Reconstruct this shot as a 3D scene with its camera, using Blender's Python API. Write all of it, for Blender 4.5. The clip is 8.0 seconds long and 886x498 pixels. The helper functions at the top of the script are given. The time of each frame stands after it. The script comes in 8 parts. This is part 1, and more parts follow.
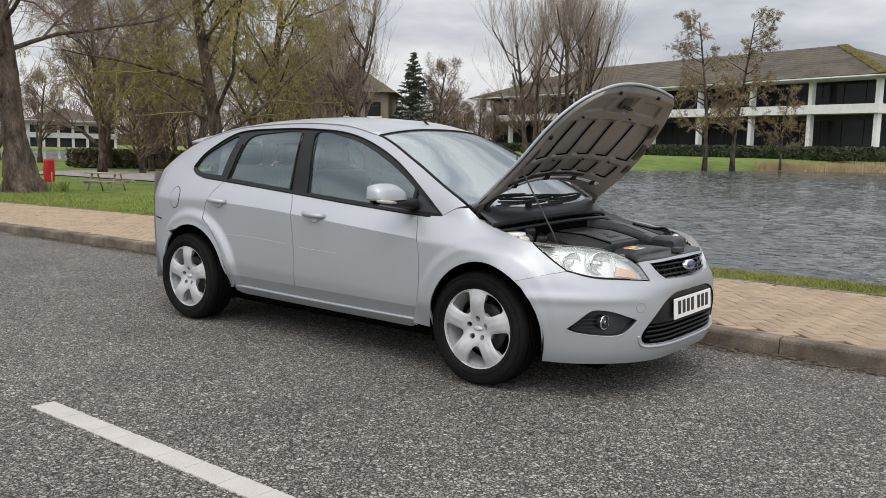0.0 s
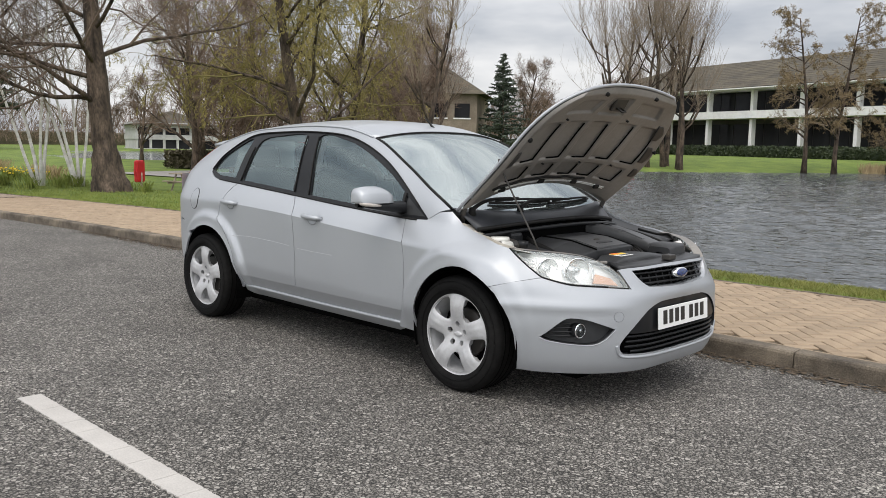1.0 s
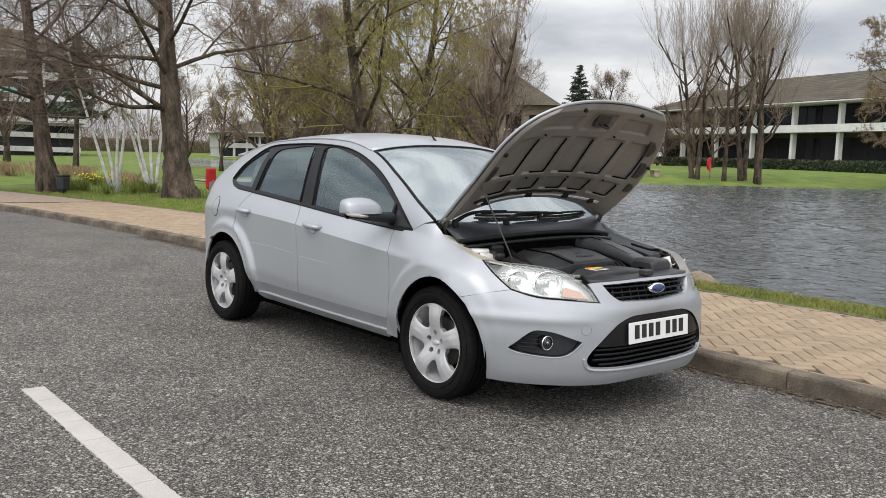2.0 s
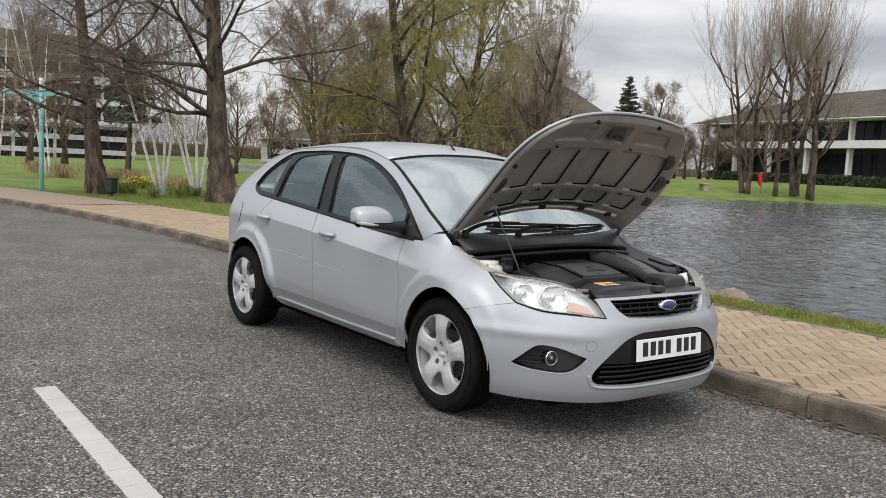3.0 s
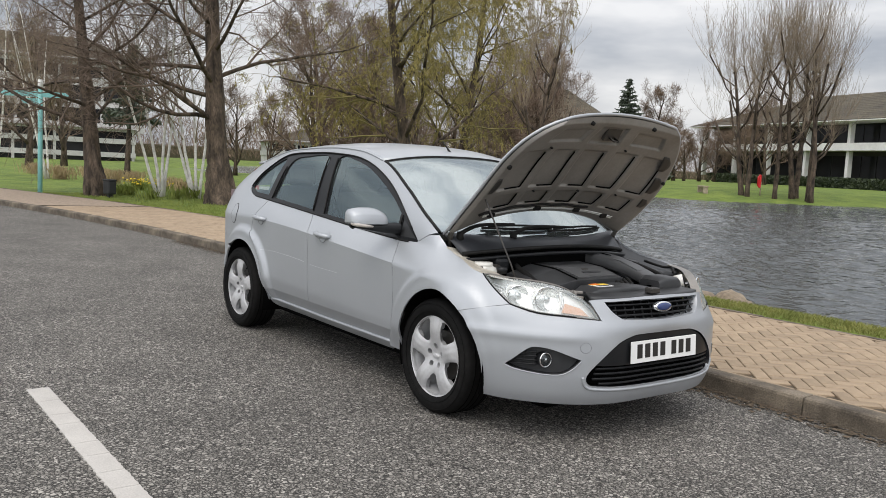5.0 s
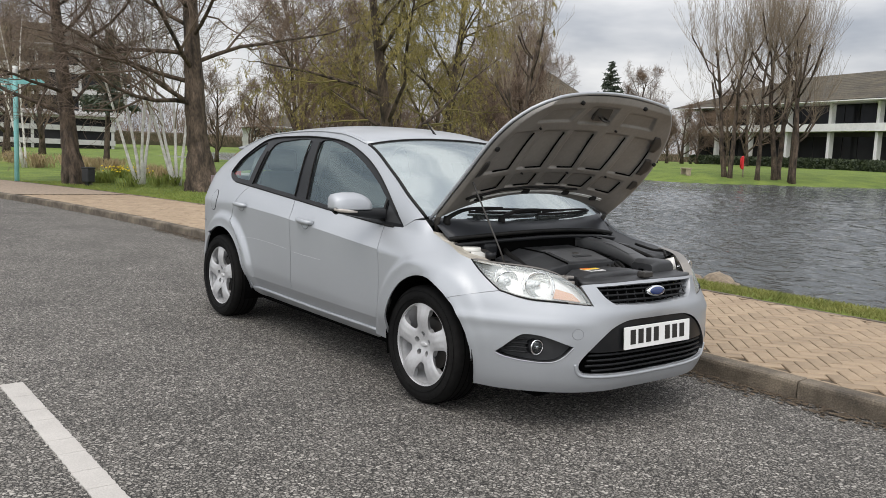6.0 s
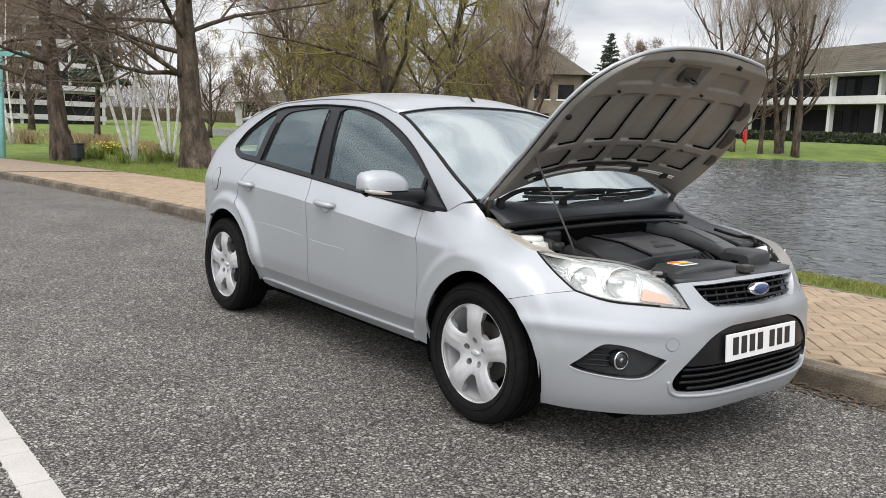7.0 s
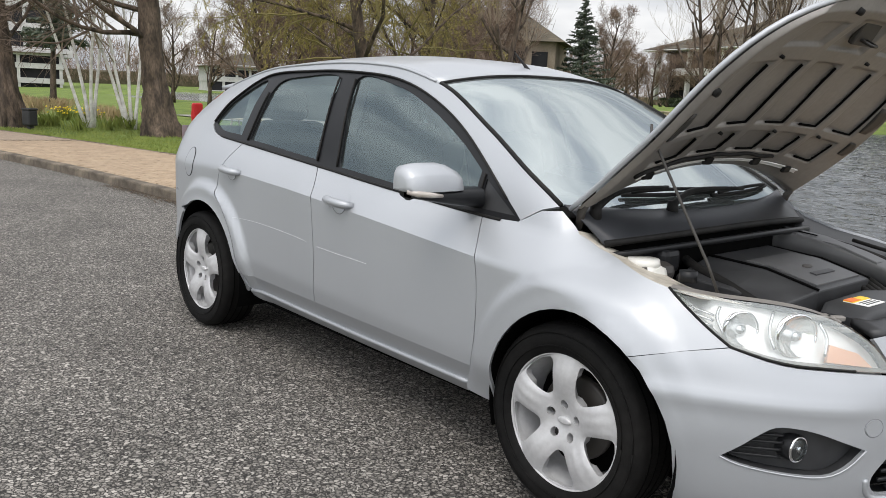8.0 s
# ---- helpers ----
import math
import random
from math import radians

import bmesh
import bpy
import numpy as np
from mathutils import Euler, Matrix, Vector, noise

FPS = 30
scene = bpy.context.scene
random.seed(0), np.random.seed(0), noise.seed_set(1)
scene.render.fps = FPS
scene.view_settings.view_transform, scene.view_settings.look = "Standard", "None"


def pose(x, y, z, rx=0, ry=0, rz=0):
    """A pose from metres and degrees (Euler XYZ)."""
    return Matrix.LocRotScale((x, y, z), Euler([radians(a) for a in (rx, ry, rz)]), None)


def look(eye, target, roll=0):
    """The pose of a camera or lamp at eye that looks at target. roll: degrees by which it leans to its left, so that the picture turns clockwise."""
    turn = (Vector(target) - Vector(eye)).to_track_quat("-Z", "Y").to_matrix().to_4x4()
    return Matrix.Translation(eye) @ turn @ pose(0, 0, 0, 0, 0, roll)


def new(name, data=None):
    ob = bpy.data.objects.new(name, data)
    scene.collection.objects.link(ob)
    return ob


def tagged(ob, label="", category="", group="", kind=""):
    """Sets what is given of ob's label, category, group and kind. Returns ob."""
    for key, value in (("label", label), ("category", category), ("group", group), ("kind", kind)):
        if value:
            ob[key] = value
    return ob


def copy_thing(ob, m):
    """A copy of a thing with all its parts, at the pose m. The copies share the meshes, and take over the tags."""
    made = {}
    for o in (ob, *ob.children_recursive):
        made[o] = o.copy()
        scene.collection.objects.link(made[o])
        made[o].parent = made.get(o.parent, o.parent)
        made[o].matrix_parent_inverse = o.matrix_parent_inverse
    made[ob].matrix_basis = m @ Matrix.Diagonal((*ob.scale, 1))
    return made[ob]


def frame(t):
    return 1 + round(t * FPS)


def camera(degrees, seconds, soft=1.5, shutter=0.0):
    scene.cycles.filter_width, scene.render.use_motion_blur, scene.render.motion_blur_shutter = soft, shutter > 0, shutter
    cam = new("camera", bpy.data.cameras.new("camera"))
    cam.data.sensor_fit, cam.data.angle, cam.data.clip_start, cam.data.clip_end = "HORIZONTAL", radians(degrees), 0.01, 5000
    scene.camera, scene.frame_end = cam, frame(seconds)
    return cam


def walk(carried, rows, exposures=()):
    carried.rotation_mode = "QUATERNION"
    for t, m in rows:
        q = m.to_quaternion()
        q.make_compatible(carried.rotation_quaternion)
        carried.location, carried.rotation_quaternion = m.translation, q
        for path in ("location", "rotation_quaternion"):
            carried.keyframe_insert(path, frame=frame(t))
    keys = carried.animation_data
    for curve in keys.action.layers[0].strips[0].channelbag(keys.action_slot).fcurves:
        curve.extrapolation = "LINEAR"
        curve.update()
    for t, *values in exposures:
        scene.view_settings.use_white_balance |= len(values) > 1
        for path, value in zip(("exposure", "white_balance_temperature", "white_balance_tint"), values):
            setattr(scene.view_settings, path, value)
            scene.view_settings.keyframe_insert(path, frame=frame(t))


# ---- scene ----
cam = camera(55.6, 8.0, 0.8)
PATH = [
    (0, (2.603, -4.518, 1.292), (1.384, -2.951, 1.055), 1.3),
    (0.5, (2.817, -4.287, 1.287), (1.512, -2.791, 1.049), 1.4),
    (1, (3.039, -4.076, 1.315), (1.65, -2.656, 1.076), 1.3),
    (1.5, (3.318, -3.917, 1.335), (1.862, -2.566, 1.104), 1.5),
    (3, (3.592, -3.573, 1.358), (2.004, -2.375, 1.156), 2.9),
    (3.5, (3.606, -3.562, 1.357), (2.014, -2.367, 1.162), 3.2),
    (4, (3.61, -3.554, 1.353), (2.016, -2.361, 1.161), 3.2),
    (5.5, (3.583, -3.523, 1.355), (2.003, -2.315, 1.148), 2.6),
    (6, (3.485, -3.472, 1.342), (1.923, -2.244, 1.111), 2.4),
    (6.5, (3.127, -3.382, 1.342), (1.579, -2.143, 1.078), 2.2),
    (7, (2.714, -3.211, 1.306), (1.168, -1.975, 1.017), 2.2),
    (7.5, (2.2, -2.975, 1.296), (0.681, -1.713, 0.977), 2.6),
    (8, (1.628, -2.803, 1.322), (0.145, -1.511, 0.96), 2.8),
]
walk(cam, [(t, look(eye, target, roll)) for t, eye, target, roll in PATH], [(0, 0.06), (1.0, 0.15), (1.5, 0.17), (3.0, 0.06), (4.0, 0.04), (5.5, 0.10), (6.0, 0.10), (6.5, 0.29), (7.0, 0.34), (8.0, 0.26)])

# ---- world and sun: bright overcast spring day ----
SUN_EL, SUN_AZ = 62.0, 148.0
world = bpy.data.worlds.new("world")
scene.world = world
world.use_nodes = True
wn, wl = world.node_tree.nodes, world.node_tree.links
wn.clear()
w_out = wn.new("ShaderNodeOutputWorld")
w_bg = wn.new("ShaderNodeBackground")
w_sky = wn.new("ShaderNodeTexSky")
w_sky.sky_type = "NISHITA"
w_sky.sun_disc = False
w_sky.sun_elevation = radians(SUN_EL)
w_sky.sun_rotation = radians(SUN_AZ)
w_sky.dust_density = 3.0
w_co = wn.new("ShaderNodeTexCoord")
w_map = wn.new("ShaderNodeMapping")
w_map.inputs["Scale"].default_value = (1.2, 1.2, 4.5)
w_noise = wn.new("ShaderNodeTexNoise")
w_noise.inputs["Scale"].default_value = 2.6
w_noise.inputs["Detail"].default_value = 5.0
w_noise.inputs["Roughness"].default_value = 0.52
w_ramp = wn.new("ShaderNodeValToRGB")
w_ramp.color_ramp.elements[0].position, w_ramp.color_ramp.elements[0].color = 0.38, (4.3, 4.55, 5.05, 1)
w_ramp.color_ramp.elements[1].position, w_ramp.color_ramp.elements[1].color = 0.62, (8.7, 8.65, 8.7, 1)
w_mix = wn.new("ShaderNodeMixRGB")
w_mix.inputs[0].default_value = 0.86
wl.new(w_co.outputs["Generated"], w_map.inputs["Vector"])
wl.new(w_map.outputs["Vector"], w_noise.inputs["Vector"])
wl.new(w_noise.outputs["Fac"], w_ramp.inputs["Fac"])
# an overcast sky is brighter overhead than at the horizon
w_sep = wn.new("ShaderNodeSeparateXYZ")
w_up = wn.new("ShaderNodeMapRange")
w_up.inputs["From Min"].default_value, w_up.inputs["From Max"].default_value = 0.12, 1.0
w_up.inputs["To Min"].default_value, w_up.inputs["To Max"].default_value = 1.0, 2.15
w_scale = wn.new("ShaderNodeVectorMath")
w_scale.operation = "SCALE"
wl.new(w_co.outputs["Generated"], w_sep.inputs["Vector"])
wl.new(w_sep.outputs["Z"], w_up.inputs["Value"])
# the cloud is thinner, and so brighter, towards the sun
w_side = wn.new("ShaderNodeMapRange")
w_side.inputs["From Min"].default_value, w_side.inputs["From Max"].default_value = -1.0, 0.25
w_side.inputs["To Min"].default_value, w_side.inputs["To Max"].default_value = 2.1, 1.0
w_both = wn.new("ShaderNodeMath")
w_both.operation = "MULTIPLY"
w_dot = wn.new("ShaderNodeVectorMath")
w_dot.operation = "DOT_PRODUCT"
w_dot.inputs[1].default_value = (-0.53, 0.85, 0.0)
wl.new(w_co.outputs["Generated"], w_dot.inputs[0])
wl.new(w_dot.outputs["Value"], w_side.inputs["Value"])
wl.new(w_up.outputs["Result"], w_both.inputs[0])
wl.new(w_side.outputs["Result"], w_both.inputs[1])
wl.new(w_ramp.outputs["Color"], w_scale.inputs[0])
wl.new(w_both.outputs["Value"], w_scale.inputs["Scale"])
wl.new(w_sky.outputs["Color"], w_mix.inputs[1])
wl.new(w_scale.outputs["Vector"], w_mix.inputs[2])
wl.new(w_mix.outputs["Color"], w_bg.inputs["Color"])
wl.new(w_bg.outputs["Background"], w_out.inputs["Surface"])
w_bg.inputs["Strength"].default_value = 0.1

sun = new("sun", bpy.data.lights.new("sun", "SUN"))
sun.data.energy = 0.95
sun.data.angle = radians(35)
sun.data.color = (1.0, 0.93, 0.83)
az, el = radians(SUN_AZ), radians(SUN_EL)
sun.matrix_world = look((math.sin(az) * math.cos(el) * 60, math.cos(az) * math.cos(el) * 60, math.sin(el) * 60), (0, 0, 0))


# ---- materials ----
def mat(name, a, b=None, scale=8.0, rough=0.6, metal=0.0, bump=0.0, bscale=60.0, detail=6.0, spread=0.0, fine=None, coat=0.0, rvar=0.0, stretch=(1, 1, 1), spec=0.5):
    """A node material: two colours mixed by noise, a fine grain, bump, and a spread per object."""
    m = bpy.data.materials.new(name)
    m.use_nodes = True
    n, l = m.node_tree.nodes, m.node_tree.links
    p = n["Principled BSDF"]
    p.inputs["Roughness"].default_value = rough
    p.inputs["Metallic"].default_value = metal
    p.inputs["Specular IOR Level"].default_value = spec
    p.inputs["Coat Weight"].default_value = coat
    p.inputs["Coat Roughness"].default_value = 0.06
    co = n.new("ShaderNodeTexCoord")
    mp = n.new("ShaderNodeMapping")
    mp.inputs["Scale"].default_value = stretch
    l.new(co.outputs["Object"], mp.inputs["Vector"])
    no = n.new("ShaderNodeTexNoise")
    no.inputs["Scale"].default_value, no.inputs["Detail"].default_value = scale, detail
    l.new(mp.outputs["Vector"], no.inputs["Vector"])
    rp = n.new("ShaderNodeValToRGB")
    rp.color_ramp.elements[0].position, rp.color_ramp.elements[0].color = 0.32, (*a, 1)
    rp.color_ramp.elements[1].position, rp.color_ramp.elements[1].color = 0.68, (*(b or a), 1)
    l.new(no.outputs["Fac"], rp.inputs["Fac"])
    out = rp.outputs["Color"]
    if fine:
        fs, amount = fine
        f = n.new("ShaderNodeTexNoise")
        f.inputs["Scale"].default_value, f.inputs["Detail"].default_value = fs, 3.0
        l.new(mp.outputs["Vector"], f.inputs["Vector"])
        mr = n.new("ShaderNodeMapRange")
        mr.inputs["From Min"].default_value, mr.inputs["From Max"].default_value = 0.3, 0.7
        mr.inputs["To Min"].default_value, mr.inputs["To Max"].default_value = 1 - amount, 1 + amount
        l.new(f.outputs["Fac"], mr.inputs["Value"])
        vm = n.new("ShaderNodeVectorMath")
        vm.operation = "SCALE"
        l.new(out, vm.inputs[0])
        l.new(mr.outputs["Result"], vm.inputs["Scale"])
        out = vm.outputs["Vector"]
    if spread:
        oi = n.new("ShaderNodeObjectInfo")
        mr = n.new("ShaderNodeMapRange")
        mr.inputs["To Min"].default_value, mr.inputs["To Max"].default_value = 1 - spread, 1 + spread
        l.new(oi.outputs["Random"], mr.inputs["Value"])
        vm = n.new("ShaderNodeVectorMath")
        vm.operation = "SCALE"
        l.new(out, vm.inputs[0])
        l.new(mr.outputs["Result"], vm.inputs["Scale"])
        out = vm.outputs["Vector"]
    l.new(out, p.inputs["Base Color"])
    if rvar:
        mr = n.new("ShaderNodeMapRange")
        mr.inputs["To Min"].default_value, mr.inputs["To Max"].default_value = max(rough - rvar, 0.02), min(rough + rvar, 1)
        l.new(no.outputs["Fac"], mr.inputs["Value"])
        l.new(mr.outputs["Result"], p.inputs["Roughness"])
    if bump:
        bn = n.new("ShaderNodeTexNoise")
        bn.inputs["Scale"].default_value, bn.inputs["Detail"].default_value = bscale, 4.0
        l.new(mp.outputs["Vector"], bn.inputs["Vector"])
        bp = n.new("ShaderNodeBump")
        bp.inputs["Strength"].default_value, bp.inputs["Distance"].default_value = bump, 0.6 / bscale
        l.new(bn.outputs["Fac"], bp.inputs["Height"])
        l.new(bp.outputs["Normal"], p.inputs["Normal"])
    return m


def glass_mat(name, tint, rough=0.0, mix=0.06, ior=1.5, gloss=(0.92, 0.98, 1.0)):
    """A thin pane: a tinted clear sheet with a glossy skin under a pale diffuse film."""
    m = bpy.data.materials.new(name)
    m.use_nodes = True
    n, l = m.node_tree.nodes, m.node_tree.links
    n.clear()
    o = n.new("ShaderNodeOutputMaterial")
    t = n.new("ShaderNodeBsdfTransparent")
    t.inputs["Color"].default_value = (*tint, 1)
    g = n.new("ShaderNodeBsdfGlossy")
    g.inputs["Roughness"].default_value = rough
    f = n.new("ShaderNodeFresnel")
    f.inputs["IOR"].default_value = ior
    s = n.new("ShaderNodeMixShader")
    l.new(f.outputs["Fac"], s.inputs["Fac"])
    l.new(t.outputs["BSDF"], s.inputs[1])
    l.new(g.outputs["BSDF"], s.inputs[2])
    # the film is thin dust, and also paints in some sky sheen
    film = n.new("ShaderNodeBsdfDiffuse")
    film.inputs["Color"].default_value = (0.74, 0.79, 0.78, 1)
    g.inputs["Color"].default_value = (*gloss, 1)
    dust = n.new("ShaderNodeMixShader")
    dust.inputs["Fac"].default_value = mix
    l.new(s.outputs["Shader"], dust.inputs[1])
    l.new(film.outputs["BSDF"], dust.inputs[2])
    l.new(dust.outputs["Shader"], o.inputs["Surface"])
    return m


def asphalt_mat():
    m = bpy.data.materials.new("asphalt")
    m.use_nodes = True
    n, l = m.node_tree.nodes, m.node_tree.links
    p = n["Principled BSDF"]
    p.inputs["Roughness"].default_value = 0.85
    p.inputs["Specular IOR Level"].default_value = 0.35
    co = n.new("ShaderNodeTexCoord")
    wob = n.new("ShaderNodeTexNoise")
    wob.inputs["Scale"].default_value, wob.inputs["Detail"].default_value = 85, 2
    l.new(co.outputs["Object"], wob.inputs["Vector"])
    shift = n.new("ShaderNodeVectorMath")
    shift.operation = "MULTIPLY_ADD"
    shift.inputs[1].default_value = (0.022, 0.022, 0.0)
    l.new(wob.outputs["Color"], shift.inputs[0])
    l.new(co.outputs["Object"], shift.inputs[2])
    vo = n.new("ShaderNodeTexVoronoi")
    vo.inputs["Scale"].default_value = 60
    l.new(shift.outputs["Vector"], vo.inputs["Vector"])
    ed = n.new("ShaderNodeTexVoronoi")
    ed.feature = "DISTANCE_TO_EDGE"
    ed.inputs["Scale"].default_value = 60
    l.new(shift.outputs["Vector"], ed.inputs["Vector"])
    sep = n.new("ShaderNodeSeparateColor")
    l.new(vo.outputs["Color"], sep.inputs["Color"])
    rp = n.new("ShaderNodeValToRGB")
    e = rp.color_ramp.elements
    e[0].position, e[0].color = 0.0, (0.135, 0.125, 0.111, 1)
    e[1].position, e[1].color = 1.0, (0.385, 0.361, 0.325, 1)
    k = e.new(0.62)
    k.color = (0.228, 0.213, 0.191, 1)
    l.new(sep.outputs["Red"], rp.inputs["Fac"])
    gap = n.new("ShaderNodeMapRange")
    gap.inputs["From Min"].default_value, gap.inputs["From Max"].default_value = 0.02, 0.19
    l.new(ed.outputs["Distance"], gap.inputs["Value"])
    mx = n.new("ShaderNodeMixRGB")
    mx.inputs[1].default_value = (0.016, 0.015, 0.014, 1)
    l.new(gap.outputs["Result"], mx.inputs[0])
    l.new(rp.outputs["Color"], mx.inputs[2])
    big = n.new("ShaderNodeTexNoise")
    big.inputs["Scale"].default_value, big.inputs["Detail"].default_value = 1.3, 5
    l.new(co.outputs["Object"], big.inputs["Vector"])
    br = n.new("ShaderNodeMapRange")
    br.inputs["From Min"].default_value, br.inputs["From Max"].default_value = 0.3, 0.7
    br.inputs["To Min"].default_value, br.inputs["To Max"].default_value = 0.88, 1.24
    l.new(big.outputs["Fac"], br.inputs["Value"])
    vm = n.new("ShaderNodeVectorMath")
    vm.operation = "SCALE"
    l.new(mx.outputs["Color"], vm.inputs[0])
    l.new(br.outputs["Result"], vm.inputs["Scale"])
    l.new(vm.outputs["Vector"], p.inputs["Base Color"])
    bp = n.new("ShaderNodeBump")
    bp.inputs["Strength"].default_value, bp.inputs["Distance"].default_value = 1.0, 0.007
    hs = n.new("ShaderNodeMath")
    hs.operation = "MULTIPLY"
    l.new(gap.outputs["Result"], hs.inputs[0])
    l.new(sep.outputs["Green"], hs.inputs[1])
    l.new(hs.outputs["Value"], bp.inputs["Height"])
    l.new(bp.outputs["Normal"], p.inputs["Normal"])
    return m


def water_mat():
    m = bpy.data.materials.new("lake_water")
    m.use_nodes = True
    n, l = m.node_tree.nodes, m.node_tree.links
    p = n["Principled BSDF"]
    p.inputs["Base Color"].default_value = (0.032, 0.037, 0.036, 1)
    p.inputs["Roughness"].default_value = 0.05
    p.inputs["IOR"].default_value = 1.42
    co = n.new("ShaderNodeTexCoord")
    mp = n.new("ShaderNodeMapping")
    mp.inputs["Rotation"].default_value = (0, 0, radians(24))
    mp.inputs["Scale"].default_value = (1.0, 1.9, 1)
    l.new(co.outputs["Object"], mp.inputs["Vector"])
    a = n.new("ShaderNodeTexNoise")
    a.inputs["Scale"].default_value, a.inputs["Detail"].default_value, a.inputs["Roughness"].default_value = 4.2, 3.0, 0.5
    l.new(mp.outputs["Vector"], a.inputs["Vector"])
    b = n.new("ShaderNodeTexNoise")
    b.inputs["Scale"].default_value, b.inputs["Detail"].default_value = 0.06, 3
    l.new(co.outputs["Object"], b.inputs["Vector"])
    br = n.new("ShaderNodeMapRange")
    br.inputs["From Min"].default_value, br.inputs["From Max"].default_value = 0.4, 0.62
    br.inputs["To Min"].default_value, br.inputs["To Max"].default_value = 0.35, 1.0
    l.new(b.outputs["Fac"], br.inputs["Value"])
    bp = n.new("ShaderNodeBump")
    bp.inputs["Distance"].default_value = 0.15
    l.new(br.outputs["Result"], bp.inputs["Strength"])
    l.new(a.outputs["Fac"], bp.inputs["Height"])
    l.new(bp.outputs["Normal"], p.inputs["Normal"])
    return m


M_ASPHALT = asphalt_mat()
M_WATER = water_mat()
M_LINE = mat("road_paint", (0.38, 0.358, 0.332), (0.465, 0.44, 0.408), 4, 0.75, bump=0.25, bscale=120, fine=(150, 0.10))
M_KERB = mat("kerb_concrete", (0.052, 0.042, 0.031), (0.18, 0.148, 0.11), 5, 0.9, bump=0.7, bscale=70, fine=(110, 0.35), spread=0.1)
M_PAVER = mat("paver_clay", (0.25, 0.184, 0.122), (0.335, 0.254, 0.17), 5, 0.9, bump=0.5, bscale=140, fine=(180, 0.16), spread=0.13)
M_JOINT = mat("joint_sand", (0.05, 0.037, 0.024), (0.10, 0.075, 0.05), 9, 0.95, bump=0.5, bscale=120)
M_PAVEFAR = mat("paver_far", (0.24, 0.183, 0.134), (0.32, 0.25, 0.187), 9, 0.9, bump=0.4, bscale=60, fine=(30, 0.2))
M_GRASS = mat("grass_ground", (0.07, 0.115, 0.012), (0.15, 0.20, 0.026), 0.9, 0.95, bump=0.8, bscale=25, fine=(14, 0.35))
M_BLADE = mat("grass_blade", (0.11, 0.16, 0.02), (0.24, 0.26, 0.055), 3, 0.7)
M_VERGE = mat("verge_blade", (0.11, 0.135, 0.022), (0.25, 0.245, 0.065), 3, 0.7)
M_BARK = mat("bark_brown", (0.02, 0.0145, 0.010), (0.13, 0.095, 0.068), 6, 0.95, bump=1.0, bscale=18, stretch=(1, 1, 0.35), fine=(30, 0.4))
M_TWIG = mat("twig_brown", (0.10, 0.073, 0.056), (0.185, 0.135, 0.104), 2, 0.9)
M_TWIG2 = mat("twig_tan", (0.19, 0.148, 0.102), (0.29, 0.232, 0.164), 2, 0.9)
M_TWIG3 = mat("twig_red_brown", (0.12, 0.082, 0.058), (0.22, 0.155, 0.11), 2, 0.9)
M_TAN = mat("tan_catkin", (0.15, 0.105, 0.05), (0.27, 0.20, 0.10), 2, 0.85)
M_HEDGE2 = mat("hedge_brown", (0.05, 0.042, 0.022), (0.10, 0.085, 0.048), 2, 0.8)
M_WILLOW = mat("willow_twig", (0.13, 0.11, 0.036), (0.215, 0.18, 0.064), 1.5, 0.85)
M_CATKIN = mat("willow_leaf", (0.21, 0.172, 0.045), (0.35, 0.285, 0.085), 1.5, 0.75)
M_BIRCH = mat("birch_bark", (0.60, 0.57, 0.53), (0.80, 0.78, 0.74), 3, 0.8, bump=0.3, bscale=20, stretch=(1, 1, 1.4), fine=(9, 0.14))
M_CONIFER = mat("conifer_needles", (0.04, 0.055, 0.038), (0.08, 0.095, 0.065), 2, 0.8)
M_HEDGE = mat("hedge_leaf", (0.018, 0.03, 0.012), (0.045, 0.06, 0.022), 2, 0.7)
M_REED = mat("dry_reed", (0.30, 0.22, 0.12), (0.46, 0.36, 0.21), 2, 0.9)
M_WHITEPAINT = mat("white_render", (0.70, 0.69, 0.67), (0.80, 0.79, 0.77), 0.7, 0.75, bump=0.1, bscale=30, fine=(3, 0.06))
M_DARKGLASS = mat("dark_window_glass", (0.012, 0.012, 0.014), (0.025, 0.025, 0.027), 0.4, 0.1, spec=0.16)
M_ROOF = mat("roof_slate", (0.048, 0.041, 0.030), (0.10, 0.083, 0.055), 0.5, 0.9, bump=0.4, bscale=10, fine=(5, 0.3))
M_ROOFMOSS = mat("roof_moss", (0.11, 0.095, 0.03), (0.17, 0.145, 0.05), 1.5, 0.95, fine=(6, 0.3))
M_DARKFRAME = mat("dark_bronze", (0.03, 0.027, 0.024), (0.05, 0.045, 0.04), 2, 0.5)
M_FARBAND = mat("weathered_concrete", (0.40, 0.395, 0.38), (0.52, 0.51, 0.49), 0.6, 0.85, fine=(3, 0.1))
M_BRICKY = mat("buff_brick", (0.17, 0.135, 0.10), (0.25, 0.205, 0.155), 1, 0.9, fine=(8, 0.12))
M_RED = mat("red_plastic", (0.55, 0.012, 0.018), (0.66, 0.02, 0.026), 3, 0.45)
M_WHITE = mat("white_plastic", (0.75, 0.75, 0.73), (0.8, 0.8, 0.78), 4, 0.5)
M_TEAL = mat("teal_paint", (0.20, 0.50, 0.49), (0.27, 0.58, 0.57), 4, 0.5, fine=(20, 0.05))
M_WOODGREY = mat("weathered_wood", (0.30, 0.245, 0.18), (0.44, 0.37, 0.275), 6, 0.85, bump=0.4, bscale=40, stretch=(0.2, 1, 1))
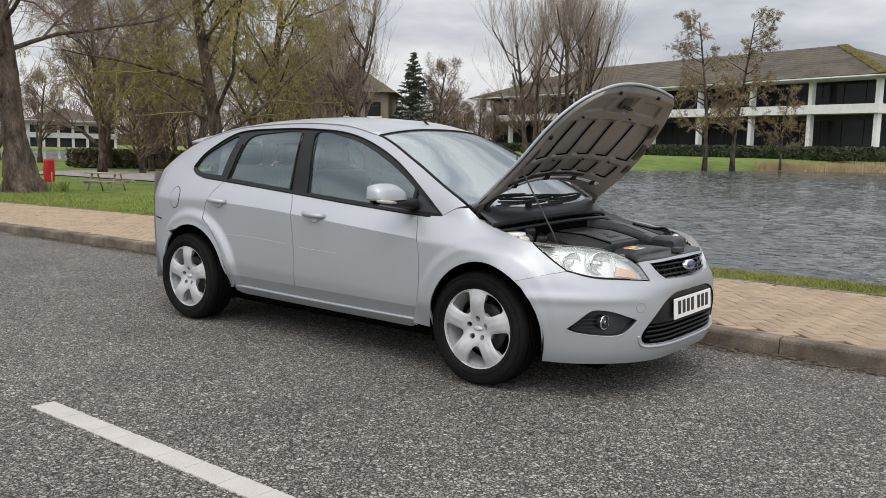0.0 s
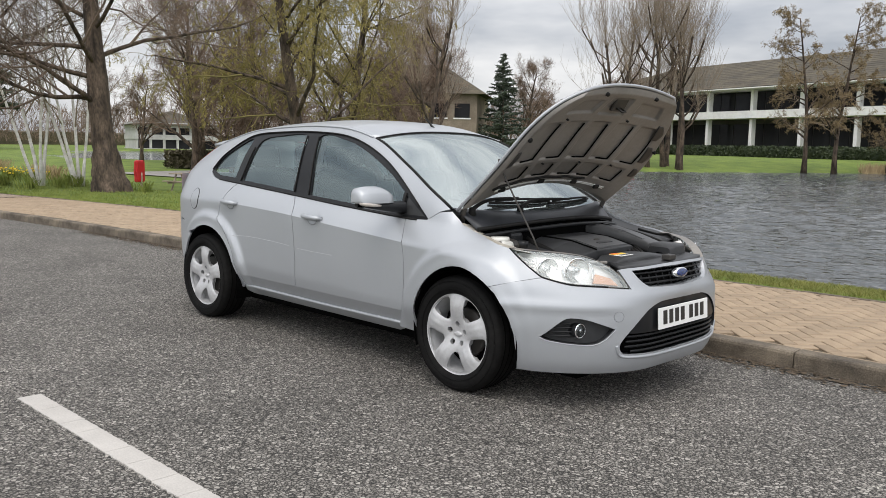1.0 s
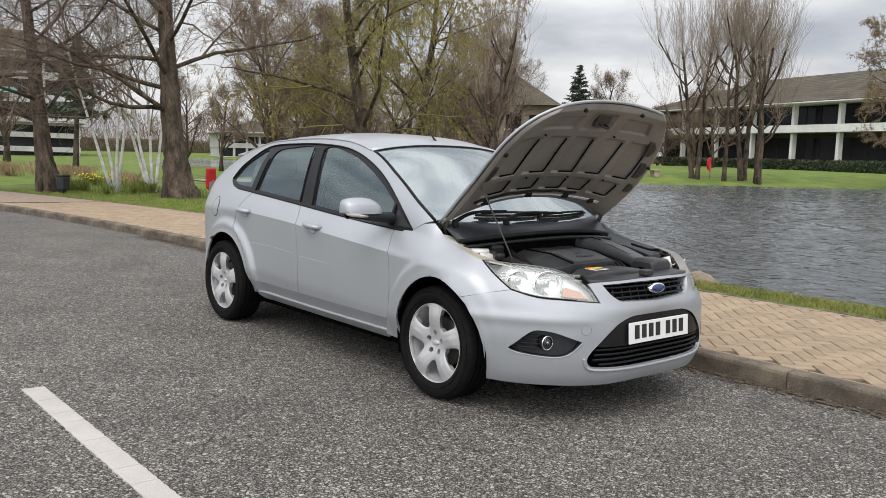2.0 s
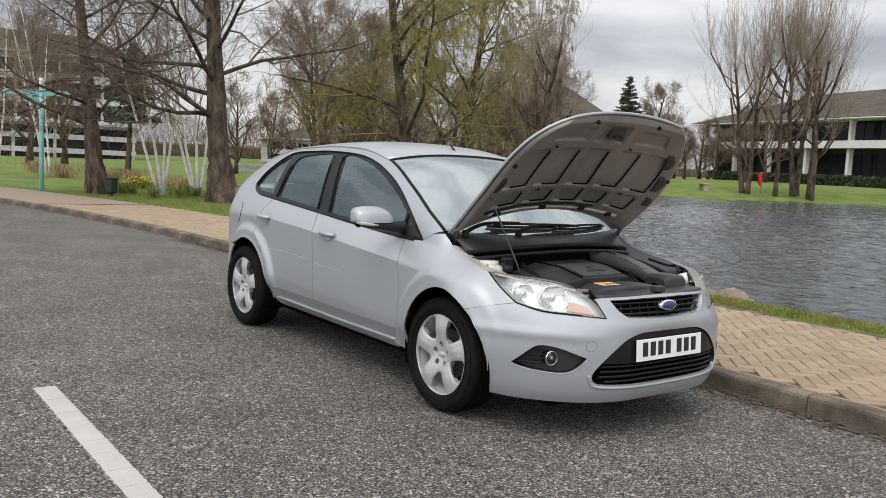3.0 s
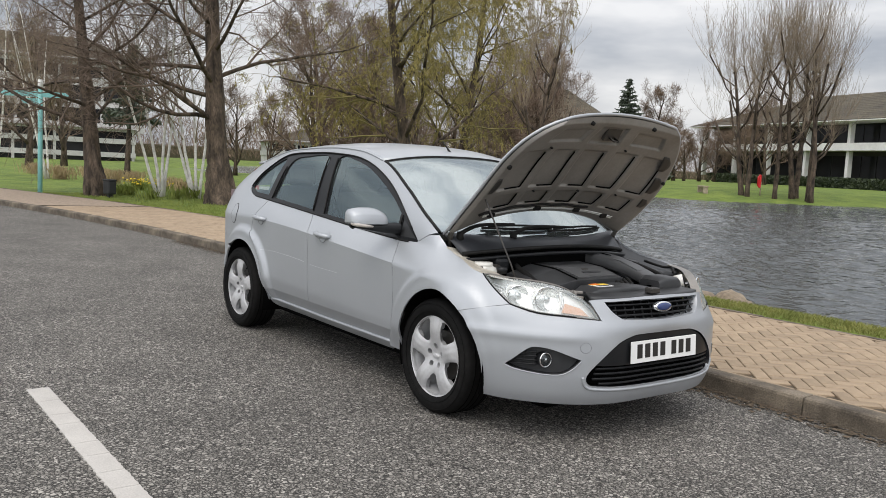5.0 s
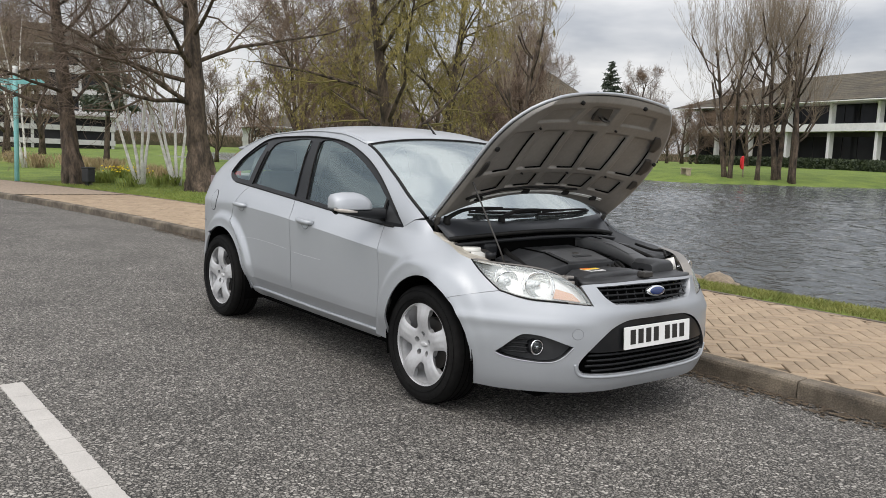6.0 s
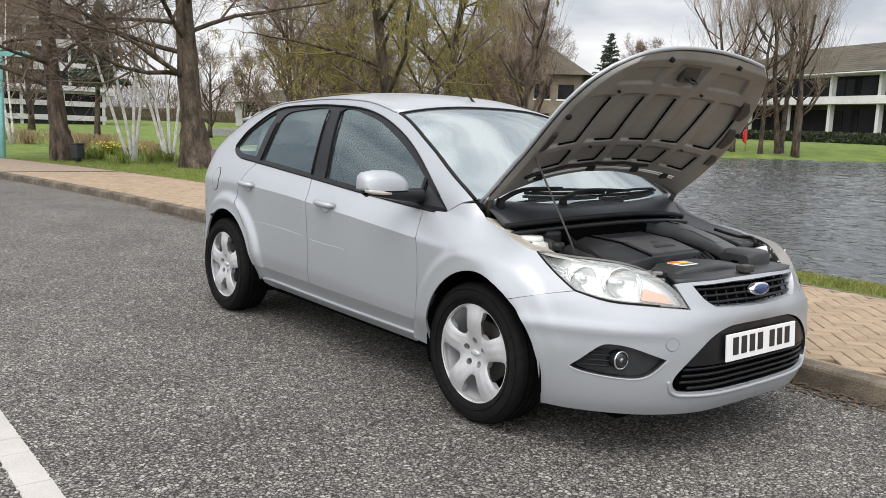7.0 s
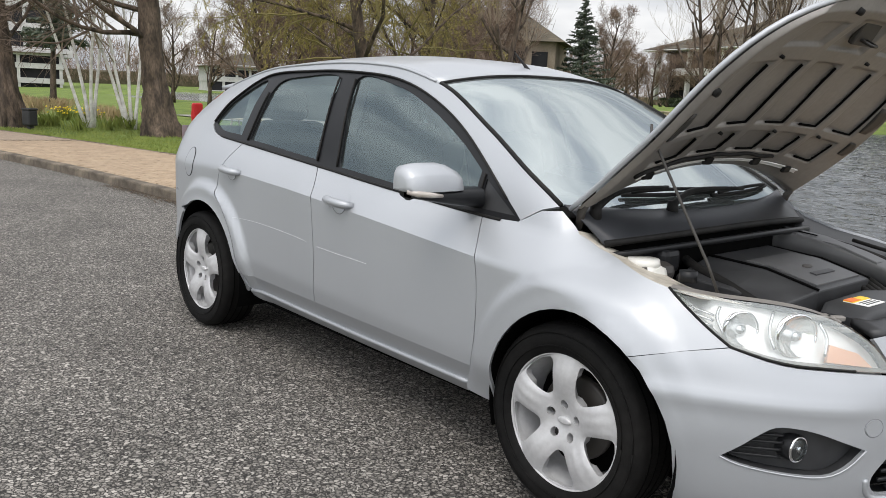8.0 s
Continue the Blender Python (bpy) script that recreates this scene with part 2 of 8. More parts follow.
M_BLACKMATT = mat("black_box", (0.012, 0.012, 0.013), (0.02, 0.02, 0.021), 5, 0.6)
M_STONE = mat("boulder_stone", (0.15, 0.115, 0.08), (0.30, 0.24, 0.17), 4, 0.9, bump=0.7, bscale=14, fine=(30, 0.2))
M_YELLOW = mat("daffodil_yellow", (0.75, 0.52, 0.01), (0.85, 0.65, 0.03), 4, 0.6)
M_PATH = mat("path_gravel", (0.21, 0.195, 0.18), (0.32, 0.30, 0.275), 2, 0.9, fine=(12, 0.1))


# ---- small building kit ----
def mesh_ob(name, verts, faces, material, parent=None, label="", smooth=False):
    me = bpy.data.meshes.new(name)
    me.from_pydata([tuple(v) for v in verts], [], faces)
    me.materials.append(material)
    if smooth:
        me.polygons.foreach_set("use_smooth", [True] * len(me.polygons))
    me.update()
    ob = new(name, me)
    if parent:
        ob.parent = parent
    if label:
        ob["label"] = label
    return ob


def part(name, bm, material, parent=None, label="", smooth=False):
    """Links a bmesh as one mesh object under a thing or a part."""
    me = bpy.data.meshes.new(name)
    bm.to_mesh(me)
    bm.free()
    me.materials.append(material)
    if smooth:
        me.polygons.foreach_set("use_smooth", [True] * len(me.polygons))
    ob = new(name, me)
    if parent:
        ob.parent = parent
    if label:
        ob["label"] = label
    return ob


def empty(name, m, label="", category="", group="", kind=""):
    ob = new(name)
    ob.matrix_basis = m
    ob.empty_display_size = 0.2
    return tagged(ob, label, category, group, kind)


def box_bm(bm, size, m=None, bevel=0.0):
    r = bmesh.ops.create_cube(bm, size=1.0)
    bmesh.ops.scale(bm, vec=size, verts=r["verts"])
    if bevel:
        es = list({e for v in r["verts"] for e in v.link_edges})
        out = bmesh.ops.bevel(bm, geom=es, offset=bevel, segments=2, affect="EDGES", profile=0.5)
        vs = list({v for f in out["faces"] for v in f.verts} | {v for v in r["verts"] if v.is_valid})
    else:
        vs = r["verts"]
    if m is not None:
        bmesh.ops.transform(bm, matrix=m, verts=vs)
    return vs


def boxes(name, items, material, parent=None, label="", bevel=0.0):
    """One mesh of a few boxes: (size, matrix)."""
    bm = bmesh.new()
    for size, m in items:
        box_bm(bm, size, m, bevel)
    return part(name, bm, material, parent, label)


def tube(verts, faces, pts, radii, sides, cap=True):
    """Adds a tapered tube along pts to the lists."""
    base = len(verts)
    n = len(pts)
    ref = Vector((0.31, 0.52, 0.79))
    for i in range(n):
        d = (pts[min(i + 1, n - 1)] - pts[max(i - 1, 0)]).normalized()
        a = d.cross(ref)
        if a.length < 1e-3:
            a = d.cross(Vector((1, 0, 0)))
        a.normalize()
        b = d.cross(a)
        r = radii[i]
        for k in range(sides):
            w = 2 * math.pi * k / sides
            verts.append(pts[i] + (a * math.cos(w) + b * math.sin(w)) * r)
    for i in range(n - 1):
        for k in range(sides):
            k2 = (k + 1) % sides
            faces.append((base + i * sides + k, base + i * sides + k2, base + (i + 1) * sides + k2, base + (i + 1) * sides + k))
    if cap:
        faces.append(tuple(base + (n - 1) * sides + k for k in range(sides)))
        faces.append(tuple(base + k for k in reversed(range(sides))))


def tube_ob(name, pts, radii, sides, material, parent=None, label="", smooth=True):
    v, f = [], []
    pts = [Vector(p) for p in pts]
    if not isinstance(radii, (list, tuple)):
        radii = [radii] * len(pts)
    tube(v, f, pts, radii, sides)
    return mesh_ob(name, v, f, material, parent, label, smooth)


# ---- the lie of the land ----
def kerb_y(x):
    if x > -5:
        return 1.09
    if x > -21:
        return 1.09 - 0.0094 * (x + 5) ** 2
    return 1.09 - 0.0094 * 256 + 0.3008 * (x + 21)


def far(x, y):
    """The far shore's own axes, turned onto the road's."""
    w = radians(-1.6)
    dx, dy = x - 3.0, y + 4.2
    return (3.0 + dx * math.cos(w) - dy * math.sin(w), -4.2 + dx * math.sin(w) + dy * math.cos(w))


FALL = 0.012  # the road falls towards the kerb, so the level lake rises in the road's own axes
PAVE_W = 2.42
WATER_Z = -0.32
LAKE = [(60, 7.2), (12, 6.6), (2, 6.0), (-4, 5.9), (-8, 6.8), (-11, 9), (-15, 14), (-22, 20)]
LAKE += [far(*p) for p in ((-32, 25), (-42, 25), (-50, 24), (-56, 21), (-66, 21), (-84, 30), (-98, 44), (-88, 54), (-60, 47), (-44, 40), (-29, 36.5), (-24, 43), (-20, 50), (-15, 57), (-9, 66), (6, 77), (60, 98))]


def lake_dist(x, y):
    """Distance to the shore, positive on land."""
    best, inside = 1e9, False
    n = len(LAKE)
    for i in range(n):
        (x1, y1), (x2, y2) = LAKE[i], LAKE[(i + 1) % n]
        dx, dy = x2 - x1, y2 - y1
        t = max(0, min(1, ((x - x1) * dx + (y - y1) * dy) / (dx * dx + dy * dy)))
        best = min(best, math.hypot(x - x1 - t * dx, y - y1 - t * dy))
        if (y1 > y) != (y2 > y) and x < x1 + (y - y1) / (y2 - y1) * dx:
            inside = not inside
    return -best if inside else best


def land_z(x, y):
    """The height of the land beyond the pavement."""
    d = lake_dist(x, y)
    if d < 0:
        return max(WATER_Z - 0.1 + 0.35 * d, -1.6) + FALL * max(y - 6, 0)
    wob = 0.05 * noise.noise((x * 0.16, y * 0.16, 3.1))
    far = max(0.0, min(1.0, (y - 26) / 10)) * max(0.0, min(1.0, (x + 75) / 25))
    near = WATER_Z - 0.05 + min(d * 0.22, 0.47)
    a, b = max(0.0, min(1.0, (-x - 15.5) / 4)), max(0.0, min(1.0, (y - 4.8) / 4))
    near -= 0.30 * a * a * (3 - 2 * a) * b * b * (3 - 2 * b) * min(d / 4, 1)
    rise = WATER_Z - 0.05 + min(d * 0.10, 0.7)
    z = near * (1 - far) + rise * far
    return z + wob * min(d, 1.0) + FALL * max(min(y, 300) - 6, 0)


def spread_axis(lo, hi, fine_lo, fine_hi, step, grow=1.22):
    a, out = fine_lo, []
    while a < fine_hi:
        out.append(a)
        a += step
    s = step
    while a < hi:
        out.append(a)
        s *= grow
        a += s
    out.append(hi)
    a, s = fine_lo, step
    while a > lo:
        s *= grow
        a -= s
        out.insert(0, max(a, lo))
    return out


xs = spread_axis(-1500, 1500, -32, 8, 0.5)
vs_ = [-1500, -700, -300, -120, -60, -30, -18, -12, -9.2, -9.0, -6, -3, -1, 0.03, 0.1, 1.2, PAVE_W - 0.02, PAVE_W + 0.05]
vs_ += [PAVE_W + 0.05 + 0.3 * i for i in range(1, 24)]
s_, a_ = 0.3, vs_[-1]
while a_ < 1500:
    s_ *= 1.09
    a_ += s_
    vs_.append(a_)
gv, gf = [], []
for x in xs:
    for v in vs_:
        y = kerb_y(x) + v
        if v < -9.1:
            z = 0.02
        elif v < 0.05:
            z = -0.06
        elif v < PAVE_W:
            z = 0.05
        else:
            k = min((v - PAVE_W) / 1.6, 1.0)
            z = 0.105 * (1 - k) + land_z(x, y) * k
        gv.append((x, y, z))
nv = len(vs_)
for i in range(len(xs) - 1):
    for j in range(nv - 1):
        gf.append((i * nv + j, (i + 1) * nv + j, (i + 1) * nv + j + 1, i * nv + j + 1))
ground = tagged(mesh_ob("ground", gv, gf, M_GRASS, smooth=True), "rough spring grass sloping down to a lake", "ground", kind="structure")

# lake
wave_rnd = random.Random(21)
WAVES = []
for k in range(24):
    ln = 0.22 * 1.055 ** k
    a = radians(105) + wave_rnd.gauss(0, 0.6)
    WAVES.append((2 * math.pi / ln * math.cos(a), 2 * math.pi / ln * math.sin(a), wave_rnd.uniform(0, 6.283), 0.009 * ln))
wx = spread_axis(-130, 90, -38, 16, 0.15)
wy = [3.5, 4.5, 5.4]
while wy[-1] < 60:
    wy.append(wy[-1] + 0.07 + 0.0036 * (wy[-1] - 5))
wy += [63, 68, 76, 88, 104, 120]
gx, gy = np.meshgrid(np.array(wx), np.array(wy), indexing="ij")
gust = 0.75 + 0.35 * np.sin(gx * 0.21 + 0.9 * np.sin(gy * 0.17)) * np.sin(gy * 0.33 + 0.7 * np.sin(gx * 0.13))
gust = gust * np.clip(1.2 - (gy - 6) / 62, 0.4, 1.15)
gz = sum(h * np.sin(a * gx + b * gy + c) for a, b, c, h in WAVES) * gust
gz = np.where((gx > -45) & (gx < 24) & (gy < 62), gz, 0.0) + WATER_Z + FALL * (gy - 6)
wv = list(zip(gx.ravel().tolist(), gy.ravel().tolist(), gz.ravel().tolist()))
nw = len(wy)
wf = [(i * nw + j, (i + 1) * nw + j, (i + 1) * nw + j + 1, i * nw + j + 1) for i in range(len(wx) - 1) for j in range(nw - 1)]
tagged(mesh_ob("water", wv, wf, M_WATER, smooth=True), "dark rippled lake water reflecting an overcast sky", "water", kind="structure")

# road
rx = spread_axis(-400, 300, -24, 8, 1.0)
rv, rf = [], []
for x in rx:
    for v in (-9.05, -4, 0.0):
        rv.append((x, kerb_y(x) + v, 0.0))
for i in range(len(rx) - 1):
    for j in range(2):
        rf.append((i * 3 + j, (i + 1) * 3 + j, (i + 1) * 3 + j + 1, i * 3 + j + 1))
road = tagged(mesh_ob("road", rv, rf, M_ASPHALT), "grey worn asphalt road with coarse light chippings", "road", kind="structure")

# centre line dashes, thick thermoplastic paint with worn ends
random.seed(5)
for x0, x1 in ((-1.39, 0.62), (-7.4, -5.4), (4.6, 6.6)):
    bm = bmesh.new()
    x = x0
    while x < x1 - 0.02:
        # the paint has cracked across into slabs, crumbling along its edges
        end = min(x + random.uniform(0.16, 0.34), x1)
        n = max(4, int((end - x) / 0.012))
        rim = []
        for side in (0, 1):
            for i in range(n + 1):
                u = x + (end - 0.0025 - x) * (i if side == 0 else n - i) / n
                y = (-2.612 - abs(random.gauss(0, 0.004)) if side == 0 else -2.50 + random.gauss(0, 0.0015)) + kerb_y(u) - 1.09
                rim.append((u, y))
        top = [bm.verts.new((u, y, 0.005)) for u, y in rim]
        low = [bm.verts.new((u, y, -0.002)) for u, y in rim]
        bm.faces.new(top)
        for i in range(len(rim)):
            j = (i + 1) % len(rim)
            bm.faces.new((low[i], low[j], top[j], top[i]))
        x = end
    tagged(part("road_marking", bm, M_LINE), "worn white painted centre line dash on the road", "road marking", "centre line dashes")

# pavement bed, plain paving where it runs far off
pv, pf = [], []
px = spread_axis(-60, 40, -24, 8, 0.5)
for x in px:
    y = kerb_y(x)
    for v, z in ((0.10, 0.092), (PAVE_W, 0.092), (PAVE_W + 0.001, -0.05)):
        pv.append((x, y + v, z))
for i in range(len(px) - 1):
    for j in range(2):
        pf.append((i * 3 + j, (i + 1) * 3 + j, (i + 1) * 3 + j + 1, i * 3 + j + 1))
pavement = tagged(mesh_ob("pavement", pv, pf, M_JOINT), "sandy buff block paving in herringbone beside the road", "pavement", kind="structure")
fv, ff = [], []
fx = [-60, -40, -30, -24, -21, -19, -17, -15.5]
for x in fx:
    fv += [(x, kerb_y(x) + 0.12, 0.104), (x, kerb_y(x) + PAVE_W, 0.104)]
for i in range(len(fx) - 1):
    ff.append((2 * i, 2 * i + 2, 2 * i + 3, 2 * i + 1))
mesh_ob("far_paving", fv, ff, M_PAVEFAR, pavement)
fv, ff = [], []
for x in (3.7, 6, 9, 13, 18, 26, 40):
    fv += [(x, kerb_y(x) + 0.12, 0.104), (x, kerb_y(x) + PAVE_W, 0.104)]
mesh_ob("far_paving", fv, [(2 * i, 2 * i + 2, 2 * i + 3, 2 * i + 1) for i in range(6)], M_PAVEFAR, pavement)


# ---- trees ----
def grow(spec, seed, height, radius, thin=0.6, fine=0.0028):
    """Branches level by level. spec: per level (children, angle, angle_spread, length, length_spread, wobble, tropism, segments, sides, first, last)."""
    rnd = random.Random(seed)
    levels = []

    def path(p, d, length, segs, wob, trop):
        pts = [p.copy()]
        d = d.normalized()
        for _ in range(segs):
            d = (d + Vector((rnd.gauss(0, wob), rnd.gauss(0, wob), rnd.gauss(0, wob) + trop))).normalized()
            p = p + d * (length / segs)
            pts.append(p.copy())
        return pts

    c, ang, asp, ln, lsp, wob, trop, segs, sides, lo, hi = spec[0]
    stems = []
    for i in range(c):
        a = rnd.uniform(0, 6.283)
        tilt = radians(ang + rnd.uniform(-asp, asp))
        d = Vector((math.sin(tilt) * math.cos(a), math.sin(tilt) * math.sin(a), math.cos(tilt)))
        off = Vector((math.cos(a), math.sin(a), 0)) * (0.0 if c == 1 else radius * 1.2)
        l = height * ln * (1 + rnd.uniform(-lsp, lsp))
        pts = path(off + Vector((0, 0, -0.1)), d, l, segs, wob, trop)
        rad = [radius * (1.0 - 0.8 * (k / segs) ** 0.9) for k in range(segs + 1)]
        rad[0] *= 1.3
        stems.append((pts, rad, l))
    levels.append((stems, sides))
    for (c, ang, asp, ln, lsp, wob, trop, segs, sides, lo, hi) in spec[1:]:
        kids = []
        for pts, rad, pl in levels[-1][0]:
            n = len(pts) - 1
            cnt = c if c >= 1 else (1 if rnd.random() < c else 0)
            for q in range(cnt):
                f = lo + (hi - lo) * (q + rnd.random()) / cnt
                k = min(int(f * n), n - 1)
                u = f * n - k
                p = pts[k].lerp(pts[k + 1], u)
                d0 = (pts[k + 1] - pts[k]).normalized()
                side = d0.cross(Vector((rnd.gauss(0, 1), rnd.gauss(0, 1), rnd.gauss(0, 1)))).normalized()
                t = radians(ang + rnd.uniform(-asp, asp))
                d = d0 * math.cos(t) + side * math.sin(t)
                l = pl * ln * (1 + rnd.uniform(-lsp, lsp)) * (1.15 - 0.55 * f)
                r0 = (rad[k] * (1 - u) + rad[k + 1] * u) * (thin if len(levels) == 1 else 0.6)
                kid = path(p, d, l, segs, wob, trop)
                kids.append((kid, [max(r0 * (1 - 0.82 * (j / segs)), fine) for j in range(segs + 1)], l))
        levels.append((kids, sides))
    return levels


def tree_thing(name, levels, m, split, bark, twig, label, category="tree", group="", roots=0, leaf=None):
    ob = empty(name, m, label, category, group)
    v, f = [], []
    for stems, sides in levels[:split]:
        for pts, rad, _ in stems:
            tube(v, f, pts, rad, sides)
    tr = random.Random(7)
    for k in range(roots):
        a = 6.283 * k / roots + tr.uniform(-0.3, 0.3)
        r = levels[0][0][0][1][1]
        d = Vector((math.cos(a), math.sin(a), 0))
        tube(v, f, [d * r * 0.35 + Vector((0, 0, 1.3 + tr.uniform(-0.3, 0.5))), d * r * 0.95 + Vector((0, 0, 0.45)), d * r * 1.45 + Vector((0, 0, -0.12))], [r * 0.36, r * 0.42, r * 0.34], 7)
    if roots:
        pts, rad, _ = levels[0][0][0]
        rings, sides, seed = 34, 26, 3.7 * roots
        base = len(v)
        for i in range(rings + 1):
            w = 3.4 * i / rings
            g = w / (pts[-1] - pts[0]).length * (len(pts) - 1)
            k = min(int(g), len(pts) - 2)
            c = pts[k].lerp(pts[k + 1], g - k)
            r = (rad[k] + (rad[k + 1] - rad[k]) * (g - k)) * 1.02
            for q in range(sides):
                a = 6.283 * q / sides
                d = Vector((math.cos(a), math.sin(a), 0))
                p = Vector((d.x * 2.1, d.y * 2.1, w * 1.7 + seed))
                swell = 0.30 * noise.noise(p) + 0.22 * noise.noise(p * 2.3) + 0.12 * noise.noise(p * 5.1)
                foot = 0.34 * math.exp(-w / 0.35) * (1 + 0.5 * math.sin(5 * a + seed))
                v.append(c + d * r * (1.04 + swell * math.exp(-w / 2.6) + foot))
        for i in range(rings):
            for q in range(sides):
                q2 = (q + 1) % sides
                f.append((base + i * sides + q, base + i * sides + q2, base + (i + 1) * sides + q2, base + (i + 1) * sides + q))
    mesh_ob("trunk", v, f, bark, ob, smooth=True)
    v, f = [], []
    for stems, sides in levels[split:]:
        for pts, rad, _ in stems:
            tube(v, f, pts, rad, sides, cap=False)
    mesh_ob("crown", v, f, twig, ob)
    if leaf:
        material, count, size, lv, wide, (z0, z1), nm, what = leaf
        lr = random.Random(11)
        v, f = [], []
        pool = levels[lv][0]
        for _ in range(count):
            pts, _, _ = lr.choice(pool)
            k = lr.randrange(len(pts) - 1)
            p = pts[k].lerp(pts[k + 1], lr.random())
            d = Vector((lr.gauss(0, 0.5), lr.gauss(0, 0.5), lr.uniform(z0, z1))).normalized()
            s = d.cross(Vector((lr.gauss(0, 1), lr.gauss(0, 1), lr.gauss(0, 1)))).normalized()
            ln = size * lr.uniform(0.6, 1.4)
            b = len(v)
            v += [p, p + d * ln * 0.5 + s * ln * wide, p + d * ln, p + d * ln * 0.5 - s * ln * wide]
            f.append((b, b + 1, b + 2, b + 3))
        mesh_ob(nm, v, f, material, ob, what)
    return ob


# (children, angle, spread, length, spread, wobble, tropism, segments, sides, first, last)
BIG = [(1, 2, 1, 1.0, 0, 0.015, 0.01, 10, 12, 0, 1), (27, 70, 16, 0.44, 0.3, 0.11, 0.03, 8, 5, 0.17, 0.97), (10, 48, 18, 0.45, 0.3, 0.15, 0.03, 5, 4, 0.15, 1), (6, 42, 18, 0.5, 0.3, 0.17, 0.02, 3, 3, 0.15, 1),
       (4, 38, 15, 0.55, 0.3, 0.17, 0.0, 2, 3, 0.2, 1)]
FINE_TWIGS = (M_TWIG, 9500, 0.32, 4, 0.014, (-0.5, 0.9), "twig_haze", "fine reddish twig ends")
BUDS = (M_CATKIN, 62000, 0.095, 4, 0.10, (-1.8, -0.2), "leaves", "hanging yellow-green spring buds")


def leaning(x, y, z, turn, lean):
    """A place for a tree whose trunk leans along the lake shore."""
    return pose(x, y, z) @ Matrix.Rotation(radians(lean), 4, Vector((-0.8, 0.6, 0))) @ Matrix.Rotation(radians(turn), 4, "Z")


tree_thing("tree", grow(BIG, 3, 11.0, 0.28, 0.3, 0.004), leaning(-17.05, 4.83, 0.1, 40, -5), 2, M_BARK, M_TWIG, "large bare tree with flaking brown bark and gnarled roots on grass", group="bare trees on the verge", roots=7, leaf=FINE_TWIGS)
tree_thing("tree", grow(BIG, 8, 10.0, 0.21, 0.34, 0.004), leaning(-19.45, 2.42, 0.1, 100, -7), 2, M_BARK, M_TWIG, "bare brown tree with long spreading twigs beside the pavement", group="bare trees on the verge", roots=5, leaf=FINE_TWIGS)

BIRCH = [(4, 10, 5, 1.0, 0.15, 0.04, 0.02, 9, 6, 0, 1), (11, 38, 12, 0.3, 0.3, 0.1, 0.06, 4, 4, 0.25, 1), (7, 35, 12, 0.45, 0.3, 0.14, -0.02, 4, 3, 0.2, 1), (4, 32, 10, 0.5, 0.3, 0.15, -0.05, 3, 3, 0.2, 1)]
for i, (x, y, s) in enumerate(((-19.5, 4.1, 11), (-19.1, 4.95, 12), (-31.5, 1.9, 13), (-31.0, 3.6, 14))):
    tree_thing("birch_tree", grow(BIRCH, s, 7.0, 0.047), leaning(x, y, 0.08, 50 * i, -7), 1, M_BIRCH, M_TWIG2, "white-barked birch with several slim leaning stems", "tree", "birches on the lawn")

WILLOW = [(1, 3, 1, 1.0, 0, 0.03, 0.01, 9, 10, 0, 1), (20, 55, 18, 0.46, 0.3, 0.1, 0.05, 7, 5, 0.1, 0.97), (10, 50, 20, 0.45, 0.3, 0.15, 0.0, 5, 4, 0.15, 1), (8, 55, 25, 0.45, 0.35, 0.12, -0.2, 4, 3, 0.1, 1),
          (3, 30, 15, 0.6, 0.3, 0.1, -0.28, 3, 3, 0.2, 1)]
tree_thing("willow_tree", grow(WILLOW, 5, 11.0, 0.24, 0.4, 0.004), pose(-19.7, 12.4, 0.0, 0, 0, 0), 2, M_BARK, M_WILLOW, "willow with yellow-green hanging twigs just breaking into leaf", leaf=BUDS)
tree_thing("willow_tree", grow(WILLOW, 15, 11.0, 0.22, 0.4, 0.004), pose(-23.5, 17.5, 0.0, 0, 0, 70), 2, M_BARK, M_WILLOW, "willow with yellow-green hanging twigs by the shore", leaf=BUDS)

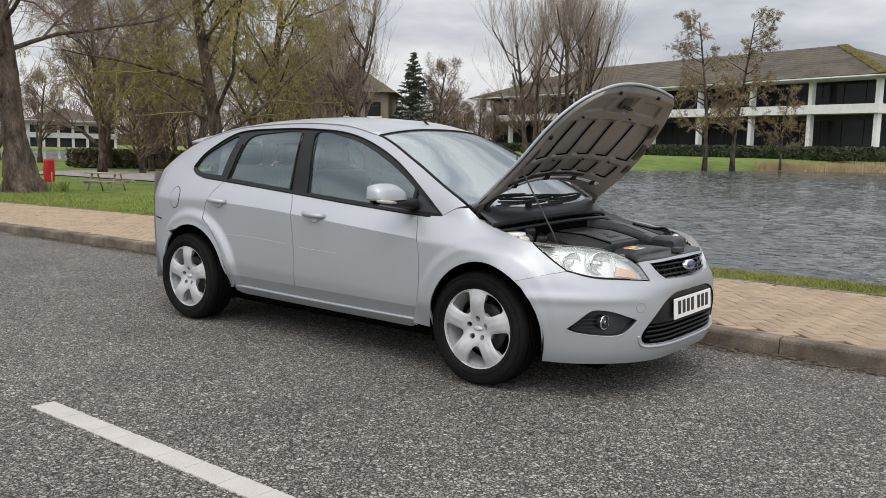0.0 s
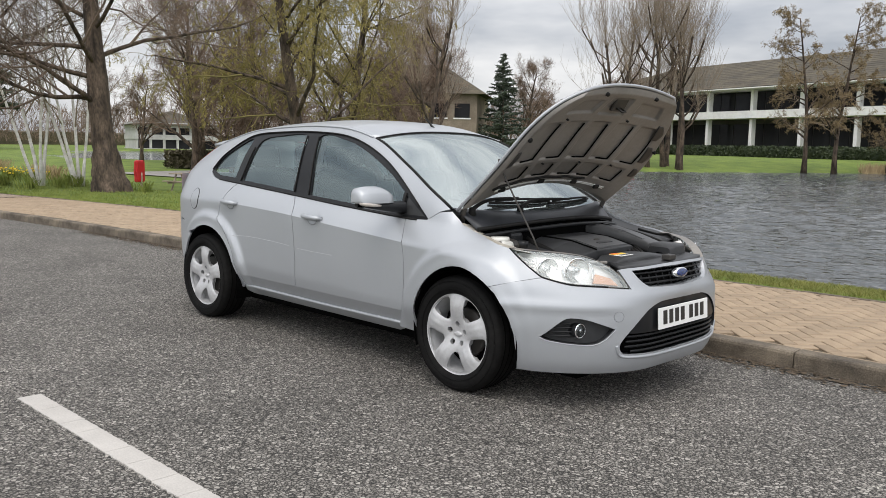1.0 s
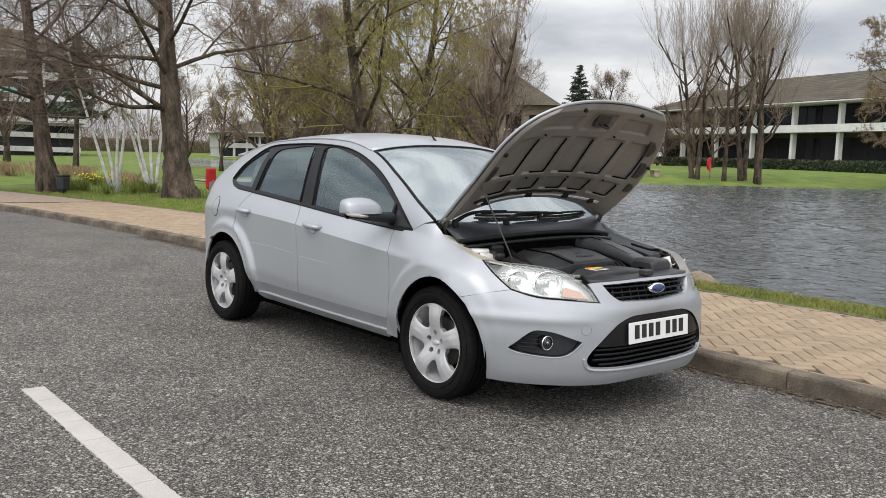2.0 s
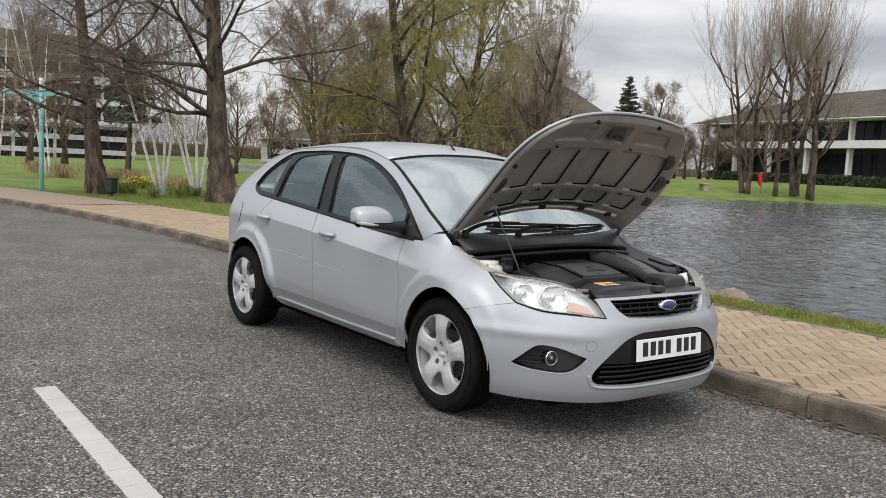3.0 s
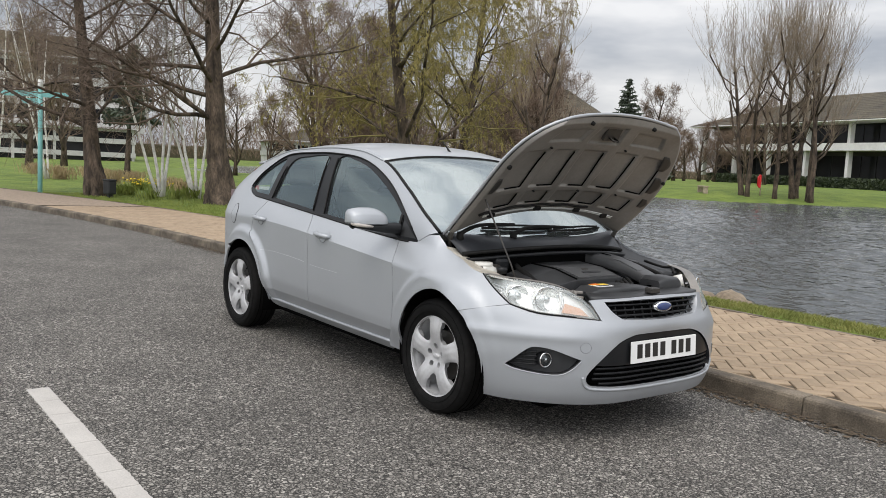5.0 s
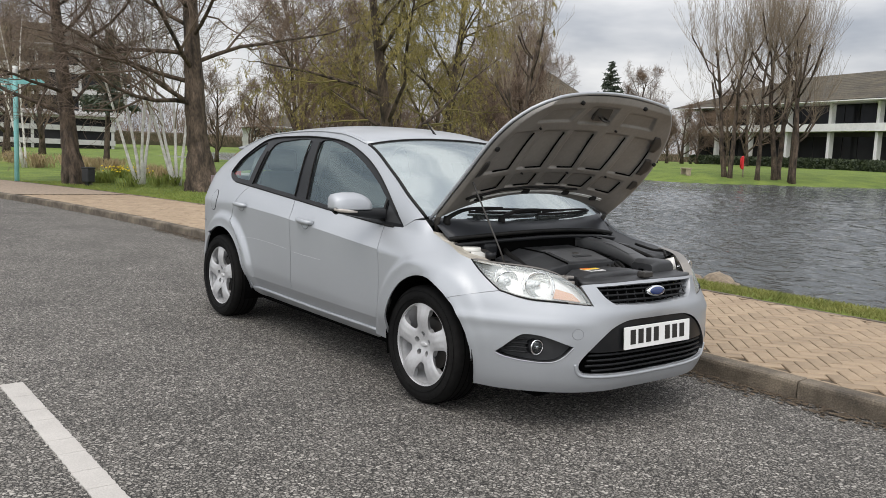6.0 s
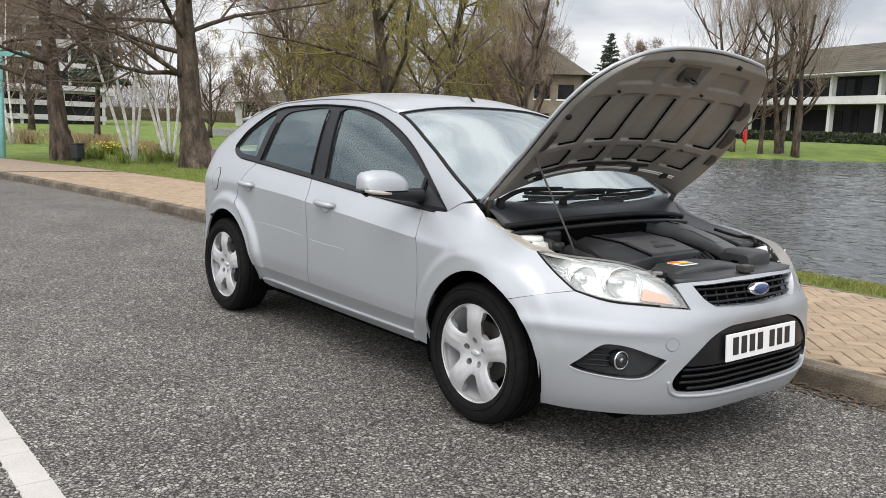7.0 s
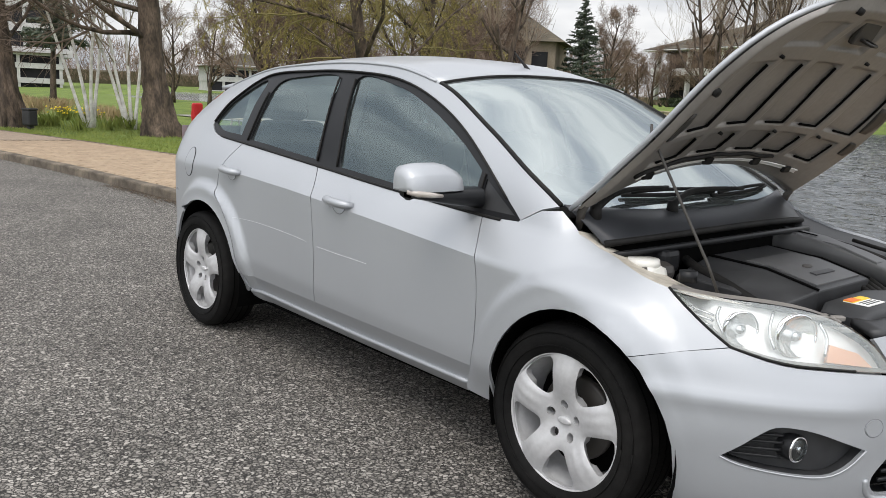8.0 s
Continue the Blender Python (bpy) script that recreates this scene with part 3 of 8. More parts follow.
# pollarded trees across the lake: upright limbs with broom heads of shoots
def pollard(seed, h, stems):
    """Upright stems lopped again and again: knuckles that carry fans of straight shoots."""
    rnd = random.Random(seed)
    trunks, limbs, shoots, ends = [], [], [], []

    def knuckle(p, d, count, ln, r):
        for _ in range(count):
            a, t = rnd.uniform(0, 6.283), radians(min(abs(rnd.gauss(0, 46)), 78))
            e = (d + Vector((math.cos(a) * math.tan(t), math.sin(a) * math.tan(t), 0))).normalized()
            l = ln * rnd.uniform(0.55, 1.1) * (1 - 0.25 * t)
            pts, q = [p.copy()], p.copy()
            for k in range(5):
                e = (e + Vector((rnd.gauss(0, 0.035), rnd.gauss(0, 0.035), 0.17))).normalized()
                q = q + e * (l / 5)
                pts.append(q.copy())
            shoots.append((pts, [max(r * (1 - 0.8 * k / 5), 0.0065) for k in range(6)], l))
            for _ in range(5):
                k = rnd.randrange(1, 5)
                s = Vector((rnd.gauss(0, 0.35), rnd.gauss(0, 0.35), 0.9)).normalized()
                m = pts[k].lerp(pts[k + 1], rnd.random())
                ends.append(([m, m + s * l * rnd.uniform(0.15, 0.35) + Vector((0, 0, 0.05))], [0.005, 0.003], l))

    for i in range(stems):
        a = 6.283 * i / stems + rnd.uniform(-0.5, 0.5)
        lean = radians(rnd.uniform(3, 10)) if stems > 1 else 0.03
        d = Vector((math.cos(a) * math.sin(lean), math.sin(a) * math.sin(lean), math.cos(lean)))
        top = h * rnd.uniform(0.60, 0.72)
        p = Vector((math.cos(a), math.sin(a), 0)) * (0.22 if stems > 1 else 0) + Vector((0, 0, -0.2))
        pts, n = [p.copy()], 9
        for k in range(n):
            d = (d + Vector((rnd.gauss(0, 0.05), rnd.gauss(0, 0.05), 0.03))).normalized()
            p = p + d * (top / n)
            pts.append(p.copy())
        r0 = rnd.uniform(0.15, 0.2)
        rad = [r0 * (1.35 if k == 0 else 1 - 0.62 * k / n) for k in range(n + 1)]
        trunks.append((pts, rad, top))
        knuckle(pts[-1], d, 26, h * 0.38, 0.012)
        limbs.append(([pts[-1] - d * 0.12, pts[-1], pts[-1] + d * 0.14], [rad[-1] * 1.1, rad[-1] * 1.6, rad[-1] * 0.6], 0.3))
        for k in (3, 4, 5, 6, 7, 8):
            for _ in range(2 if k > 4 else 1):
                b = rnd.uniform(0, 6.283)
                o = Vector((math.cos(b), math.sin(b), rnd.uniform(0.5, 1.2))).normalized()
                l = h * rnd.uniform(0.09, 0.25)
                q1 = pts[k] + o * l * 0.5
                q2 = q1 + (o + Vector((0, 0, 0.7))).normalized() * l * 0.6
                limbs.append(([pts[k], q1, q2, q2 + Vector((0, 0, 0.12))], [rad[k] * 0.5, rad[k] * 0.42, rad[k] * 0.6, 0.03], l))
                knuckle(q2, (o * 0.35 + Vector((0, 0, 1))).normalized(), 13, h * (0.37 - 0.015 * (k - 4)), 0.010)
    return [(trunks, 8), (limbs, 6), (shoots, 3), (ends, 3)]


POLLARDS = "tall lopped tree with fans of upright shoots by the water"
for k, (x, y, seed, h, st) in enumerate(((-28.7, 42.5, 31, 12.8, 2), (-27.2, 43.4, 37, 13.4, 1), (-26.8, 44.9, 33, 13.0, 2), (-25.5, 44.4, 39, 13.2, 2))):
    tree_thing("tree", pollard(seed, h, st), pose(*far(x, y), 0.15, 0, 0, 50 * k), 2, M_BARK, M_TWIG2, POLLARDS, group="lopped trees across the lake")
tree_thing("tree", pollard(45, 10.0, 1), pose(-15.9, 14.4, -0.15) @ Matrix.Diagonal((0.62, 0.62, 0.78, 1)), 2, M_BARK, M_TWIG2, "bare lopped tree with upright shoots beside the willow", group="bare trees by the lake")
# brown twiggy trees behind the willow and along the far shores
BROWN = [(1, 3, 2, 0.8, 0.05, 0.04, 0.02, 7, 7, 0, 1), (13, 42, 15, 0.48, 0.3, 0.1, 0.08, 6, 5, 0.12, 1.0), (9, 40, 16, 0.48, 0.3, 0.12, 0.07, 5, 4, 0.2, 1.0), (7, 34, 14, 0.5, 0.3, 0.12, 0.05, 3, 3, 0.2, 1)]
BRUSH = (M_TWIG3, 6500, 0.5, 3, 0.017, (-0.3, 1.3), "twig_haze", "haze of fine brown twigs")
br_a = tree_thing("tree", grow(BROWN, 41, 10.5, 0.24, 0.6, 0.006), pose(*far(-36.5, 16.9), 0.1), 2, M_BARK, M_TWIG3, "bare brown twiggy tree on the lawn", group="bare trees by the lake", leaf=BRUSH)
br_b = tree_thing("tree", grow(BROWN, 43, 10.0, 0.22, 0.6, 0.006), pose(*far(-34.5, 18.6), 0.1), 2, M_BARK, M_TWIG3, "bare brown twiggy tree on the lawn", group="bare trees by the lake", leaf=BRUSH)
for k, (x, y, r, s, src) in enumerate(((-42, 23.0, 40, 1.05, br_a), (-30, 26.5, 100, 1.0, br_b), (-38, 30, 200, 1.1, br_a), (-45, 28, 290, 1.1, br_b), (-55, 50, 130, 1.1, br_a),
                                      (-62, 52, 20, 1.1, br_b), (-68, 54, 80, 1.0, br_a), (-50, 58, 240, 1.0, br_b), (-46, 70, 300, 0.9, br_a), (-44, 64, 30, 0.8, br_b), (-74, 44, 60, 1.0, br_b),
                                      (-56, 6, 160, 1.0, br_a), (-32.0, 14.2, 75, 0.78, br_a), (-47, 18.5, 250, 0.62, br_b), (-51.5, 18.0, 120, 0.62, br_a), (-66, 10, 15, 1.0, br_a), (-44, 36, 220, 0.9, br_a), (-58, 36, 120, 1.0, br_b))):
    x, y = far(x, y)
    c = copy_thing(src, pose(x, y, land_z(x, y), 0, 0, r))
    c.matrix_basis = pose(x, y, land_z(x, y), 0, 0, r) @ Matrix.Diagonal((s, s, s, 1))
for k, (bear, dist, s) in enumerate(((130.9, 104, 0.62), (129.8, 98, 0.66), (128.9, 108, 0.8), (128.1, 100, 0.7), (127.2, 104, 0.74), (126.5, 100, 0.66), (132.0, 100, 0.6), (133.4, 110, 0.62), (125.6, 106, 0.74), (124.6, 102, 0.66), (123.6, 108, 0.7))):
    x, y = 2.6 + dist * math.cos(radians(bear)), -4.5 + dist * math.sin(radians(bear))
    c = copy_thing((br_a, br_b)[k % 2], pose(x, y, land_z(x, y)))
    c.matrix_basis = pose(x, y, land_z(x, y), 0, 0, 77 * k) @ Matrix.Diagonal((s * 1.2, s * 1.2, s, 1))
for k, (x, y, s) in enumerate(((-30.5, 15.2, 0.55), (-33.5, 17.5, 0.62), (-28.5, 19.5, 0.6), (-37.0, 21.0, 0.66), (-32, 23.5, 0.7))):
    x, y = far(x, y)
    c = copy_thing((br_a, br_b)[k % 2], pose(x, y, land_z(x, y)))
    c.matrix_basis = pose(x, y, land_z(x, y) - 0.5, 0, 0, 131 * k) @ Matrix.Diagonal((s * 1.25, s * 1.25, s, 1))
# slim alders by the office
ALDER = [(1, 2, 1, 1.0, 0.05, 0.03, 0.01, 8, 6, 0, 1), (26, 62, 14, 0.25, 0.3, 0.09, 0.0, 4, 4, 0.2, 1.0), (8, 45, 18, 0.45, 0.3, 0.14, -0.02, 3, 3, 0.2, 1.0), (5, 40, 15, 0.5, 0.3, 0.14, 0, 2, 3, 0.2, 1)]
al = tree_thing("tree", grow(ALDER, 51, 10.2, 0.16), pose(*far(-20.2, 50.8), 0.3), 2, M_BARK, M_TWIG2, "slim young tree with tan twigs in front of the offices", group="young trees by the offices", leaf=(M_TAN, 12000, 0.17, 3, 0.075, (-1.0, 0.6), "leaves", "brown catkins"))
copy_thing(al, pose(*far(-18.6, 51.6), 0.3, 0, 0, 120))
c = copy_thing(al, pose(*far(-16.3, 54.2), 0.4, 0, 0, 200))
c.matrix_basis = pose(*far(-16.3, 54.2), 0.4, 0, 0, 200) @ Matrix.Diagonal((0.55, 0.55, 0.55, 1))
# conifers
CON = [(1, 1, 0, 1.0, 0, 0.01, 0.0, 10, 7, 0, 1), (170, 82, 10, 0.37, 0.15, 0.04, -0.03, 3, 4, 0.06, 1.0), (1, 45, 12, 0.35, 0.3, 0.1, -0.05, 2, 3, 0.15, 1.0)]


def conifer(seed, h, x, y, z, label, bare=0.0):
    lv = grow(CON, seed, h, 0.16)
    # shorten the boughs towards the top
    ks = []
    for pts, rad, l in lv[1][0]:
        if pts[0].z < bare * h:
            continue
        k = max(0.06, 1.08 - pts[0].z / h)
        ks.append(([pts[0] + (p - pts[0]) * k for p in pts], rad, l * k))
    lv[1] = (ks, 4)
    rnd = random.Random(seed)
    tw = []
    for pts, rad, l in ks:
        for q in range(26):
            f = rnd.uniform(0.1, 1.0) * (len(pts) - 1.001)
            i = int(f)
            p = pts[i].lerp(pts[i + 1], f - i)
            d = Vector((rnd.gauss(0, 1), rnd.gauss(0, 1), rnd.gauss(-0.3, 0.5))).normalized()
            ln = rnd.uniform(0.15, 0.40) * min(1, 0.3 + l)
            tw.append(([p, p + d * ln], [0.08 * min(1, 0.4 + l * 0.5), 0.012], ln))
    lv[2] = (tw, 3)
    return tree_thing("conifer_tree", lv, pose(x, y, z), 1, M_BARK, M_CONIFER, label)


conifer(61, 9.0, *far(-46.5, 50.8), 0.6, "dark green pointed spruce beyond the lake")
conifer(67, 6.4, -38.0, 8.6, 0.0, "dark green conifer with a bare lower trunk behind the birches", 0.4)

# ---- two-storey office across the lake ----
OX, OY = Vector((-61.3, 85.0, 0)), Vector((49.4, -15.9, 0)).normalized()
BAY, BAYS = 5.77, 9
OM = Matrix.Translation((OX.x, OX.y, 1.9)) @ Matrix.Rotation(math.atan2(OY.y, OY.x), 4, "Z")
office = empty("office_building", OM, "two-storey office with white columns, dark glazing and slate hip roof", "building")
LEN, DEEP = BAY * BAYS, 22.0
T = Matrix.Translation
# dark recessed glazing walls, behind columns
boxes("wall", [((LEN, DEEP - 4.0, 5.7), T((LEN / 2, DEEP / 2, 2.85)))], M_DARKFRAME, office)
boxes("floor_band", [((LEN + 0.8, 1.9, 0.74), T((LEN / 2, 0.55, 3.32)))], M_WHITEPAINT, office, "white concrete floor band")
boxes("floor_band", [((1.9, DEEP, 0.74), T((0.55 - 0.4, DEEP / 2, 3.322)))], M_WHITEPAINT, office, "white concrete floor band")
boxes("eaves_board", [((LEN + 2.6, DEEP + 2.6, 0.10), T((LEN / 2, DEEP / 2, 5.8)))], M_WHITEPAINT, office, "pale eaves board")
col = boxes("column", [((0.36, 0.55, 5.72), T((0, 0.35, 2.86)))], M_WHITEPAINT, office, "white square column", bevel=0.02)
for i in range(1, BAYS + 1):
    c = new("column", col.data)
    c.parent, c.location = office, (i * BAY, 0, 0)
    c["label"] = "white square column"
for i in range(1, 4):
    c = new("column", col.data)
    c.parent, c.location = office, (-0.1, i * BAY, 0)
pane_me = None
for i in range(BAYS):
    for j in range(2):
        for h in range(3):
            w = BAY / 3
            if pane_me is None:
                bm = bmesh.new()
                box_bm(bm, (w - 0.1, 0.05, 2.2))
                first = part("window_pane", bm, M_DARKGLASS, office)
                pane_me = first.data
                first.location = (w / 2, 1.95, 1.4)
                continue
            c = new("window_pane", pane_me)
            c.parent, c.location = office, (i * BAY + w * (h + 0.5), 1.95, 1.4 + 3.2 * j)
rv_ = [(-1.3, -1.3, 5.9), (LEN + 1.3, -1.3, 5.9), (LEN + 1.3, DEEP + 1.3, 5.9), (-1.3, DEEP + 1.3, 5.9), (9.0, DEEP / 2 - 2, 9.7), (LEN - 8.6, DEEP / 2 - 2, 9.7)]
mesh_ob("roof", rv_, [(0, 1, 5, 4), (1, 2, 5), (2, 3, 4, 5), (3, 0, 4)], M_ROOF, office, "weathered brown slate hip roof")
# slate courses as thin ridges on the front slope
for k in range(1, 15):
    sl = bmesh.new()
    u = k / 15
    z = 5.9 + 3.8 * u
    y = -1.3 + (DEEP / 2 - 0.7) * u
    x0, x1 = -1.3 + 10.3 * u, LEN + 1.3 - 9.9 * u
    box_bm(sl, (x1 - x0, 0.03, 0.012), T(((x0 + x1) / 2, y, z + 0.006)))
    part("slate_course", sl, M_ROOF, office)
mo = bmesh.new()
a, b = Vector((LEN + 1.3, -1.3, 5.92)), Vector((LEN - 8.6, DEEP / 2 - 2, 9.72))
for k in range(40):
    p = a.lerp(b, (k + 0.5) / 40)
    box_bm(mo, (0.9, 0.5, 0.1), T(p) @ Matrix.Rotation(0.4 * math.sin(k * 3.7), 4, "Z"), 0.02)
part("ridge_moss", mo, M_ROOFMOSS, office, "yellow moss along the hip")
# far wing behind
wing = empty("office_wing", OM @ T((LEN + 5, 13, 0)), "second office wing with slate roof behind the first", "building")
boxes("wall", [((30, 20, 5.9), T((17, 10, 2.95)))], M_DARKFRAME, wing)
boxes("floor_band", [((30.6, 0.6, 0.62), T((17, -0.1, 3.35)))], M_WHITEPAINT, wing, "white concrete floor band")
mesh_ob("roof", [(0, -1, 5.9), (34, -1, 5.9), (34, 21, 5.9), (0, 21, 5.9), (9, 10, 10.2), (25, 10, 10.2)], [(0, 1, 5, 4), (1, 2, 5), (2, 3, 4, 5), (3, 0, 4)], M_ROOF, wing)


def leafy(name, size, m, material, label, count, leaf, category="hedge", seed=1):
    """A clipped bush: a dark core with many small leaves on its skin."""
    rnd = random.Random(seed)
    v, f = [], []
    bx, by, bz = size
    for _ in range(count):
        a = rnd.uniform(0, 6.283)
        p = Vector((rnd.uniform(-bx, bx), rnd.uniform(-by, by), rnd.uniform(0, bz)))
        if rnd.random() < 0.5:
            p.y = -by * rnd.uniform(0.85, 1.08)
        else:
            p.z = bz * rnd.uniform(0.85, 1.08)
        d = Vector((rnd.gauss(0, 1), rnd.gauss(0, 1), rnd.gauss(0.3, 1))).normalized()
        s = d.cross(Vector((rnd.gauss(0, 1), rnd.gauss(0, 1), rnd.gauss(0, 1)))).normalized()
        l = leaf * rnd.uniform(0.6, 1.4)
        b = len(v)
        v += [p - d * l, p + s * l * 0.5, p + d * l, p - s * l * 0.5]
        f.append((b, b + 1, b + 2, b + 3))
    ob = empty(name, m, label, category)
    mesh_ob("leaves", v, f, material, ob)
    bm = bmesh.new()
    vs = box_bm(bm, (bx * 1.9, by * 1.8, bz * 0.95), T((0, 0, bz * 0.47)), min(bx, by, bz) * 0.3)
    part("core", bm, material, ob)
    return ob


leafy("hedge", (26, 0.9, 1.0), OM @ T((LEN - 20, -2.6, -0.85)), M_HEDGE, "long clipped dark green hedge along the office", 9000, 0.14, seed=3)
leafy("hedge", (4.0, 0.9, 0.9), OM @ T((-6, -3.5, -0.9)), M_HEDGE, "clipped dark green hedge by the office corner", 1800, 0.14, seed=4)
leafy("hedge", (3.4, 0.8, 0.8), pose(-36.3, 20.1, 0.0, 0, 0, 52), M_HEDGE2, "low brown clipped hedge beyond the lawn", 3000, 0.12, seed=5)

# reeds on the far bank
rnd = random.Random(9)
v, f = [], []
for _ in range(7000):
    u = rnd.random()
    x, y = -17.5 + 26 * u, 53.6 + 24.5 * u
    d = rnd.uniform(-0.3, 1.2)
    x, y = x - 0.6 * d, y + 0.8 * d
    x, y = far(x, y)
    z = -0.37 + FALL * (y - 6) + 0.1 * max(d, 0)
    h = rnd.uniform(0.32, 0.8)
    dx, dy = rnd.gauss(0, 0.15), rnd.gauss(0, 0.15)
    b = len(v)
    v += [(x - 0.03, y, z), (x + 0.03, y, z), (x + dx, y + dy, z + h)]
    f.append((b, b + 1, b + 2))
tagged(mesh_ob("reeds", v, f, M_REED), "dry straw-coloured reeds along the far bank", "reeds", kind="stuff")

# building behind the willow, hip roof
hb = empty("house", pose(*far(-53.8, 48.2), 0.5, 0, 0, 35), "buff building with a brown hip roof behind the trees", "building")
boxes("wall", [((10.5, 8, 5.4), T((0, 0, 2.7)))], M_BRICKY, hb)
mesh_ob("roof", [(-6.0, -4.7, 5.4), (6.0, -4.7, 5.4), (6.0, 4.7, 5.4), (-6.0, 4.7, 5.4), (-1.6, 0, 8.2), (1.6, 0, 8.2)], [(0, 1, 5, 4), (1, 2, 5), (2, 3, 4, 5), (3, 0, 4), (3, 2, 1, 0)], M_ROOF, hb)
for i in range(5):
    for j in range(2):
        wdw = boxes("window", [((1.3, 0.12, 1.2), T((-4.0 + 2.0 * i, -4.02, 1.6 + 2.4 * j)))], M_DARKGLASS, hb)
        boxes("window_frame", [((1.5, 0.08, 0.12), T((-4.0 + 2.0 * i, -4.03, 0.94 + 2.4 * j)))], M_WHITEPAINT, wdw)


def banded(name, m, length, deep, floors, fh, label, bays, roof=2.6):
    """An office of white bands and strips of dark windows under a hip roof."""
    ob = empty(name, m, label, "building")
    h = floors * fh
    boxes("wall", [((length, deep, h), T((0, 0, h / 2)))], M_DARKGLASS, ob, "dark strip windows")
    for k in range(floors + 1):
        boxes("band", [((length + 0.5, deep + 0.5, fh * 0.36), T((0, 0, min(k * fh + fh * 0.12, h))))], M_FARBAND, ob, "white band")
    for i in range(bays + 1):
        boxes("mullion", [((0.3, deep + 0.3, h), T((-length / 2 + length * i / bays, 0, h / 2)))], M_FARBAND, ob)
    e = 0.8
    a, b = length / 2 + e, deep / 2 + e
    mesh_ob("roof", [(-a, -b, h), (a, -b, h), (a, b, h), (-a, b, h), (-a + b, 0, h + roof), (a - b, 0, h + roof)], [(0, 1, 5, 4), (1, 2, 5), (2, 3, 4, 5), (3, 0, 4), (3, 2, 1, 0)], M_ROOF, ob)
    return ob
banded("office_building", pose(*far(-104.5, 48.5), -0.1, 0, 0, 72), 10, 10, 2, 1.75, "far two-storey office with white columns under a slate roof", 6, roof=2.0)
low = banded("office_building", pose(-101, 14.5, -1.0, 0, 0, 80), 24, 12, 3, 1.5, "long low office block with white bands", 6, roof=0.4)
banded("office_building", pose(-104, 17.5, 3.4, 0, 0, 80), 22, 11, 3, 2.5, "upper office storeys with white bands under a brown roof", 5, roof=3.2)

# belt of bare woods on the skyline
rnd = random.Random(77)
v, f = [], []
for _ in range(46000):
    w = radians(rnd.uniform(92, 186))
    d = rnd.uniform(150, 175)
    x, y = 2.6 + d * math.cos(w), -4.5 + d * math.sin(w)
    top = 6.5 + 3.5 * noise.noise((w * 14, 1.0, 0.0)) + 1.5 * noise.noise((w * 60, 2.0, 0.0))
    z = 0.8 + top * rnd.random() ** 1.4
    ln = rnd.uniform(0.8, 2.0)
    a = rnd.uniform(0, 3.14)
    dx, dy, dz = rnd.gauss(0, 0.35), rnd.gauss(0, 0.35), rnd.uniform(0.4, 1.0)
    sx, sy = math.cos(a) * 0.05, math.sin(a) * 0.05
    b0 = len(v)
    v += [(x - sx, y - sy, z), (x + sx, y + sy, z), (x + sx * 0.3 + dx * ln, y + sy * 0.3 + dy * ln, z + dz * ln), (x - sx * 0.3 + dx * ln, y - sy * 0.3 + dy * ln, z + dz * ln)]
    f.append((b0, b0 + 1, b0 + 2, b0 + 3))
tagged(mesh_ob("woods", v, f, M_TWIG3), "belt of bare brown woods along the skyline", "woods", kind="stuff")
hv, hf = [], []
for i in range(95):
    w = radians(92 + i)
    for k, (d, z) in enumerate(((158, -1.0), (158, 1.6 + 0.8 * noise.noise((i * 0.4, 0, 0))), (168, 1.8), (168, -1.0))):
        hv.append((2.6 + d * math.cos(w), -4.5 + d * math.sin(w), z + 0.9))
for i in range(94):
    for k in range(3):
        hf.append((4 * i + k, 4 * i + 4 + k, 4 * i + 5 + k, 4 * i + 1 + k))
tagged(mesh_ob("undergrowth", hv, hf, M_HEDGE2), "dark undergrowth below the far woods", "undergrowth", kind="stuff")


# ---- the car: its skin as smooth sheets, x forward from the front axle, y to its left ----
def spline(ks, vs):
    """A smooth curve through (k, v), free of overshoot."""
    ks, vs = list(ks), list(vs)
    n = len(ks)
    h = [ks[i + 1] - ks[i] for i in range(n - 1)]
    s = [(vs[i + 1] - vs[i]) / h[i] for i in range(n - 1)]
    m = [s[0]] + [0.0] * (n - 2) + [s[-1]]
    for i in range(1, n - 1):
        if s[i - 1] * s[i] > 0:
            w1, w2 = 2 * h[i] + h[i - 1], h[i] + 2 * h[i - 1]
            m[i] = (w1 + w2) / (w1 / s[i - 1] + w2 / s[i])

    def f(x):
        if x <= ks[0]:
            return vs[0] + m[0] * (x - ks[0])
        if x >= ks[-1]:
            return vs[-1] + m[-1] * (x - ks[-1])
        i = 0
        while x > ks[i + 1]:
            i += 1
        t = (x - ks[i]) / h[i]
        return (2 * t ** 3 - 3 * t ** 2 + 1) * vs[i] + (t ** 3 - 2 * t ** 2 + t) * h[i] * m[i] + (3 * t ** 2 - 2 * t ** 3) * vs[i + 1] + (t ** 3 - t ** 2) * h[i] * m[i + 1]

    return f


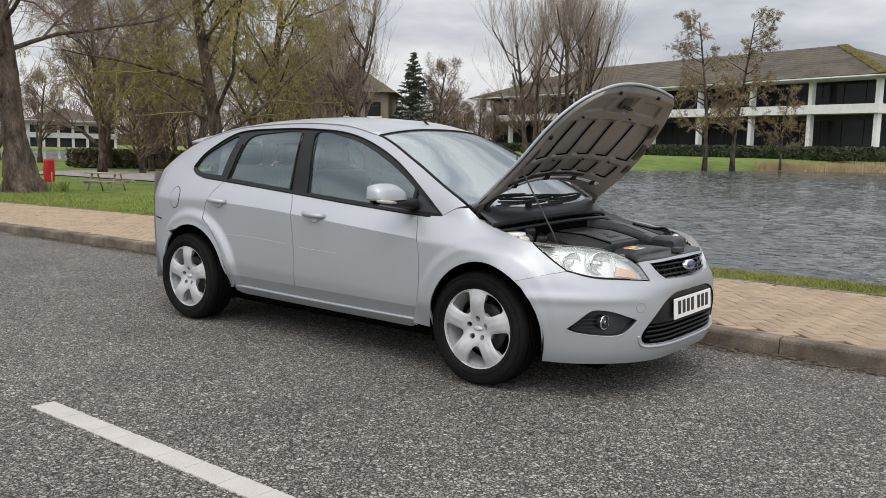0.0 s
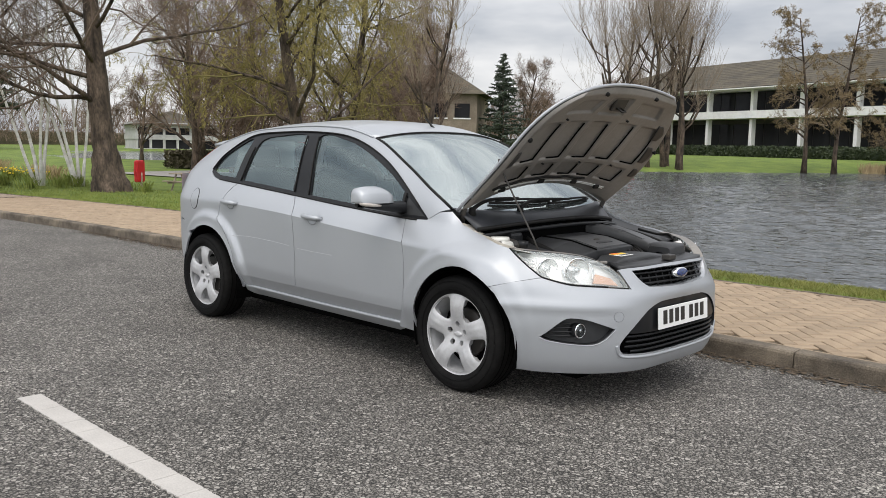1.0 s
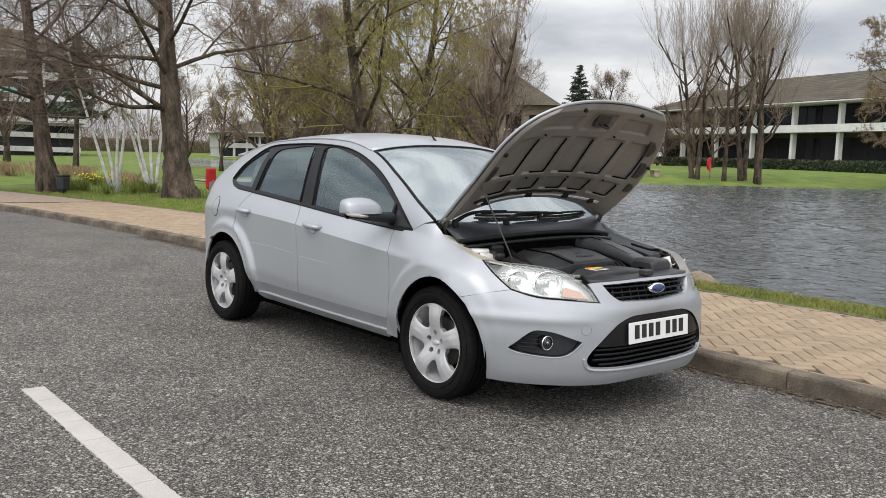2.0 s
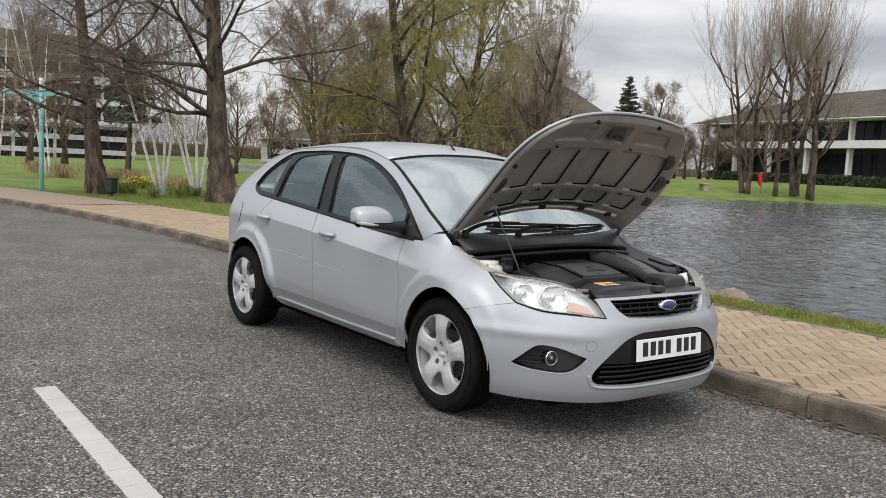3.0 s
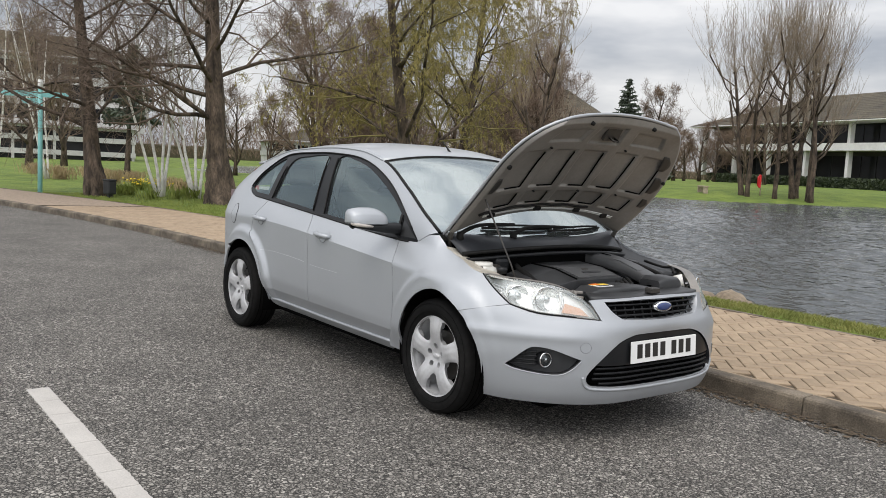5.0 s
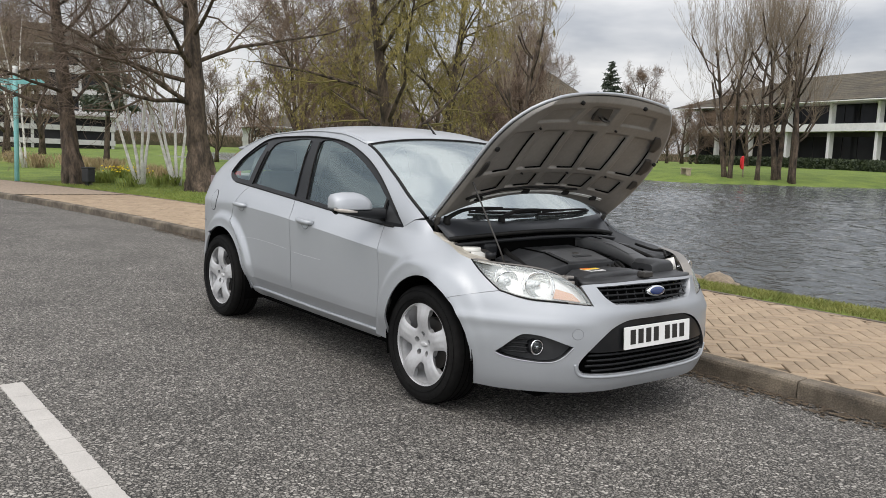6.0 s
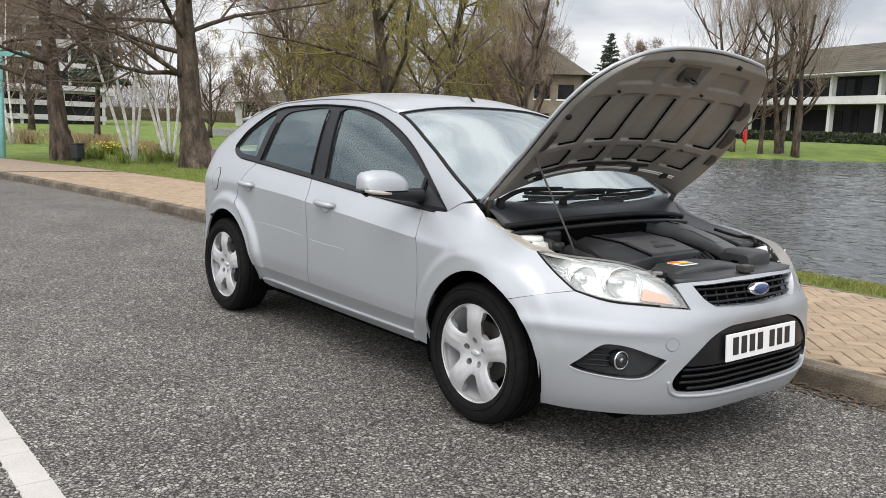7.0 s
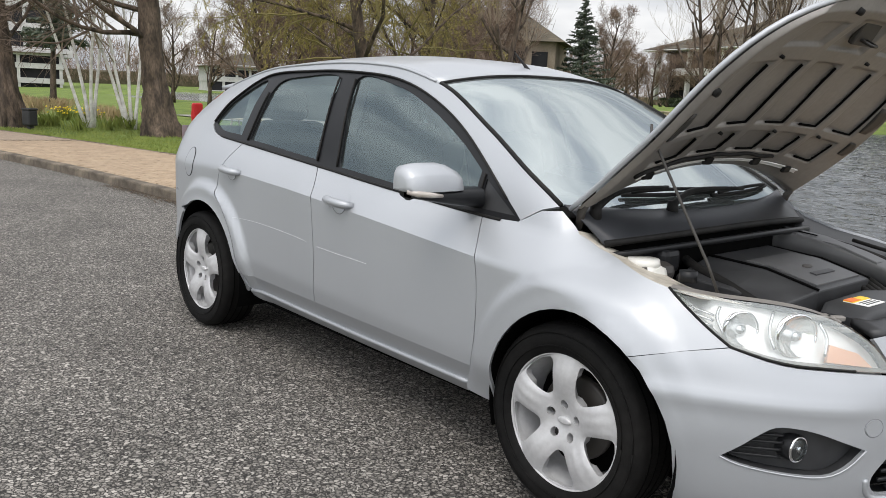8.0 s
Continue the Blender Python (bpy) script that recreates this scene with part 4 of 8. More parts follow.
# the nose, as a radius round the front axle's middle: plan, and how far each height lies inside it
NOSE_R = spline((0, 8, 15, 20, 25, 32, 40, 50, 60, 72, 82, 92, 105), (0.868, 0.876, 0.896, 0.914, 0.929, 0.943, 0.950, 0.949, 0.944, 0.936, 0.914, 0.897, 0.91))
NOSE_Z = (0.16, 0.20, 0.27, 0.36, 0.45, 0.53, 0.585, 0.635, 0.685, 0.74, 0.79, 0.84, 0.90)
NOSE_IN0 = spline(NOSE_Z, (0.10, 0.045, 0.012, 0.004, 0.010, 0.014, 0.006, 0.020, 0.036, 0.075, 0.125, 0.20, 0.32))
NOSE_IN30 = spline(NOSE_Z, (0.10, 0.045, 0.014, 0.004, 0.004, 0.010, 0.022, 0.050, 0.072, 0.098, 0.145, 0.21, 0.33))
NOSE_IN60 = spline(NOSE_Z, (0.085, 0.045, 0.018, 0.006, 0.0, 0.004, 0.016, 0.030, 0.052, 0.080, 0.105, 0.135, 0.22))
NOSE_IN80 = spline(NOSE_Z, (0.07, 0.05, 0.03, 0.012, 0.004, 0.0, 0.002, 0.008, 0.022, 0.050, 0.090, 0.135, 0.20))


def nose(phi, z):
    """The skin of the front end at phi degrees round the nose, and height z."""
    a = min(abs(phi), 105)
    if a < 30:
        t = a / 30
        i = NOSE_IN0(z) * (1 - t) + NOSE_IN30(z) * t
    elif a < 60:
        t = (a - 30) / 30
        i = NOSE_IN30(z) * (1 - t) + NOSE_IN60(z) * t
    else:
        t = min((a - 60) / 20, 1)
        i = NOSE_IN60(z) * (1 - t) + NOSE_IN80(z) * t
    fold = max(0.0, min(1.0, (a - 26) / 12)) * max(0.0, min(1.0, (84 - a) / 16))
    r = NOSE_R(a) - i + 0.007 * fold * math.exp(-((z - 0.545) / 0.026) ** 2)
    w = radians(phi)
    if a > 55:
        x = r * math.cos(w)
        d = math.hypot(x - 0.04, z - 0.335)
        r += 0.04 * flare(d, z) * max(0.0, 1 - x / 0.5) + 0.004 * math.exp(-((d - 0.372) / 0.016) ** 2)
    return (r * math.cos(w), r * math.sin(w), z)


# the flank: half-width by station and height
SX = (-3.46, -3.38, -3.25, -3.0, -2.64, -2.2, -1.6, -1.0, -0.5, -0.1, 0.25)
FL_W = spline(SX, (0.44, 0.57, 0.70, 0.812, 0.846, 0.850, 0.858, 0.862, 0.862, 0.864, 0.87))
FL_CREASE = spline((-3.4, -2.9, -2.5, -1.75, -1.2, -0.5, 0.1), (0.885, 0.883, 0.890, 0.868, 0.833, 0.784, 0.745))
FL_BELT = spline((-3.4, -3.0, -2.52, -1.58, -0.51, -0.2, 0.0, 0.3), (1.08, 1.07, 1.05, 0.984, 0.912, 0.90, 0.85, 0.79))
FL_BELT_IN = spline((-3.4, -3.0, -2.3, -1.3, -0.32, 0.0, 0.3), (0.085, 0.085, 0.085, 0.092, 0.10, 0.095, 0.09))
EDGE_Z = spline((-3.46, -3.35, -3.2, -3.0, -2.7, -2.2, -1.6, -1.3, -0.982, -0.643, -0.404, -0.2, -0.09, 0.0, 0.11, 0.28),
                (1.02, 1.08, 1.165, 1.25, 1.335, 1.418, 1.442, 1.430, 1.368, 1.216, 1.092, 0.984, 0.905, 0.874, 0.848, 0.818))
EDGE_Y = spline((-3.46, -3.2, -2.7, -2.2, -1.6, -0.98, -0.6, -0.3, -0.13, 0.1, 0.3), (0.42, 0.53, 0.575, 0.590, 0.592, 0.600, 0.655, 0.710, 0.722, 0.725, 0.715))
ARCHES = ((0.04, 0.335, 0.362), (-2.55, 0.335, 0.372))


FLANK_LOW = spline((0.0, 0.20, 0.30, 0.385, 0.455, 0.525, 0.54, 0.64, 0.78, 1.0), (-0.060, -0.045, -0.036, -0.027, -0.018, -0.0095, -0.0085, -0.005, -0.002, 0.0))


def flare(d, z):
    """The raised band round a wheel arch, with a crisp outer shoulder, fading towards the sill."""
    t = max(0.0, min(1.0, (0.487 - d) / 0.045))
    k = max(0.0, min(1.0, (z - 0.25) / 0.20))
    return t * t * (3 - 2 * t) * k * k * (3 - 2 * k)


def flank_y(x, z):
    w, c, b, e = FL_W(x), FL_CREASE(x), FL_BELT(x), EDGE_Z(x)
    b = min(b, e - 0.015)
    c = min(c, b - 0.03)
    yb = w - FL_BELT_IN(x)
    if z <= c:
        t = z / c
        y = w + FLANK_LOW(t) - 0.10 * max(0.0, 0.535 - t) ** 1.0 * 0.8 * c
    elif z <= b:
        t = (z - c) / (b - c)
        yc = w
        y = yc + (yb - yc) * (0.75 * t + 0.25 * t * t)
    else:
        t = (z - b) / max(e - b, 0.01)
        ye = min(EDGE_Y(x), yb - 0.005)
        y = yb + (ye - yb) * (0.72 * t + 0.28 * t * t * t)
    for wx, wz, _ in ARCHES:
        d = math.hypot(x - wx, z - wz)
        y += (0.024 if wx > -1 else 0.032) * flare(d, z) + 0.005 * min(1.0, max(0.0, (z - 0.25) / 0.2)) * math.exp(-((d - 0.372) / 0.016) ** 2)
    return y


def flank(x, z):
    """The skin of the right flank (mirror y for the left)."""
    y = flank_y(x, z)
    if x > 0.0:
        a = 82.0
        for _ in range(12):
            p = nose(a, z)
            a = math.degrees(math.atan2(p[1], x))
            a = max(40.0, min(a, 96.0))
        p = nose(a, z)
        t = min(x / 0.22, 1.0)
        t = t * t * (3 - 2 * t)
        y = y * (1 - t) + p[1] * t
    return (x, -y, z)


def roof_pt(u, v):
    """The roof: u from its front edge (0) to the hatch (1), v across from -1 to 1."""
    x = -0.98 - 1.85 * u - 0.04 * (1 - v * v) * (1 - u) + 0.1 * (1 - abs(v) ** 2) * (1 - u)
    xe = -0.98 - 1.85 * u
    y = EDGE_Y(xe) * v
    crown = 0.062 * (1 - abs(v) ** 2.6)
    return (x, y, EDGE_Z(xe) + crown - 0.045 * (1 - u) ** 3 * (1 - abs(v) ** 2) * 0.3)


def screen_pt(u, v):
    """The windscreen: u from its foot (0) to the roof (1), v across."""
    xe = -0.20 + (-0.98 + 0.20) * u
    bow = (0.125 * (1 - u) + 0.055 * u) * (1 - abs(v) ** 2.2)
    x = xe + bow
    y = (EDGE_Y(xe) - 0.012) * v
    z = EDGE_Z(xe) - 0.004 - 0.03 * (1 - u) * (1 - v * v) + (0.05 * u) * (1 - abs(v) ** 2.6)
    return (x, y, z)


# the bonnet: shut it fits the front; it stands open about its hinge
HINGE_X, HINGE_Z, HOOD_UP, HOOD_L = -0.14, 0.965, 60.0, 0.90
HOOD_HALF = spline((-0.14, 0.1, 0.30, 0.44, 0.56, 0.65, 0.72, 0.76), (0.708, 0.720, 0.708, 0.682, 0.635, 0.57, 0.49, 0.42))
HOOD_EDGE = spline((-0.14, 0.02, 0.2, 0.3, 0.5, 0.65, 0.76), (0.985, 0.925, 0.868, 0.845, 0.812, 0.782, 0.748))


def hood_shut(u, v):
    """u from the hinge (0) to the front edge (1), v across."""
    xe = -0.14 + HOOD_L * u
    x = xe + 0.035 * u * u * (1 - v * v) + 0.145 * (1 - u) ** 3 * (1 - v * v)
    y = HOOD_HALF(xe) * v
    z = HOOD_EDGE(xe) + (0.055 + 0.02 * math.sin(math.pi * u)) * (1 - abs(v) ** 2.4) * (1 - 0.55 * u ** 4)
    return (x, y, z)


def hood_open(p):
    w = radians(HOOD_UP)
    dx, dz = p[0] - HINGE_X, p[2] - HINGE_Z
    return (HINGE_X + dx * math.cos(w) - dz * math.sin(w), p[1], HINGE_Z + dx * math.sin(w) + dz * math.cos(w))


# ---- car materials ----
M_PAINT = mat("silver_paint", (0.372, 0.387, 0.407), (0.390, 0.405, 0.425), 2.2, 0.44, 0.42, coat=0.35, rvar=0.03, fine=(900, 0.05))
M_PAINTIN = mat("silver_primer", (0.215, 0.20, 0.182), (0.28, 0.262, 0.24), 5, 0.5, 0.25, fine=(60, 0.06), rvar=0.08)
M_BLACKTRIM = mat("black_trim", (0.010, 0.0105, 0.0115), (0.016, 0.0165, 0.018), 6, 0.34, rvar=0.06, spec=0.22)
M_PLASTIC = mat("grey_black_plastic", (0.024, 0.0245, 0.026), (0.040, 0.041, 0.043), 9, 0.44, bump=0.15, bscale=400, rvar=0.08, spec=0.42)
M_RUBBER = mat("rubber", (0.010, 0.010, 0.010), (0.020, 0.019, 0.018), 7, 0.6, bump=0.2, bscale=200, fine=(40, 0.2), spec=0.15)
M_TYRE = mat("tyre_rubber", (0.006, 0.006, 0.006), (0.012, 0.0115, 0.011), 5, 0.72, bump=0.3, bscale=160, fine=(30, 0.2), spec=0.1)
M_ALLOY = mat("silver_wheel", (0.46, 0.46, 0.465), (0.52, 0.52, 0.525), 6, 0.42, 0.3, coat=0.25, fine=(60, 0.06))
# near-black base: the shade of hollows and grooves is put into the colour
M_CAVITY_SHADE = mat("cavity_shade", (0.0015, 0.0015, 0.0015), (0.003, 0.003, 0.003), 5, 0.9, spec=0.05)
M_CHROME = mat("chrome", (0.78, 0.79, 0.80), (0.84, 0.85, 0.86), 5, 0.09, 1.0)
M_LAMPBOWL = mat("lamp_reflector", (0.88, 0.88, 0.87), (0.94, 0.94, 0.93), 8, 0.14, 0.8)
M_LAMPBODY = mat("lamp_housing", (0.84, 0.84, 0.83), (0.90, 0.90, 0.89), 8, 0.28, 0.4)
M_AMBER = mat("amber_lens", (0.82, 0.42, 0.24), (0.88, 0.52, 0.33), 8, 0.2)
M_COWL = mat("cowl_plastic", (0.024, 0.026, 0.030), (0.036, 0.038, 0.043), 8, 0.42, bump=0.1, bscale=300, rvar=0.08, spec=0.45)
M_SCRATCH = mat("scratched_lacquer", (0.50, 0.51, 0.52), (0.64, 0.65, 0.66), 30, 0.7)
M_SIDELENS = mat("side_lens", (0.40, 0.36, 0.32), (0.50, 0.46, 0.42), 9, 0.2, coat=0.4)
M_TAIL = mat("red_lens", (0.36, 0.07, 0.06), (0.46, 0.10, 0.08), 8, 0.15, coat=0.5)
# the film is the lens's own haze, raised to brighten the lamp too
M_LENS = glass_mat("clear_lens", (0.97, 0.97, 0.96), mix=0.24, ior=1.5)
M_FOGLENS = glass_mat("fog_lens", (0.8, 0.82, 0.83), mix=0.02, ior=1.5)
M_GLASS = glass_mat("car_glass", (0.76, 0.89, 0.87), mix=0.02, ior=2.15, gloss=(0.80, 0.97, 1.0))
# ior well above glass, plus film, to put in the bright sky sheen
M_SCREEN = glass_mat("windscreen_glass", (0.76, 0.87, 0.86), mix=0.06, ior=5.2, gloss=(0.90, 0.99, 1.0))
M_PLATE = mat("plate_white", (0.78, 0.78, 0.76), (0.82, 0.82, 0.80), 6, 0.35)
M_PLATEINK = mat("plate_black", (0.012, 0.012, 0.012), (0.016, 0.016, 0.016), 6, 0.4)
M_BLUE = mat("blue_enamel", (0.010, 0.025, 0.11), (0.014, 0.035, 0.14), 5, 0.15, coat=0.6)
M_SEAT = mat("seat_cloth", (0.035, 0.036, 0.04), (0.06, 0.062, 0.068), 9, 0.9, bump=0.2, bscale=300)
M_TRIMGREY = mat("cabin_plastic", (0.16, 0.165, 0.17), (0.22, 0.225, 0.23), 5, 0.7)
M_HEADLINER = mat("headliner", (0.40, 0.39, 0.37), (0.46, 0.45, 0.43), 6, 0.95)
M_TANK = mat("tank_plastic", (0.62, 0.61, 0.56), (0.74, 0.73, 0.69), 7, 0.4)
M_DIRTY = mat("dusty_panel", (0.38, 0.345, 0.285), (0.56, 0.525, 0.46), 9, 0.6, fine=(40, 0.15))
M_LABELY = mat("label_yellow", (0.80, 0.52, 0.02), (0.85, 0.60, 0.05), 6, 0.5)
M_LABELO = mat("label_orange", (0.75, 0.16, 0.02), (0.80, 0.20, 0.04), 6, 0.5)

from mathutils.geometry import delaunay_2d_cdt

RES = 0.03


def chain(pts, n=6):
    """A smooth open curve through the points."""
    out = []
    m = len(pts)
    for i in range(m - 1):
        p0, p1, p2, p3 = pts[max(i - 1, 0)], pts[i], pts[i + 1], pts[min(i + 2, m - 1)]
        for k in range(n):
            t = k / n
            out.append(tuple(0.5 * (2 * b + (c - a) * t + (2 * a - 5 * b + 4 * c - d) * t * t + (3 * b - a - 3 * c + d) * t ** 3) for a, b, c, d in zip(p0, p1, p2, p3)))
    out.append(tuple(pts[-1]))
    return out


def dense(poly, h):
    out = []
    n = len(poly)
    for i in range(n):
        a, b = poly[i], poly[(i + 1) % n]
        d = math.hypot(b[0] - a[0], b[1] - a[1])
        if d < 1e-6:
            continue
        k = max(1, int(math.ceil(d / h)))
        for j in range(k):
            out.append((a[0] + (b[0] - a[0]) * j / k, a[1] + (b[1] - a[1]) * j / k))
    return out


def inset_poly(poly, d):
    n = len(poly)
    area = sum(poly[i][0] * poly[(i + 1) % n][1] - poly[(i + 1) % n][0] * poly[i][1] for i in range(n))
    s = 1 if area > 0 else -1
    out = []
    for i in range(n):
        a, b, c = poly[i - 1], poly[i], poly[(i + 1) % n]
        e1, e2 = (b[0] - a[0], b[1] - a[1]), (c[0] - b[0], c[1] - b[1])
        l1, l2 = math.hypot(*e1) or 1e-9, math.hypot(*e2) or 1e-9
        nx, ny = -(e1[1] / l1 + e2[1] / l2) * s, (e1[0] / l1 + e2[0] / l2) * s
        l = math.hypot(nx, ny)
        if l < 0.3:
            out.append(b)
            continue
        out.append((b[0] + nx / l * d, b[1] + ny / l * d))
    return out


def in_poly(p, poly):
    inside = False
    n = len(poly)
    j = n - 1
    for i in range(n):
        (x1, y1), (x2, y2) = poly[i], poly[j]
        if (y1 > p[1]) != (y2 > p[1]) and p[0] < (x2 - x1) * (p[1] - y1) / (y2 - y1) + x1:
            inside = not inside
        j = i
    return inside


def near_poly(p, poly, d):
    n = len(poly)
    for i in range(n):
        (x1, y1), (x2, y2) = poly[i], poly[(i + 1) % n]
        dx, dy = x2 - x1, y2 - y1
        l2 = dx * dx + dy * dy or 1e-12
        t = max(0, min(1, ((p[0] - x1) * dx + (p[1] - y1) * dy) / l2))
        if (p[0] - x1 - t * dx) ** 2 + (p[1] - y1 - t * dy) ** 2 < d * d:
            return True
    return False


def panel(name, poly, surf, material, parent, label="", holes=(), h=RES, thick=0.012, gap=0.0025, lift=0.0, side=1, out=None, hole_thick=None):
    """A sheet cut to the outline poly on the surface surf(a, b), with a turned-in rim. side -1 mirrors it across the car. out: a point that the outside faces away from."""
    poly = dense(inset_poly(poly, gap), h)
    holes = [dense(q, h) for q in holes]
    pts, edges = [], []
    for loop in [poly] + holes:
        b = len(pts)
        pts += loop
        edges += [(b + i, b + (i + 1) % len(loop)) for i in range(len(loop))]
    x0, x1 = min(p[0] for p in poly), max(p[0] for p in poly)
    y0, y1 = min(p[1] for p in poly), max(p[1] for p in poly)
    r = 0
    y = y0 + h * 0.5
    while y < y1:
        x = x0 + (h * 0.5 if r % 2 else 0.0)
        while x < x1:
            p = (x, y)
            if in_poly(p, poly) and not near_poly(p, poly, h * 0.55) and not any(in_poly(p, q) or near_poly(p, q, h * 0.55) for q in holes):
                pts.append(p)
            x += h
        y += h * 0.87
        r += 1
    vs, es, fs, *_ = delaunay_2d_cdt([Vector(p) for p in pts], edges, [], 0, 1e-6)
    vs = [(v.x, v.y) for v in vs]
    tris = []
    for f in fs:
        c = (sum(vs[i][0] for i in f) / 3, sum(vs[i][1] for i in f) / 3)
        (ax, ay), (bx_, by_), (cx_, cy_) = (vs[i] for i in f)
        if abs((bx_ - ax) * (cy_ - ay) - (cx_ - ax) * (by_ - ay)) < 0.02 * h * h:
            continue
        if in_poly(c, poly) and not any(in_poly(c, q) for q in holes):
            tris.append(tuple(f))
    e = 1e-3

    def lay(p):
        q = Vector(surf(*p))
        centre = Vector(out) if out else Vector((q.x, 0, 0.6))
        n = (Vector(surf(p[0] + e, p[1])) - q).cross(Vector(surf(p[0], p[1] + e)) - q)
        if n.length < 1e-12:
            n = q - centre
        n.normalize()
        if n.dot(q - centre) < 0:
            n = -n
        return q + n * lift, n

    laid = [lay(p) for p in vs]
    P = [a for a, _ in laid]
    N = [b for _, b in laid]
    good = []
    for t in tris:
        fn = (P[t[1]] - P[t[0]]).cross(P[t[2]] - P[t[0]])
        good.append(t if fn.dot(N[t[0]]) > 0 else (t[0], t[2], t[1]))
    count = {}
    for t in good:
        for i in range(3):
            a, b = t[i], t[(i + 1) % 3]
            count[(a, b)] = 1
    rim = [(a, b) for (a, b) in count if (b, a) not in count]
    verts, faces = list(P), list(good)
    if thick:
        ring = {}
        for a, b in rim:
            for k in (a, b):
                if k not in ring:
                    ring[k] = len(verts)
                    verts += [P[k] - N[k] * 0.0005, P[k] - N[k] * thick]
        for a, b in rim:
            faces.append((ring[b], ring[a], ring[a] + 1, ring[b] + 1))
    if side < 0:
        verts = [Vector((v.x, -v.y, v.z)) for v in verts]
        faces = [tuple(reversed(f)) for f in faces]
    return mesh_ob(name, verts, faces, material, parent, label, smooth=True)


def grid_sheet(name, fn, nu, nv, material, parent, label="", flip=False, thick=0.0):
    v, f = [], []
    for i in range(nu + 1):
        for j in range(nv + 1):
            v.append(Vector(fn(i / nu, -1 + 2 * j / nv)))
    w = nv + 1
    for i in range(nu):
        for j in range(nv):
            q = (i * w + j, (i + 1) * w + j, (i + 1) * w + j + 1, i * w + j + 1)
            f.append(tuple(reversed(q)) if flip else q)
    ob = mesh_ob(name, v, f, material, parent, label, smooth=True)
    if thick:
        m = ob.modifiers.new("thickness", "SOLIDIFY")
        m.thickness, m.offset = thick, -1
    return ob


def arch(k, a0, a1, n=18, grow_=0.0):
    x, z, r = ARCHES[k]
    return [(x + (r + grow_) * math.cos(radians(a0 + (a1 - a0) * i / n)), z + (r + grow_) * math.sin(radians(a0 + (a1 - a0) * i / n))) for i in range(n + 1)]


K = 0.0162


def arc_nose(a, z):
    return nose(a / K, z)


def on_nose(pts):
    return [(p * K, z) for p, z in pts]


def sill_pt(x, z):
    """The sill, tucked in below the doors."""
    y = flank_y(x, CREASE) - 0.038
    return (x, -(y - 1.25 * max(0.0, 0.290 - z)), z)


def clip_z(poly, z, above):
    """The part of an outline above or below the height z."""
    out = []
    for i, a in enumerate(poly):
        b = poly[(i + 1) % len(poly)]
        ia, ib = (a[1] >= z) == above, (b[1] >= z) == above
        if ia:
            out.append(a)
        if ia != ib:
            t = (z - a[1]) / (b[1] - a[1])
            out.append((a[0] + (b[0] - a[0]) * t, z))
    return out


def clip_crease(poly, above):
    """The part of a door above or below the shoulder crease."""
    out = []
    for i, a in enumerate(poly):
        b = poly[(i + 1) % len(poly)]
        ga, gb = a[1] - FL_CREASE(a[0]), b[1] - FL_CREASE(b[0])
        ia, ib = (ga >= 0) == above, (gb >= 0) == above
        if ia:
            out.append((a, False))
        if ia != ib:
            t = ga / (ga - gb)
            out.append(((a[0] + (b[0] - a[0]) * t, a[1] + (b[1] - a[1]) * t), True))
    res = []
    for i, (a, on) in enumerate(out):
        b, on_b = out[(i + 1) % len(out)]
        res.append(a)
        if on and on_b:
            for k in range(1, 36):
                x = a[0] + (b[0] - a[0]) * k / 36
                res.append((x, FL_CREASE(x)))
    return res


CREASE = 0.385


def tuck_pt(x, z):
    """The doors below their crease, turned in towards the sill."""
    return (x, -(flank_y(x, CREASE) - 0.58 * (CREASE - z)), z)


car = empty("car", pose(0, 0, 0), "silver five-door hatchback with its bonnet propped open", "car")
SILL_Z = 0.245
# outlines on the flank, in (x, z)
DOOR_F = chain([(-0.502, 0.905), (-0.437, 0.786), (-0.415, 0.631), (-0.427, 0.434), (-0.474, 0.307)])
DOOR_M = chain([(-1.577, 0.980), (-1.508, 0.882), (-1.479, 0.704), (-1.469, 0.522), (-1.493, 0.307)])
DOOR_R = chain([(-2.285, 1.030), (-2.37, 0.93), (-2.418, 0.79), (-2.322, 0.706), (-2.212, 0.564), (-2.160, 0.41), (-2.130, 0.308)])
BELT_L = chain([(-0.317, 0.908), (-0.512, 0.908), (-1.061, 0.942), (-1.577, 0.980), (-2.285, 1.030), (-2.519, 1.046), (-2.62, 1.062), (-2.69, 1.10)])
WIN_TOP = chain([(-2.69, 1.10), (-2.672, 1.145), (-2.581, 1.246), (-2.308, 1.373), (-1.885, 1.402), (-1.544, 1.402), (-1.222, 1.378), (-0.958, 1.303), (-0.679, 1.164), (-0.317, 0.908)])
edge_x = [-0.19 - i * (3.30 - 0.19) / 50 for i in range(51)]
EDGE = [(x, EDGE_Z(x)) for x in edge_x]


def seg(line, x0, x1):
    a, b = max(x0, x1), min(x0, x1)
    return [p for p in line if b - 1e-4 <= p[0] <= a + 1e-4]


fender_poly = [(-0.333, 0.9105), (-0.245, 0.9590), (-0.175, 0.966), (-0.09, 0.903), (0.0, 0.872), (0.11, 0.846), (0.285, 0.812)]
fender_poly += chain([(0.285, 0.812), (0.40, 0.738), (0.485, 0.682)])[1:]
fender_poly += [(0.383, 0.656), (0.262, 0.622)] + arch(0, 50, 188.5) + [(-0.36, 0.276), (-0.476, 0.282)] + list(reversed(DOOR_F))
front_door_poly = list(DOOR_F) + [(-0.82, 0.304), (-1.31, 0.304)] + list(reversed(DOOR_M)) + list(reversed(seg(BELT_L, -0.512, -1.57)))
